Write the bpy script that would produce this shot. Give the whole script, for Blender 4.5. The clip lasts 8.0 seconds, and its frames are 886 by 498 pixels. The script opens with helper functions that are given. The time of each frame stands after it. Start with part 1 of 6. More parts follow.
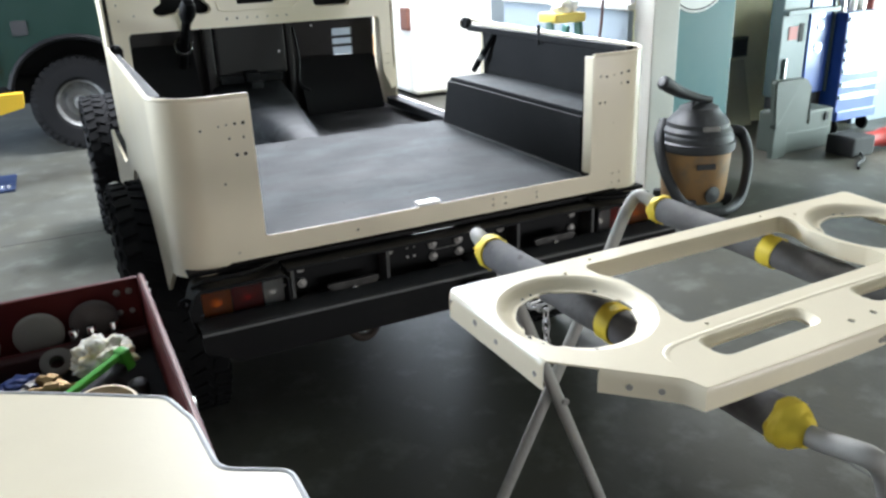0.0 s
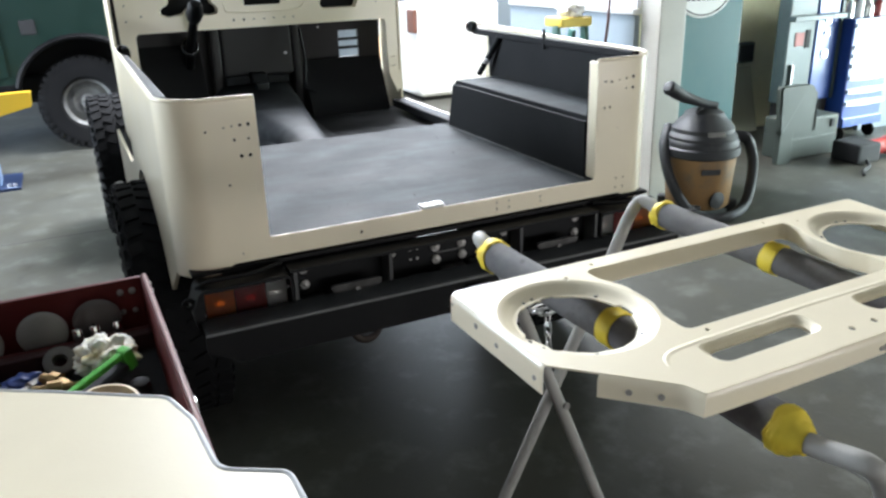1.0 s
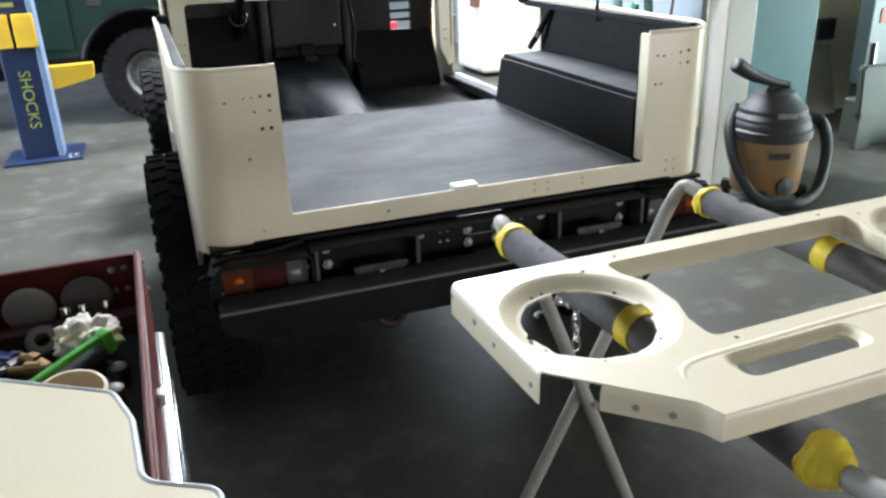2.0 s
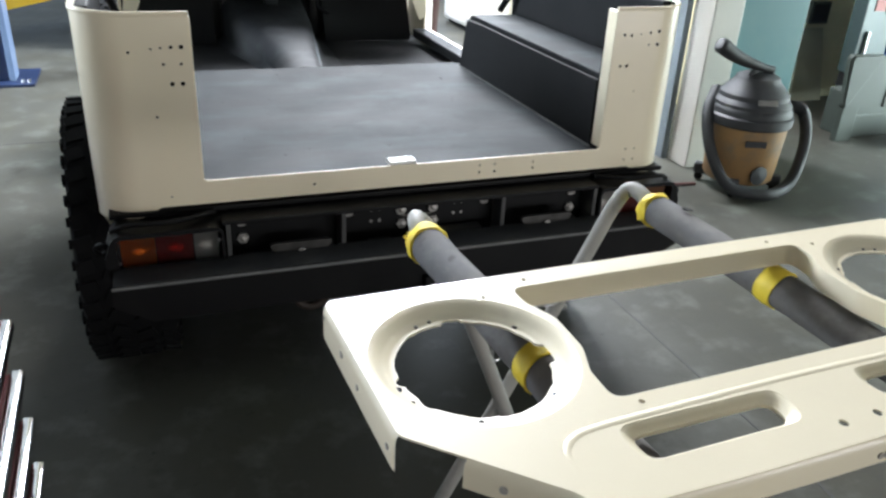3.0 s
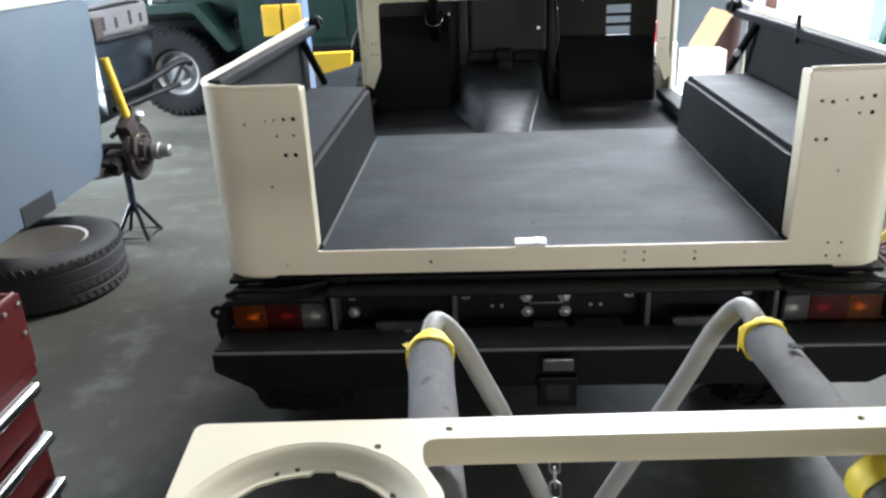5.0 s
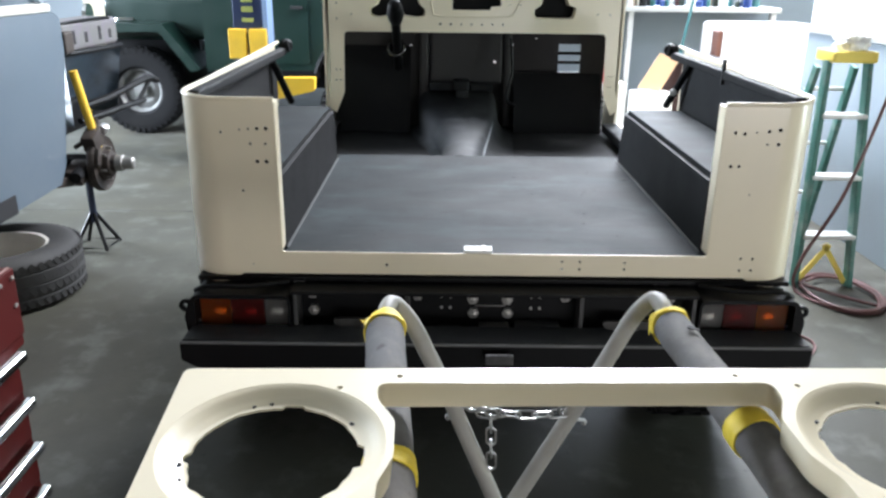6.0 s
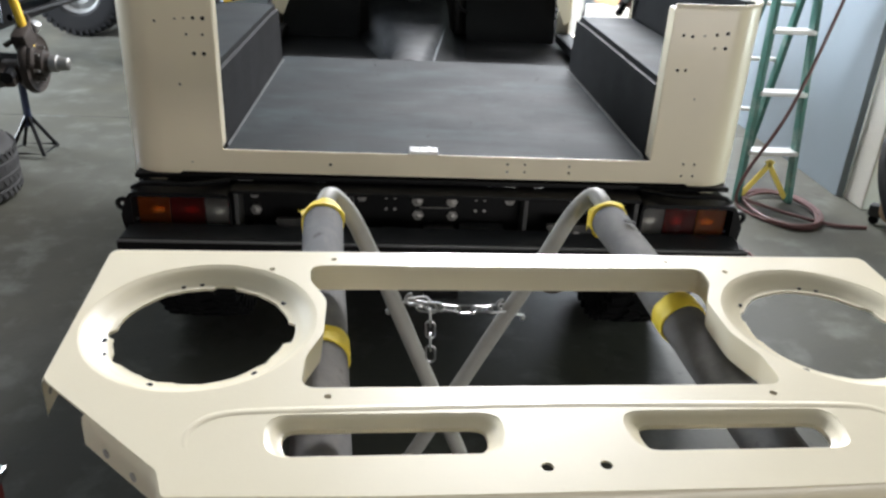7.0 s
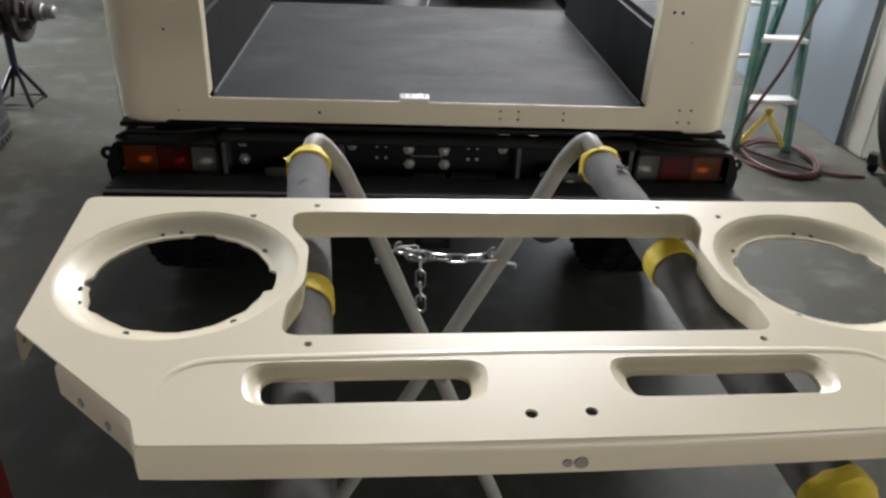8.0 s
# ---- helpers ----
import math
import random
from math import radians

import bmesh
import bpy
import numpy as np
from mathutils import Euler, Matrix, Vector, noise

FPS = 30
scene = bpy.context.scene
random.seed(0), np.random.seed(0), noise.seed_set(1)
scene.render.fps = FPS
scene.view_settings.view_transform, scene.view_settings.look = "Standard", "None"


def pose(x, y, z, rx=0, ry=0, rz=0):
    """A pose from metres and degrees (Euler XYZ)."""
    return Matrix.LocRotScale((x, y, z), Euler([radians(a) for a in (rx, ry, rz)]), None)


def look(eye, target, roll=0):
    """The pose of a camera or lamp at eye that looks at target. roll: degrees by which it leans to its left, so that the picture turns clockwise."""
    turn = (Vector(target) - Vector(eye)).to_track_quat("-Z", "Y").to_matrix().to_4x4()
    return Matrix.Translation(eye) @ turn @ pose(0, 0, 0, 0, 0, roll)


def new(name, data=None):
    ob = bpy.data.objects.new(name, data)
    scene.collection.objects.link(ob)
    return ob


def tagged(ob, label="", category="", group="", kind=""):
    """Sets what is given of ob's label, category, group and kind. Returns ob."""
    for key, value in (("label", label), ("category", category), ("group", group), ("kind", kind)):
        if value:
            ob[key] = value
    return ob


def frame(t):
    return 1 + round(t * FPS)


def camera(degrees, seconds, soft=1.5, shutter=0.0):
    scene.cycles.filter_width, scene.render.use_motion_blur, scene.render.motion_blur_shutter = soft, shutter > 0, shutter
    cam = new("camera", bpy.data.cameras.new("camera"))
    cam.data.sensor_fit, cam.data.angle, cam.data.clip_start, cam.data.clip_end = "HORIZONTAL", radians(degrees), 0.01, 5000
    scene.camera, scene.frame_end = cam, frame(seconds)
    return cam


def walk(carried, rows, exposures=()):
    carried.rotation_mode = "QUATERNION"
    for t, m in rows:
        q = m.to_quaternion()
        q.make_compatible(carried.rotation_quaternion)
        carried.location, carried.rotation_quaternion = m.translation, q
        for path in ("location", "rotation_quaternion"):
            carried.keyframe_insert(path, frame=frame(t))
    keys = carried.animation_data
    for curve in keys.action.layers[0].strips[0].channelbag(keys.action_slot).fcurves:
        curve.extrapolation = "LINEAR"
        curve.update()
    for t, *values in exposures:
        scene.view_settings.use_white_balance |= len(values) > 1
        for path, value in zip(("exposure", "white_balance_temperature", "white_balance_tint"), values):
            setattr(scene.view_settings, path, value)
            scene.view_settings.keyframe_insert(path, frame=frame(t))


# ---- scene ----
# ---- camera ----
cam = camera(59.5, 8.0, 2.6)
PATH = [
    (0, (-0.940, -1.958, 1.551), (-0.137, -0.273, 0.833), -2.3),
    (0.5, (-0.940, -1.958, 1.551), (-0.137, -0.273, 0.833), -2.3),
    (1, (-0.938, -1.963, 1.554), (-0.144, -0.271, 0.842), -1.8),
    (1.2, (-0.917, -1.940, 1.537), (-0.151, -0.235, 0.825), -2.7),
    (2.3, (-0.767, -1.896, 1.520), (-0.154, -0.163, 0.733), -1.4),
    (2.5, (-0.739, -1.897, 1.528), (-0.107, -0.180, 0.720), -1.2),
    (3, (-0.621, -1.762, 1.529), (0.042, -0.090, 0.656), 3.0),
    (3.5, (-0.467, -1.575, 1.528), (0.178, 0.081, 0.611), 4.2),
    (3.8, (-0.385, -1.518, 1.522), (0.059, 0.212, 0.621), 4.6),
    (4, (-0.306, -1.515, 1.531), (-0.094, 0.275, 0.665), 5.2),
    (4.2, (-0.226, -1.515, 1.522), (-0.165, 0.290, 0.662), 4.2),
    (5.3, (-0.133, -1.701, 1.521), (-0.228, 0.164, 0.805), -4.0),
    (5.5, (-0.130, -1.751, 1.509), (-0.104, 0.119, 0.801), -1.6),
    (6, (-0.132, -1.806, 1.522), (-0.128, 0.076, 0.845), 0.7),
    (6.5, (-0.121, -1.824, 1.516), (-0.064, 0.071, 0.878), 0.9),
    (6.7, (-0.117, -1.817, 1.500), (-0.030, 0.062, 0.821), 1.1),
    (6.8, (-0.109, -1.816, 1.492), (-0.015, 0.040, 0.752), 1.5),
    (7, (-0.108, -1.814, 1.477), (0.018, -0.015, 0.613), 2.9),
    (7.2, (-0.097, -1.827, 1.479), (0.015, -0.062, 0.545), 2.9),
    (7.5, (-0.103, -1.801, 1.462), (0.023, -0.048, 0.508), 3.1),
    (8, (-0.092, -1.798, 1.460), (0.041, -0.055, 0.488), 2.8),
]
EXPOSURES = [(0, 0.40, 6200, 12), (3.0, 0.39, 6250, 12), (5.5, 0.42, 6200, 13), (6.5, 0.28, 6250, 13), (7.1, 0.06, 6550, 13), (7.5, -0.26, 6650, 14), (8, -0.32, 6720, 15)]
walk(cam, [(t, look(eye, target, roll)) for t, eye, target, roll in PATH], EXPOSURES)


# ---- world and lights ----
world = bpy.data.worlds.new("sky")
scene.world = world
world.use_nodes = True
wn = world.node_tree.nodes
sky = wn.new("ShaderNodeTexSky")
sky.sky_type, sky.sun_disc = "NISHITA", False
sky.sun_elevation, sky.sun_rotation = radians(31), radians(97)
world.node_tree.links.new(sky.outputs["Color"], wn["Background"].inputs["Color"])
wn["Background"].inputs["Strength"].default_value = 0.12
sun = new("sun", bpy.data.lights.new("sun", "SUN"))
sun.data.energy, sun.data.angle, sun.data.color = 5.0, radians(0.5), (1.0, 0.95, 0.86)
sun.matrix_basis = look((11.0, 5.4, 5.2), (2.8, 6.4, 0.3))


def opening_light(name, x, y, z, target, w, h, power, colour):
    """An area lamp in an opening: window sky light, and added light from unseen openings."""
    lamp = new(name, bpy.data.lights.new(name, "AREA"))
    lamp.data.shape, lamp.data.size, lamp.data.size_y = "RECTANGLE", w, h
    lamp.data.energy, lamp.data.color = power, colour
    lamp.matrix_basis = look((x, y, z), target)
    return lamp


opening_light("window_sky_light", 3.0, 9.05, 2.55, (2.6, 4.0, 0.6), 3.8, 2.1, 320, (0.84, 0.93, 1.0))
# added fill from behind; lights upright faces, kept low to spare the floor
opening_light("rear_door_sky_light", 2.4, -5.7, 0.62, (0.3, 0.0, 0.9), 4.6, 1.0, 90, (1.0, 0.99, 0.965))
# unseen west opening, added to brighten the floor on the left
opening_light("side_door_sky_light", -6.8, 4.0, 1.9, (-2.6, 3.9, 0.0), 2.6, 2.4, 1400, (0.82, 0.92, 1.0))
# unseen rooflight, added for the top light and the bezel's highlight
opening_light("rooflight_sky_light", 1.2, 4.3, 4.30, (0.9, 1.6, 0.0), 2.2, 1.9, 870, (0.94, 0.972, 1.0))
# added fill for the right-hand floor and cabinets, narrowed to spare the truck
yard = opening_light("yard_door_sky_light", 6.85, 0.7, 0.92, (4.5, 1.8, 0.1), 2.4, 1.6, 115, (0.82, 0.99, 0.96))
yard.data.spread = radians(92)
# unseen east opening, added to whiten the back right
opening_light("east_door_sky_light", 6.9, 6.1, 1.9, (2.5, 6.0, 0.5), 4.8, 3.4, 250, (0.88, 0.95, 1.0))

# ---- materials ----
def mat(name, colour, rough=0.5, metal=0.0, vary=0.12, scale=6.0, bump=0.0, bump_scale=120.0, coat=0.0, dirt=None, dirt_amount=0.5, dirt_scale=2.5, per_object=0.0, spec=0.5):
    """A procedural surface: colour with coarse and fine variation, uneven gloss, fine relief, patches of dirt."""
    m = bpy.data.materials.new(name)
    m.use_nodes = True
    nt = m.node_tree
    n, link = nt.nodes, nt.links.new
    b = n["Principled BSDF"]
    co = n.new("ShaderNodeTexCoord")
    big = n.new("ShaderNodeTexNoise")
    big.inputs["Scale"].default_value, big.inputs["Detail"].default_value = scale, 6.0
    link(co.outputs["Object"], big.inputs["Vector"])
    fine = n.new("ShaderNodeTexNoise")
    fine.inputs["Scale"].default_value, fine.inputs["Detail"].default_value = bump_scale, 4.0
    link(co.outputs["Object"], fine.inputs["Vector"])
    mix = n.new("ShaderNodeMix")
    mix.data_type = "RGBA"
    mix.inputs["A"].default_value = (*[max(0.0, c * (1 - vary)) for c in colour], 1)
    mix.inputs["B"].default_value = (*[min(1.0, c * (1 + vary)) for c in colour], 1)
    link(big.outputs["Fac"], mix.inputs["Factor"])
    last = mix.outputs["Result"]
    if dirt:
        spot = n.new("ShaderNodeTexNoise")
        spot.inputs["Scale"].default_value, spot.inputs["Detail"].default_value, spot.inputs["Roughness"].default_value = dirt_scale, 9.0, 0.65
        link(co.outputs["Object"], spot.inputs["Vector"])
        ramp = n.new("ShaderNodeValToRGB")
        ramp.color_ramp.elements[0].position, ramp.color_ramp.elements[1].position = 0.5, 0.72
        ramp.color_ramp.elements[1].color = (dirt_amount,) * 3 + (1,)
        link(spot.outputs["Fac"], ramp.inputs["Fac"])
        over = n.new("ShaderNodeMix")
        over.data_type = "RGBA"
        over.inputs["B"].default_value = (*dirt, 1)
        link(ramp.outputs["Color"], over.inputs["Factor"])
        link(last, over.inputs["A"])
        last = over.outputs["Result"]
    if per_object:
        info = n.new("ShaderNodeObjectInfo")
        hsv = n.new("ShaderNodeHueSaturation")
        span = n.new("ShaderNodeMapRange")
        span.inputs["To Min"].default_value, span.inputs["To Max"].default_value = 1 - per_object, 1 + per_object
        link(info.outputs["Random"], span.inputs["Value"])
        link(span.outputs["Result"], hsv.inputs["Value"])
        link(last, hsv.inputs["Color"])
        last = hsv.outputs["Color"]
    link(last, b.inputs["Base Color"])
    gloss = n.new("ShaderNodeMapRange")
    gloss.inputs["To Min"].default_value, gloss.inputs["To Max"].default_value = max(0.03, rough - 0.1), min(1.0, rough + 0.1)
    link(big.outputs["Fac"], gloss.inputs["Value"])
    link(gloss.outputs["Result"], b.inputs["Roughness"])
    b.inputs["Metallic"].default_value = metal
    b.inputs["Specular IOR Level"].default_value = spec
    b.inputs["Coat Weight"].default_value = coat
    b.inputs["Coat Roughness"].default_value = 0.12
    if bump:
        bp = n.new("ShaderNodeBump")
        bp.inputs["Strength"].default_value, bp.inputs["Distance"].default_value = bump, 0.002
        link(fine.outputs["Fac"], bp.inputs["Height"])
        link(bp.outputs["Normal"], b.inputs["Normal"])
    return m


CREAM = mat("cream_paint", (0.79, 0.705, 0.525), 0.37, vary=0.03, bump=0.04, bump_scale=240, coat=0.35, dirt=(0.5, 0.45, 0.36), dirt_amount=0.12)
LINER = mat("black_bed_liner", (0.0085, 0.0088, 0.0096), 0.65, vary=0.25, bump=0.6, bump_scale=260, dirt=(0.03, 0.03, 0.03), dirt_amount=0.2, spec=0.18)
# browner, lighter liner: the firewall's extra light is put into its colour
LIGHTLINER = mat("lightened_brown_black_liner", (0.022, 0.020, 0.020), 0.6, vary=0.3, scale=6, dirt=(0.042, 0.038, 0.035), dirt_amount=0.5)
BLACK = mat("black_chassis_paint", (0.0035, 0.0035, 0.004), 0.45, vary=0.3, bump=0.12, dirt=(0.018, 0.017, 0.016), dirt_amount=0.2, dirt_scale=6, spec=0.16)
RUBBER = mat("tyre_rubber", (0.0045, 0.0045, 0.005), 0.8, vary=0.3, bump=0.3, dirt=(0.015, 0.014, 0.013), dirt_amount=0.3, spec=0.16)
OLDRUBBER = mat("dusty_tyre_rubber", (0.02, 0.019, 0.0185), 0.8, vary=0.3, bump=0.3, dirt=(0.06, 0.057, 0.05), dirt_amount=0.5)
# near-black: dark parts, plus discs and blocks that stand in for shaded holes
DARK = mat("near_black_and_shade", (0.006, 0.006, 0.007), 0.8, vary=0.3)
STANDGREY = mat("dusty_grey_stand_paint", (0.31, 0.30, 0.275), 0.55, vary=0.16, scale=16, bump=0.2, dirt=(0.16, 0.15, 0.135), dirt_amount=0.5, dirt_scale=12)
TAPE = mat("yellow_masking_tape", (0.80, 0.60, 0.045), 0.6, vary=0.12, scale=30, bump=0.5, bump_scale=90)
ZINC = mat("zinc_chain", (0.44, 0.44, 0.43), 0.35, metal=1.0, vary=0.15)
STEEL = mat("bright_steel", (0.62, 0.62, 0.62), 0.3, metal=1.0, vary=0.12, scale=20)
DULL = mat("dull_bolt_steel", (0.30, 0.29, 0.275), 0.45, metal=0.9, vary=0.3, scale=30)
RUST = mat("rusty_cast_iron", (0.032, 0.023, 0.018), 0.65, metal=0.3, vary=0.5, scale=20, bump=0.6, dirt=(0.012, 0.010, 0.009), dirt_amount=0.8, dirt_scale=9)
WHITETAG = mat("white_latch_plate", (0.8, 0.8, 0.78), 0.4, vary=0.05)
AMBER = mat("amber_plastic", (0.22, 0.045, 0.006), 0.2, vary=0.1, coat=0.5)


def lens(name, colour):
    """Ribbed see-through lamp plastic."""
    m = mat(name, colour, 0.34, vary=0.05, bump=0.6, bump_scale=220, coat=0.2)
    b = m.node_tree.nodes["Principled BSDF"]
    b.inputs["Transmission Weight"].default_value, b.inputs["IOR"].default_value = 0.97, 1.25
    return m


AMBERLENS = lens("amber_lens", (0.62, 0.155, 0.014))
REDLENS = lens("red_lens", (0.30, 0.012, 0.009))
CLEARLENS = lens("clear_lens", (0.60, 0.59, 0.56))
RED = mat("red_plastic", (0.20, 0.012, 0.012), 0.3, vary=0.1, coat=0.3)
JOINT = mat("dark_floor_joint", (0.05, 0.05, 0.048), 0.8)
# for unseen walls, kept dark to cut bounced light
DIMWALL = mat("dark_grey_wall", (0.30, 0.30, 0.28), 0.8, vary=0.12, scale=1.5, bump=0.1, dirt=(0.18, 0.17, 0.15), dirt_amount=0.5)
OLIVE = mat("olive_beige_wall", (0.58, 0.535, 0.33), 0.7, vary=0.08, scale=1.5, bump=0.1, dirt=(0.38, 0.35, 0.23), dirt_amount=0.4)
TEAL = mat("teal_painted_panel", (0.027, 0.118, 0.126), 0.5, vary=0.1, scale=2.0, bump=0.05, dirt=(0.07, 0.15, 0.145), dirt_amount=0.4)
POSTWHITE = mat("white_painted_post", (0.50, 0.485, 0.44), 0.55, vary=0.06, dirt=(0.4, 0.38, 0.33), dirt_amount=0.4)
GREYPANEL = mat("pale_grey_board", (0.19, 0.225, 0.255), 0.5, vary=0.06, scale=2.0, dirt=(0.16, 0.18, 0.19), dirt_amount=0.4)
WHITEBOARD = mat("white_board_face", (0.78, 0.78, 0.80), 0.2, vary=0.04, dirt=(0.55, 0.5, 0.52), dirt_amount=0.3)
CHESTRED = mat("dark_red_tool_chest_paint", (0.080, 0.008, 0.0075), 0.58, vary=0.2, spec=0.2, dirt=(0.04, 0.012, 0.01), dirt_amount=0.4, dirt_scale=5)
CHROME = mat("chrome_trim", (0.80, 0.80, 0.80), 0.12, metal=1.0, vary=0.06)
GREENCAR = mat("dark_green_car_paint", (0.0022, 0.0135, 0.0098), 0.38, vary=0.15, coat=0.16)
BLUECAR = mat("pale_blue_grey_car_paint", (0.075, 0.100, 0.126), 0.4, vary=0.06, coat=0.2, dirt=(0.11, 0.13, 0.145), dirt_amount=0.4)
LIFTBLUE = mat("navy_lift_post_paint", (0.008, 0.018, 0.055), 0.45, vary=0.15, dirt=(0.025, 0.035, 0.06), dirt_amount=0.4)
LIFTYELLOW = mat("yellow_lift_paint", (0.75, 0.47, 0.03), 0.5, vary=0.1, dirt=(0.3, 0.2, 0.05), dirt_amount=0.4)
VACGREY = mat("charcoal_plastic", (0.014, 0.0155, 0.018), 0.6, vary=0.2, bump=0.2, dirt=(0.052, 0.052, 0.049), dirt_amount=0.65, dirt_scale=9)
VACTAN = mat("tan_plastic_drum", (0.25, 0.145, 0.058), 0.5, vary=0.2, dirt=(0.14, 0.112, 0.078), dirt_amount=0.9, dirt_scale=8)
LADDERGREEN = mat("green_ladder_rail", (0.035, 0.13, 0.105), 0.5, vary=0.15, dirt=(0.25, 0.28, 0.25), dirt_amount=0.6, dirt_scale=7)
ALU = mat("brushed_aluminium", (0.62, 0.62, 0.60), 0.4, metal=0.7, vary=0.12)
LADDERYELLOW = mat("yellow_ladder_plastic", (0.72, 0.55, 0.10), 0.5, vary=0.1, dirt=(0.45, 0.4, 0.25), dirt_amount=0.5)
HOSERED = mat("dark_red_air_hose", (0.085, 0.032, 0.03), 0.55, vary=0.15)
CARTBLUE = mat("blue_tool_cabinet_paint", (0.018, 0.055, 0.25), 0.35, vary=0.1, coat=0.3)
LOCKERGREY = mat("grey_teal_cabinet_paint", (0.034, 0.056, 0.059), 0.45, vary=0.12, dirt=(0.07, 0.09, 0.09), dirt_amount=0.4)
CASEGREY = mat("grey_green_plastic_case", (0.036, 0.046, 0.038), 0.6, vary=0.12, bump=0.2)
CARD = mat("brown_cardboard", (0.42, 0.27, 0.15), 0.8, vary=0.1)
PAPER = mat("white_paper_cloth", (0.80, 0.79, 0.76), 0.8, vary=0.08, bump=0.3)
GREENTOOL = mat("bright_green_plastic", (0.07, 0.36, 0.04), 0.4, vary=0.08)
BENCHWHITE = mat("pale_laminate_bench", (0.66, 0.67, 0.66), 0.5, vary=0.08)
# unseen ceiling, darkened to cut bounced light
CEILING = mat("grey_ceiling_paint", (0.32, 0.32, 0.31), 0.8, vary=0.08)
GLASS = mat("dark_car_glass", (0.02, 0.025, 0.025), 0.06, vary=0.1, coat=0.4)


def streaked(name, base, pale, rough, stretch, amount, spec=0.4, scale=1.0, cracks=False, stain=None):
    """A worn flat surface: broad mottling, brushed or rolled streaks, stains and, on request, hairline cracks."""
    m = mat(name, base, rough, vary=0.22, scale=3.0 * scale, bump=0.25, bump_scale=180 if not cracks else 70, dirt=pale, dirt_amount=amount, dirt_scale=2.6 * scale, spec=spec)
    nt = m.node_tree
    n, link = nt.nodes, nt.links.new
    b = n["Principled BSDF"]
    last = b.inputs["Base Color"].links[0].from_socket
    co = n.new("ShaderNodeTexCoord")
    mp = n.new("ShaderNodeMapping")
    mp.inputs["Scale"].default_value = stretch
    link(co.outputs["Object"], mp.inputs["Vector"])

    def layer(vector, size, detail, low, high, colour, strength):
        nonlocal last
        tex = n.new("ShaderNodeTexNoise")
        tex.inputs["Scale"].default_value, tex.inputs["Detail"].default_value, tex.inputs["Roughness"].default_value = size, detail, 0.62
        link(vector, tex.inputs["Vector"])
        ramp = n.new("ShaderNodeValToRGB")
        ramp.color_ramp.elements[0].position, ramp.color_ramp.elements[1].position = low, high
        ramp.color_ramp.elements[1].color = (strength,) * 3 + (1,)
        link(tex.outputs["Fac"], ramp.inputs["Fac"])
        mix = n.new("ShaderNodeMix")
        mix.data_type = "RGBA"
        mix.inputs["B"].default_value = (*colour, 1)
        link(ramp.outputs["Color"], mix.inputs["Factor"])
        link(last, mix.inputs["A"])
        last = mix.outputs["Result"]

    layer(mp.outputs["Vector"], 1.0, 7.0, 0.50, 0.74, pale, 0.55)
    layer(mp.outputs["Vector"], 2.7, 5.0, 0.60, 0.70, pale, 0.35)
    if stain:
        layer(co.outputs["Object"], 1.1 * scale, 8.0, 0.52, 0.66, stain, 0.65)
        layer(co.outputs["Object"], 6.5 * scale, 6.0, 0.62, 0.70, stain, 0.6)
        layer(co.outputs["Object"], 0.6 * scale, 6.0, 0.46, 0.64, tuple(c * k for c, k in zip(stain, (1.6, 1.42, 1.2))), 0.5)
        layer(co.outputs["Object"], 38.0 * scale, 3.0, 0.68, 0.73, stain, 0.7)
    if cracks:
        layer(co.outputs["Object"], 2.1, 9.0, 0.47, 0.66, (0.062, 0.060, 0.046), 0.6)
        layer(co.outputs["Object"], 5.3, 7.0, 0.52, 0.70, (0.145, 0.152, 0.135), 0.42)
        layer(mp.outputs["Vector"], 9.0, 8.0, 0.57, 0.68, (0.05, 0.049, 0.041), 0.5)
        bend = n.new("ShaderNodeTexNoise")
        bend.inputs["Scale"].default_value, bend.inputs["Detail"].default_value = 3.0, 5.0
        link(co.outputs["Object"], bend.inputs["Vector"])
        add = n.new("ShaderNodeVectorMath")
        add.operation = "MULTIPLY_ADD"
        link(bend.outputs["Color"], add.inputs[0])
        add.inputs[1].default_value = (0.5, 0.5, 0.0)
        link(co.outputs["Object"], add.inputs[2])
        vor = n.new("ShaderNodeTexVoronoi")
        vor.feature = "DISTANCE_TO_EDGE"
        vor.inputs["Scale"].default_value = 0.85
        link(add.outputs["Vector"], vor.inputs["Vector"])
        ramp = n.new("ShaderNodeValToRGB")
        ramp.color_ramp.elements[0].position, ramp.color_ramp.elements[1].position = 0.0, 0.004
        ramp.color_ramp.elements[0].color, ramp.color_ramp.elements[1].color = (0.14, 0.14, 0.14, 1), (0, 0, 0, 1)
        link(vor.outputs["Distance"], ramp.inputs["Fac"])
        mix = n.new("ShaderNodeMix")
        mix.data_type = "RGBA"
        mix.inputs["B"].default_value = (0.03, 0.03, 0.028, 1)
        link(ramp.outputs["Color"], mix.inputs["Factor"])
        link(last, mix.inputs["A"])
        last = mix.outputs["Result"]
    link(last, b.inputs["Base Color"])
    return m


CONCRETE = streaked("sealed_concrete_floor", (0.055, 0.0545, 0.0465), (0.094, 0.096, 0.084), 0.45, (1.6, 0.9, 1.0), 0.4, spec=0.16, scale=0.5, cracks=True, stain=(0.027, 0.0265, 0.0225))
TUNNELMAT = streaked("scuffed_tunnel_liner", (0.011, 0.013, 0.016), (0.055, 0.060, 0.063), 0.62, (4.5, 4.5, 4.5), 0.7, spec=0.18, scale=2.6, stain=(0.005, 0.005, 0.005))
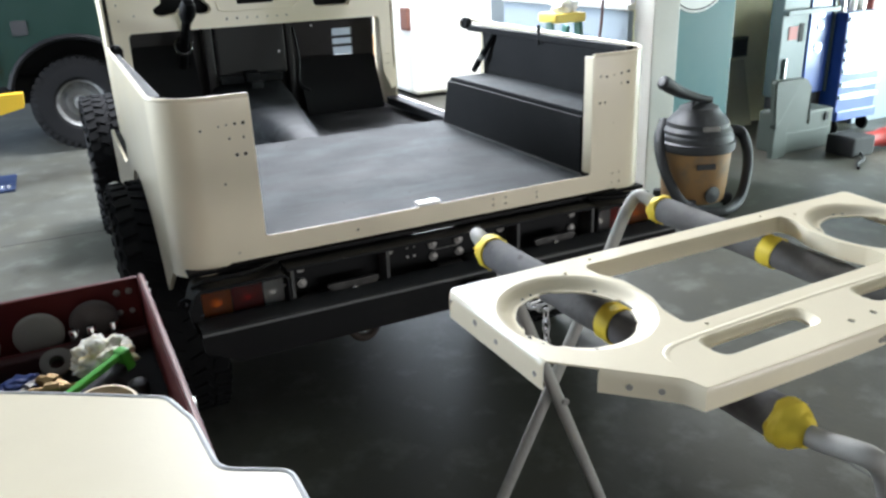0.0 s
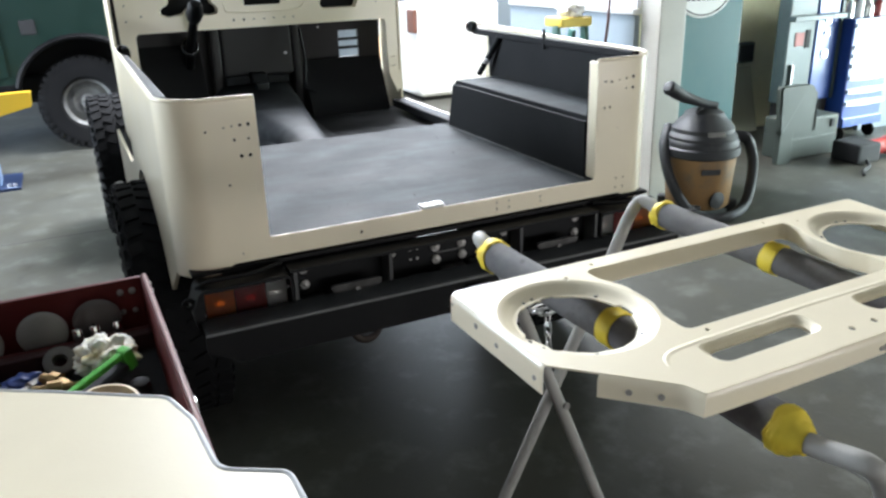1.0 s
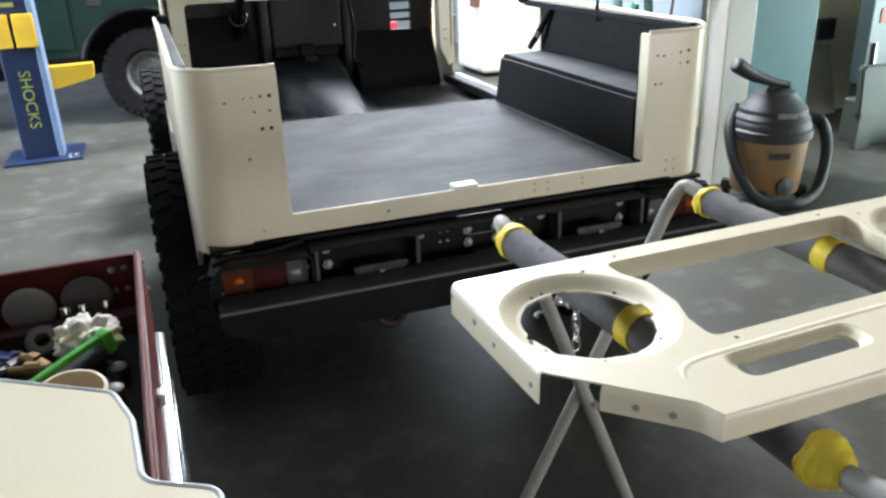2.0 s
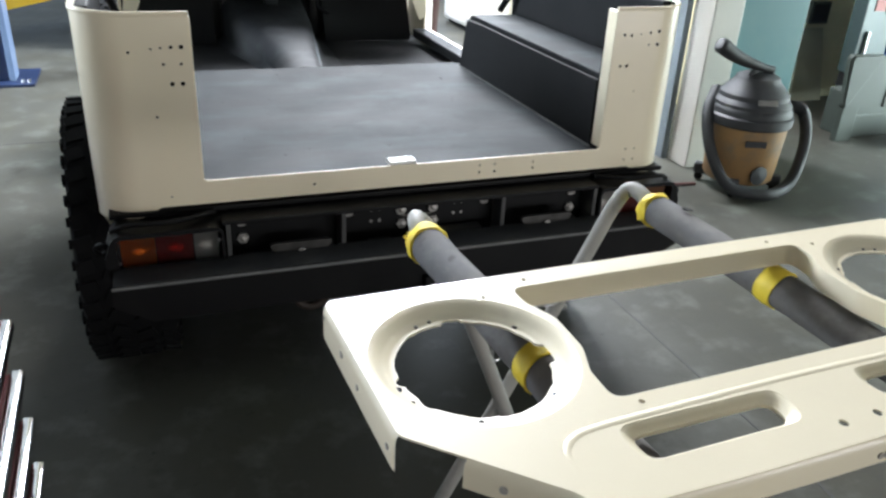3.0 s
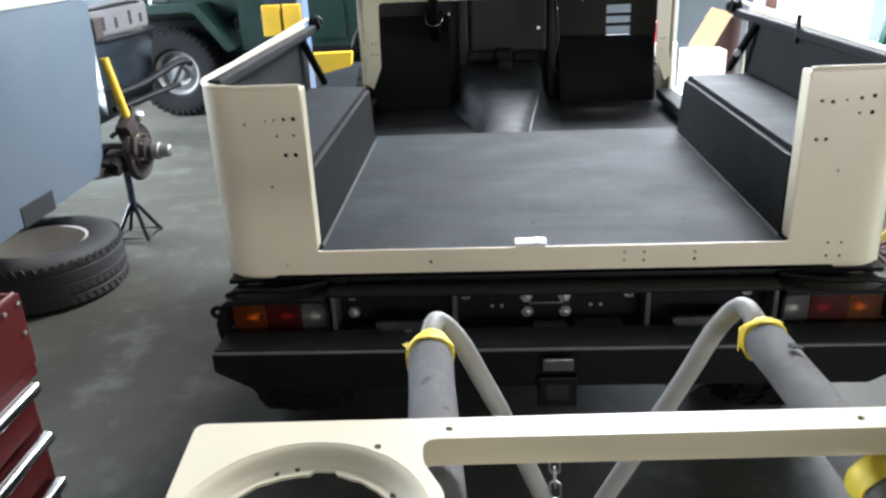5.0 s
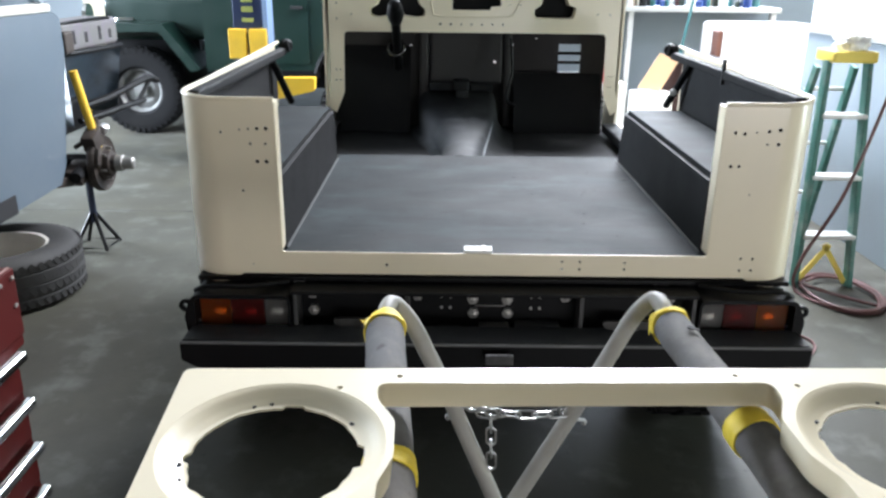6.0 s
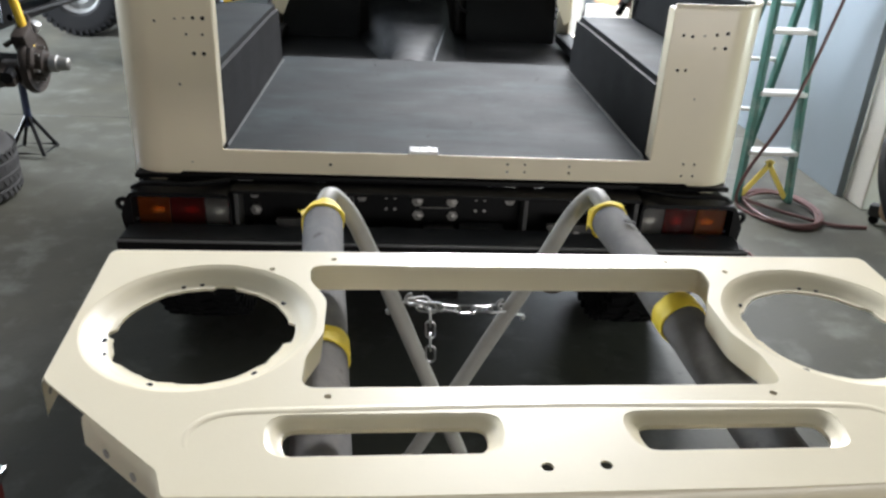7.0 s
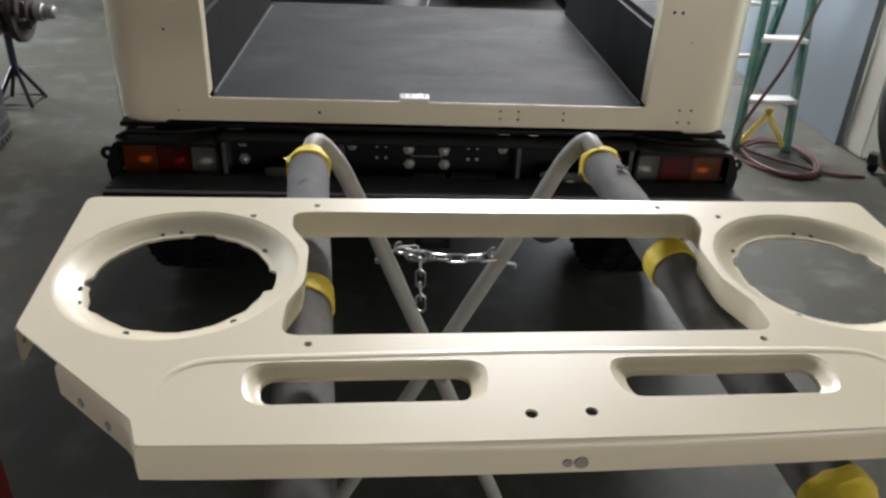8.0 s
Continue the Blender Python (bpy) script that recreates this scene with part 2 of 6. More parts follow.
BEDFLOOR = streaked("worn_grey_black_bed_floor", (0.0060, 0.0100, 0.0115), (0.025, 0.039, 0.044), 0.68, (2.0, 7.0, 1.0), 0.5, spec=0.15, scale=1.9, stain=(0.0026, 0.0040, 0.0047))
FOAM = streaked("grey_pipe_foam", (0.145, 0.143, 0.144), (0.24, 0.23, 0.21), 0.85, (14.0, 5.0, 14.0), 0.55, spec=0.25, scale=6.0, stain=(0.066, 0.063, 0.06))


# ---- mesh helpers ----
def part(name, bm, material, parent=None, label="", smooth=False, sharp=40):
    """Links a bmesh as one mesh object under a thing or part."""
    bmesh.ops.recalc_face_normals(bm, faces=bm.faces[:])
    me = bpy.data.meshes.new(name)
    if smooth:
        for f in bm.faces:
            f.smooth = True
        for e in bm.edges:
            if len(e.link_faces) == 2 and e.calc_face_angle(0.0) > radians(sharp):
                e.smooth = False
    bm.to_mesh(me)
    bm.free()
    for mm in material if isinstance(material, (list, tuple)) else [material]:
        me.materials.append(mm)
    ob = new(name, me)
    if parent:
        ob.parent = parent
    if label:
        ob["label"] = label
    return ob


def dots(name, rows, material, parent, turn=0.0):
    """One small round head or hole a row: (place, direction, radius, height, sides)."""
    for place, direction, r, h, n in rows:
        part(name, disc(bmesh.new(), place, direction, r, h, n, turn), material, parent)


def thing(name, label, category, group="", kind="", at=(0, 0, 0)):
    ob = new(name)
    ob.empty_display_size = 0.1
    ob.location = at
    return tagged(ob, label, category, group, kind)


def box(bm, x0, x1, y0, y1, z0, z1, bevel=0.0, m=None, segments=2):
    """A bevelled block added to bm."""
    t = Matrix.LocRotScale(((x0 + x1) / 2, (y0 + y1) / 2, (z0 + z1) / 2), None, (abs(x1 - x0), abs(y1 - y0), abs(z1 - z0)))
    made = bmesh.ops.create_cube(bm, size=1, matrix=t)["verts"]
    if bevel:
        edges = list({e for v in made for e in v.link_edges})
        res = bmesh.ops.bevel(bm, geom=edges, offset=bevel, segments=segments, profile=0.6, affect="EDGES")
        made = list({v for f in res["faces"] for v in f.verts} | {v for v in made if v.is_valid})
    if m is not None:
        bmesh.ops.transform(bm, matrix=m, verts=made)
    return made


def new_box(*args, **kw):
    bm = bmesh.new()
    box(bm, *args, **kw)
    return bm


def frame_of(d):
    d = Vector(d).normalized()
    up = Vector((0, 0, 1)) if abs(d.z) < 0.95 else Vector((1, 0, 0))
    a = d.cross(up).normalized()
    return a, a.cross(d).normalized()


def tube(bm, points, radius, sides=12, closed=False, radii=None):
    """A round bar swept along points."""
    pts = [Vector(p) for p in points]
    rings, n = [], len(pts)
    a = b = None
    for i, p in enumerate(pts):
        if closed:
            d = (pts[(i + 1) % n] - pts[i - 1]).normalized()
        else:
            d = (pts[min(i + 1, n - 1)] - pts[max(i - 1, 0)]).normalized()
        if a is None:
            a, b = frame_of(d)
        else:
            a = (a - d * a.dot(d)).normalized()
            b = a.cross(d).normalized()
        r = radii[i] if radii else radius
        rings.append([bm.verts.new(p + r * (math.cos(2 * math.pi * k / sides) * a + math.sin(2 * math.pi * k / sides) * b)) for k in range(sides)])
    for i in range(n if closed else n - 1):
        r0, r1 = rings[i], rings[(i + 1) % n]
        for k in range(sides):
            bm.faces.new((r0[k], r0[(k + 1) % sides], r1[(k + 1) % sides], r1[k]))
    if not closed:
        bm.faces.new(rings[0])
        bm.faces.new(rings[-1])
    return bm


def smooth_path(points, steps=6):
    """Catmull-Rom points through the given ones."""
    p = [Vector(q) for q in points]
    p = [2 * p[0] - p[1]] + p + [2 * p[-1] - p[-2]]
    out = []
    for i in range(1, len(p) - 2):
        for s in range(steps):
            t = s / steps
            out.append(0.5 * (2 * p[i] + (p[i + 1] - p[i - 1]) * t + (2 * p[i - 1] - 5 * p[i] + 4 * p[i + 1] - p[i + 2]) * t * t + (3 * p[i] - p[i - 1] - 3 * p[i + 1] + p[i + 2]) * t ** 3))
    out.append(p[-2])
    return out


def lathe(bm, profile, sides=32, m=None, closed=False):
    """Turns (radius, height) rows round z."""
    rings = []
    for r, z in profile:
        if r < 1e-5:
            rings.append([bm.verts.new((0, 0, z))])
        else:
            rings.append([bm.verts.new((r * math.cos(2 * math.pi * k / sides), r * math.sin(2 * math.pi * k / sides), z)) for k in range(sides)])
    pairs = list(zip(rings, rings[1:])) + ([(rings[-1], rings[0])] if closed else [])
    for r0, r1 in pairs:
        for k in range(sides):
            q = [r0[k % len(r0)], r0[(k + 1) % len(r0)], r1[(k + 1) % len(r1)], r1[k % len(r1)]]
            q = list(dict.fromkeys(q))
            if len(q) > 2:
                bm.faces.new(q)
    if m is not None:
        bmesh.ops.transform(bm, matrix=m, verts=[v for ring in rings for v in ring])
    return bm


def rounded(points, radius, steps=5):
    """A closed outline with rounded corners; radius may be one number or one a corner."""
    out, n = [], len(points)
    for i, p in enumerate(points):
        r = radius[i] if isinstance(radius, (list, tuple)) else radius
        p, a, b = Vector(p), Vector(points[i - 1]), Vector(points[(i + 1) % n])
        if r <= 0:
            out.append(tuple(p))
            continue
        u, v = (a - p).normalized(), (b - p).normalized()
        cut = min(r / max(0.05, math.tan(u.angle(v) / 2)), 0.48 * (a - p).length, 0.48 * (b - p).length)
        for s in range(steps + 1):
            t = s / steps
            q = (p + u * cut) * (1 - t) ** 2 + p * 2 * t * (1 - t) + (p + v * cut) * t * t
            out.append(tuple(q))
    return out


def circle(x, y, r, n=10, turn=0.0):
    return [(x + r * math.cos(turn + 2 * math.pi * k / n), y + r * math.sin(turn + 2 * math.pi * k / n)) for k in range(n)]


def sheet(bm, loops, thick, place=None):
    """A flat sheet in x, y: the first loop is its outline, the others are holes; it goes from z = 0 down by thick. place maps (x, y, z)."""
    edges, made = [], []
    for loop in loops:
        vs = [bm.verts.new((q[0], q[1], 0)) for q in loop]
        made += vs
        edges += [bm.edges.new((vs[k - 1], vs[k])) for k in range(len(vs))]
    res = bmesh.ops.triangle_fill(bm, use_beauty=True, use_dissolve=False, edges=edges)
    faces = [g for g in res["geom"] if isinstance(g, bmesh.types.BMFace)]
    if thick:
        ext = bmesh.ops.extrude_face_region(bm, geom=faces)
        low = [g for g in ext["geom"] if isinstance(g, bmesh.types.BMVert)]
        for v in low:
            v.co.z -= thick
        made += low
    if place:
        for v in made:
            v.co = place(v.co)
    return bm


def skirt(bm, loop, z0, z1, inset=0.0, place=None, closed=True, ease=0.0):
    """An upright band along an outline from z0 to z1, moved inwards by inset at the far end."""
    c = Vector((sum(p[0] for p in loop) / len(loop), sum(p[1] for p in loop) / len(loop)))
    rows = [(z0, 0.0), (z1, inset)]
    rings = []
    for z, k in rows:
        ring = []
        for p in loop:
            q = Vector(p[:2])
            q = q + (c - q).normalized() * k
            ring.append(bm.verts.new((q.x, q.y, z)))
        rings.append(ring)
    n = len(loop)
    for i in range(n if closed else n - 1):
        bm.faces.new((rings[0][i], rings[0][(i + 1) % n], rings[1][(i + 1) % n], rings[1][i]))
    if place:
        for ring in rings:
            for v in ring:
                v.co = place(v.co)
    return bm


def disc(bm, centre, normal, radius, thick, sides=12, dome=0.0):
    """A short cylinder whose near face stands thick out along normal."""
    a, b = frame_of(normal)
    d, c = Vector(normal).normalized(), Vector(centre)
    r0 = [bm.verts.new(c + radius * (math.cos(2 * math.pi * k / sides) * a + math.sin(2 * math.pi * k / sides) * b)) for k in range(sides)]
    r1 = [bm.verts.new(v.co + d * thick) for v in r0]
    for k in range(sides):
        bm.faces.new((r0[k], r0[(k + 1) % sides], r1[(k + 1) % sides], r1[k]))
    bm.faces.new(r0)
    if dome:
        tip = bm.verts.new(c + d * (thick + dome))
        for k in range(sides):
            bm.faces.new((r1[k], r1[(k + 1) % sides], tip))
    else:
        bm.faces.new(r1)
    return bm

# ---- the room ----
X0, X1, Y0, Y1, TOP = -7.0, 7.0, -6.0, 9.2, 4.2
bm = new_box(X0 - 0.3, X1 + 0.3, Y0 - 0.3, Y1 + 0.3, -0.2, 0.0)
floor = tagged(part("floor", bm, CONCRETE), "worn sealed grey-green concrete workshop floor", "floor", kind="structure")
bm = bmesh.new()
box(bm, 1.05, 1.056, -4.0, Y1, 0.0, 0.0015)
box(bm, X0, X1, 3.1, 3.106, 0.0, 0.0015)
tagged(part("floor_joint", bm, JOINT), "dark saw-cut joint in concrete floor", "floor joint", kind="structure")
# unseen ceiling, with an opening added for the rooflight lamp
bm = bmesh.new()
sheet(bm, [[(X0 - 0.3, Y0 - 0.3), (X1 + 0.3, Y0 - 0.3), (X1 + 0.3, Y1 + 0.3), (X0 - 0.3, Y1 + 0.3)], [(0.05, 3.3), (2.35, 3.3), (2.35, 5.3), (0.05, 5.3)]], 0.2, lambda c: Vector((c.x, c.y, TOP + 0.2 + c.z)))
tagged(part("ceiling", bm, CEILING), "unseen plain grey workshop ceiling with an added rooflight opening", "ceiling", kind="structure")


def wall_sheet(name, loops, place, material, label):
    bm = bmesh.new()
    sheet(bm, loops, 0.2, place)
    return tagged(part(name, bm, material), label, "wall", kind="structure")


def rect(a0, a1, b0, b1):
    return [(a0, b0), (a1, b0), (a1, b1), (a0, b1)]


wall_sheet("wall_north", [rect(X0, X1, 0, TOP), rect(1.0, 5.0, 1.42, 3.7)], lambda c: Vector((c.x, Y1 - c.z, c.y)), GREYPANEL, "pale grey-blue back wall with wide window")
# unseen wall; its low opening is added for the rear fill
wall_sheet("wall_south", [rect(X0, X1, 0, TOP), rect(0.0, 4.8, 0.02, 1.2)], lambda c: Vector((c.x, Y0 + c.z, c.y)), DIMWALL, "unseen dark grey wall with an added low light opening")
wall_sheet("wall_west", [rect(Y0, Y1, 0, TOP), rect(2.6, 5.4, 0.02, 3.2)], lambda c: Vector((X0 + c.z, c.x, c.y)), DIMWALL, "unseen dark grey wall with an added side opening")
wall_sheet("wall_east", [rect(Y0, Y1, 0, TOP), rect(3.6, 8.6, 0.02, 3.7), rect(-0.6, 1.95, 0.02, 1.75)], lambda c: Vector((X1 - c.z, c.x, c.y)), OLIVE, "unseen olive-beige workshop wall with two added light openings")
ground = part("ground", new_box(-60, 60, -60, 60, -0.3, -0.21), CONCRETE)
tagged(ground, "grey concrete yard outside the workshop", "ground", kind="structure")

win = thing("window_1", "wide overexposed workshop window above a bench", "window", kind="structure")
bm = bmesh.new()
for x in (1.0, 2.3, 3.62, 4.94):
    box(bm, x, x + 0.06, Y1 + 0.02, Y1 + 0.12, 1.42, 3.7, 0.004)
for z in (1.42, 2.56, 3.64):
    box(bm, 1.06, 4.94, Y1 + 0.03, Y1 + 0.11, z, z + 0.06, 0.004)
part("window_frame", bm, POSTWHITE, win)

# partition on the right: white post, teal panel, grey boards
pilaster = part("wall_column", new_box(-4.85, -4.25, 8.78, 8.998, 0, TOP, 0.02), mat("beige_column_paint", (0.50, 0.44, 0.33), 0.7, vary=0.08, dirt=(0.3, 0.26, 0.2), dirt_amount=0.4))
tagged(pilaster, "beige painted column on the back wall", "column", kind="structure")
post = part("partition_post", new_box(2.34, 2.54, 1.84, 2.02, 0, TOP, 0.008), POSTWHITE)
tagged(post, "white painted square post at end of partition", "post", kind="structure")
bm = new_box(2.54, 3.06, 1.90, 1.96, 0.0, 2.6, 0.004)
teal = thing("room_divider", "teal painted panel with oval sign, beside white post", "panel")
part("panel", bm, TEAL, teal)
bm = bmesh.new()
lathe(bm, [(0, 0.004), (0.175, 0.004), (0.18, 0.0), (0.18, -0.004)], 40, pose(2.72, 1.895, 1.305, 90, 0, 0) @ Matrix.Diagonal((1.30, 0.98, 1, 1)))
oval = part("oval_sign", bm, WHITETAG, teal, "white oval sign with dark rim")
bm = bmesh.new()
lathe(bm, [(0.158, 0.006), (0.166, 0.006), (0.166, 0.003), (0.158, 0.003)], 40, pose(2.72, 1.895, 1.305, 90, 0, 0) @ Matrix.Diagonal((1.30, 0.98, 1, 1)), closed=True)
part("rim_line", bm, DARK, oval)
bm = bmesh.new()
for k, (w, h) in enumerate(((0.34, 0.07), (0.30, 0.03))):
    z = 1.30 - 0.065 * k
    for j in range(7):
        x = 2.72 - w / 2 + j * w / 7
        box(bm, x, x + w / 7 * 0.7, 1.8855, 1.8885, z, z + h)
part("lettering_bar", bm, DARK, oval)["kind"] = "stuff"
boards = thing("partition_boards", "pale grey board partition with marked white board above", "partition")
part("lower_board", new_box(2.30, 2.34, 2.03, 3.55, 0.0, 1.16, 0.004), GREYPANEL, boards)
part("white_board", new_box(2.305, 2.345, 2.025, 3.55, 1.20, 2.5, 0.004), WHITEBOARD, boards)
part("rail", new_box(2.28, 2.35, 2.025, 3.55, 1.165, 1.195, 0.004), ALU, boards)
bm = bmesh.new()
rng = random.Random(5)
for k in range(9):
    y, z = 2.1 + 0.1 * (k % 4) + rng.uniform(0, 0.05), 1.3 + 0.06 * (k // 4) + rng.uniform(0, 0.03)
    tube(bm, smooth_path([(2.303, y, z), (2.303, y + 0.02, z + 0.015), (2.303, y + 0.04, z - 0.005), (2.303, y + 0.06, z + 0.01)], 3), 0.002, 5)
part("marker_scribble", bm, DARK, boards, "faint dark marker strokes")["kind"] = "stuff"
wall_sheet("wall_inner", [rect(3.20, X1, 0, TOP)], lambda c: Vector((c.x, 3.1 - c.z, c.y)), OLIVE, "olive-beige inner wall behind tool cabinet")

# ---- the vehicle under repair: cream tub on a black chassis ----
truck = thing("off_road_vehicle", "stripped cream off-road vehicle tub on black chassis with mud tyres", "vehicle")
W, IN, SILL, RIM = 0.764, 0.528, 0.86, 1.235


RC, FLAT = 0.10, 0.664  # corner radius and half width of the flat part
holes = [(-0.569, 1.167, 5), (-0.548, 1.167, 6), (-0.610, 1.164, 3), (-0.590, 1.166, 3), (-0.587, 1.131, 4), (-0.551, 1.131, 4), (-0.573, 1.088, 6), (-0.551, 1.088, 6), (-0.612, 1.016, 4), (-0.655, 1.158, 4), (-0.60, 0.826, 3),
         (-0.268, 0.828, 5), (0.169, 0.842, 4), (0.169, 0.822, 4), (0.213, 0.842, 4), (0.213, 0.822, 4), (0.325, 0.840, 4), (0.325, 0.823, 4),
         (0.556, 1.170, 5), (0.578, 1.168, 5), (0.606, 1.171, 3), (0.635, 1.174, 5), (0.635, 1.143, 4), (0.555, 1.089, 5), (0.575, 1.089, 5), (0.61, 1.02, 3), (0.612, 0.855, 4), (0.641, 0.855, 4), (0.612, 0.824, 4), (0.641, 0.824, 4)]
opening = rounded([(-IN, RIM), (-IN, SILL), (IN, SILL), (IN, RIM)], [0, 0.012, 0.012, 0], 4)
loop = [(FLAT, RIM)] + [(IN, RIM)] + opening[::-1][1:-1] + [(-IN, RIM), (-FLAT, RIM), (-FLAT, 0.782), (-0.645, 0.79), (-0.625, 0.803), (0.625, 0.803), (0.645, 0.79), (FLAT, 0.782)]
bm = bmesh.new()
sheet(bm, [loop] + [circle(x, z, r * 0.00085, 8) for x, z, r in holes], 0.0, lambda c: Vector((c.x, 0.0, c.y)))
for s in (-1, 1):
    cols = []
    for k in range(19):
        a = k * math.pi / 36
        cols.append([bm.verts.new((s * (FLAT + RC * math.sin(a)), RC - RC * math.cos(a), z)) for z in (0.782 - 0.010 * math.sin(a), RIM)])
    for c0, c1 in zip(cols, cols[1:]):
        bm.faces.new((c0[0], c1[0], c1[1], c0[1]))
bmesh.ops.remove_doubles(bm, verts=bm.verts[:], dist=1e-5)
bmesh.ops.recalc_face_normals(bm, faces=bm.faces[:])
if sum(f.normal.y * f.calc_area() for f in bm.faces) > 0:
    bmesh.ops.reverse_faces(bm, faces=bm.faces[:])
bmesh.ops.solidify(bm, geom=bm.faces[:], thickness=0.004)
part("rear_panel", bm, CREAM, truck, "cream painted rear panel with rounded corners and drilled holes", smooth=True, sharp=40)
dots("corner_hole", [((0.660, -0.0005, z), (0, -1, 0), 0.0045, 0.0012, 8) for z in (1.178, 1.144)], DARK, truck)
# dark backing added right behind the drilled skin, so that the holes read dark
for s in (-1, 1):
    part("inner_post", new_box(s * (IN + 0.004), s * 0.70, 0.02, 0.06, 0.80, RIM - 0.012, 0.003), LINER, truck, "black backing post behind the drilled holes")
    part("post_return", new_box(s * (IN - 0.003), s * (IN + 0.012), 0.001, 0.045, SILL + 0.004, RIM - 0.004, 0.004), CREAM, truck)
    bm = bmesh.new()
    tube(bm, [(s * IN, 0.004, RIM), (s * 0.66, 0.004, RIM)] + [(s * (FLAT - 0.002 + RC * math.sin(a)), RC + 0.004 - RC * math.cos(a), RIM + 0.004 * a) for a in [k * math.pi / 16 for k in range(1, 9)]] + [(s * (W - 0.002), 0.3, 1.242), (s * (W - 0.002), 0.8, 1.25), (s * (W - 0.002), 1.22, 1.258)], 0.0062, 10)
    part("top_rail", bm, CREAM, truck, "rolled cream top edge", smooth=True)
    # side panel with wheel arch
    arch = [(0.78 + 0.47 * math.cos(a), 0.42 + 0.47 * math.sin(a)) for a in [math.pi - k * math.pi / 14 for k in range(15)]]
    arch = [p for p in arch if p[1] > 0.60]
    side = [(RC - 0.001, 1.24), (RC - 0.001, 0.775), (arch[0][0], 0.62)] + arch + [(1.24, 0.55), (2.10, 0.55), (2.10, 0.80), (1.36, 0.80), (1.14, 0.86), (1.12, 1.255)]
    bm = bmesh.new()
    sheet(bm, [side], 0.012, lambda c, s=s: Vector((s * (W + c.z), c.x, c.y)))
    part("side_panel", bm, CREAM, truck, "cream body side with wheel arch")
    bm = bmesh.new()
    sheet(bm, [[(0.06, 1.225), (0.06, 0.80), (1.06, 0.80), (1.09, 1.24)]], 0.004, lambda c, s=s: Vector((s * (W - 0.018 + c.z), c.x, c.y)))
    part("side_lining", bm, LINER, truck, "black lined inner body side")
    part("rail_underside", new_box(s * (W - 0.040), s * (W - 0.010), 0.09, 1.2, 1.214, 1.241, 0.006), LINER, truck)
    # wheel box with sloping front
    bm = bmesh.new()
    sheet(bm, [[(0.05, 1.05), (0.05, 0.80), (1.09, 0.80), (1.02, 1.05)]], W - 0.02 - IN, lambda c, s=s: Vector((s * (IN - c.z), c.x, c.y)))
    bmesh.ops.bevel(bm, geom=[e for e in bm.edges], offset=0.012, segments=2, affect="EDGES")
    part("wheel_box", bm, LINER, truck, "black lined wheel box")
    bm = bmesh.new()
    sheet(bm, [[(0.06, 0.0), (1.0, 0.0), (1.0, 0.19), (0.06, 0.19)]], 0.003, lambda c, s=s: Vector((s * (IN + 0.012 + c.y), c.x, 1.054 + c.z)))
    part("box_top", bm, BEDFLOOR, truck, "worn grey top of wheel box")
    # brace at the front end of the side
    bm = bmesh.new()
    tube(bm, [(s * 0.738, 0.965, 1.232), (s * 0.695, 1.085, 1.056)], 0.013, 10)
    part("brace", bm, BLACK, truck)
    bm = bmesh.new()
    disc(bm, (s * (W - 0.03), 1.215, 1.245), (0, 1, 0), 0.026, 0.02, 12)
    disc(bm, (s * (W - 0.03), 1.20, 1.245), (-s, 0, 0.2), 0.022, 0.02, 12)
    part("socket", bm, BLACK, truck)
bm = bmesh.new()
tube(bm, [(0.728, 0.62, 1.20), (0.728, 0.62, 1.275)], 0.007, 8)
part("rail_stud", bm, BLACK, truck)
# bright steel disc added to stand in for a glint on the brace
bm = bmesh.new()
lathe(bm, [(0, 0.008), (0.011, 0.006), (0.014, 0.0), (0.0, -0.004)], 12, pose(0.70, 1.03, 1.115, 60, -40, 0))
part("reflector", bm, STEEL, truck, "small bright disc standing in for a glint on the brace")

# bed floor with a few ribs, tunnel, cab floor
bm = bmesh.new()
box(bm, -IN, IN, 0.004, 1.12, 0.825, 0.852, 0.004)
part("bed_floor", bm, BEDFLOOR, truck, "worn grey-black bed floor")
dots("floor_hole", [((0.492, 0.785, 0.852), (0, 0, 1), 0.016, 0.001, 14)], DARK, truck)
rng = random.Random(4)
dots("floor_hole", [((rng.uniform(-0.45, 0.45), rng.uniform(0.1, 1.05), 0.852), (0, 0, 1), rng.uniform(0.0022, 0.0052), 0.001, 8) for k in range(30)], DARK, truck)
for s in (-1, 1):
    bm = bmesh.new()
    tube(bm, [(s * (IN - 0.004), 0.05, 0.853), (s * (IN - 0.004), 1.06, 0.852)], 0.0035, 6)
    part("seam_bead", bm, mat("pale_seam", (0.045, 0.048, 0.048), 0.6), truck, "pale seam sealer bead")
bm = bmesh.new()
box(bm, -0.075, -0.005, 0.006, 0.04, 0.858, 0.868, 0.003)
box(bm, -0.03, -0.022, 0.004, 0.038, 0.864, 0.870, 0.001)
plate = part("latch_plate", bm, WHITETAG, truck, "white tailgate latch plate")
dots("screw_hole", [((x, 0.022, 0.868), (0, 0, 1), 0.004, 0.0012, 8) for x in (-0.066, -0.05, -0.016)], DARK, plate)
part("floor_step", new_box(-W + 0.02, W - 0.02, 1.12, 1.14, 0.60, 0.845, 0.004), LINER, truck)
part("cab_floor", new_box(-W + 0.02, W - 0.02, 1.14, 2.30, 0.68, 0.745, 0.004), LINER, truck)
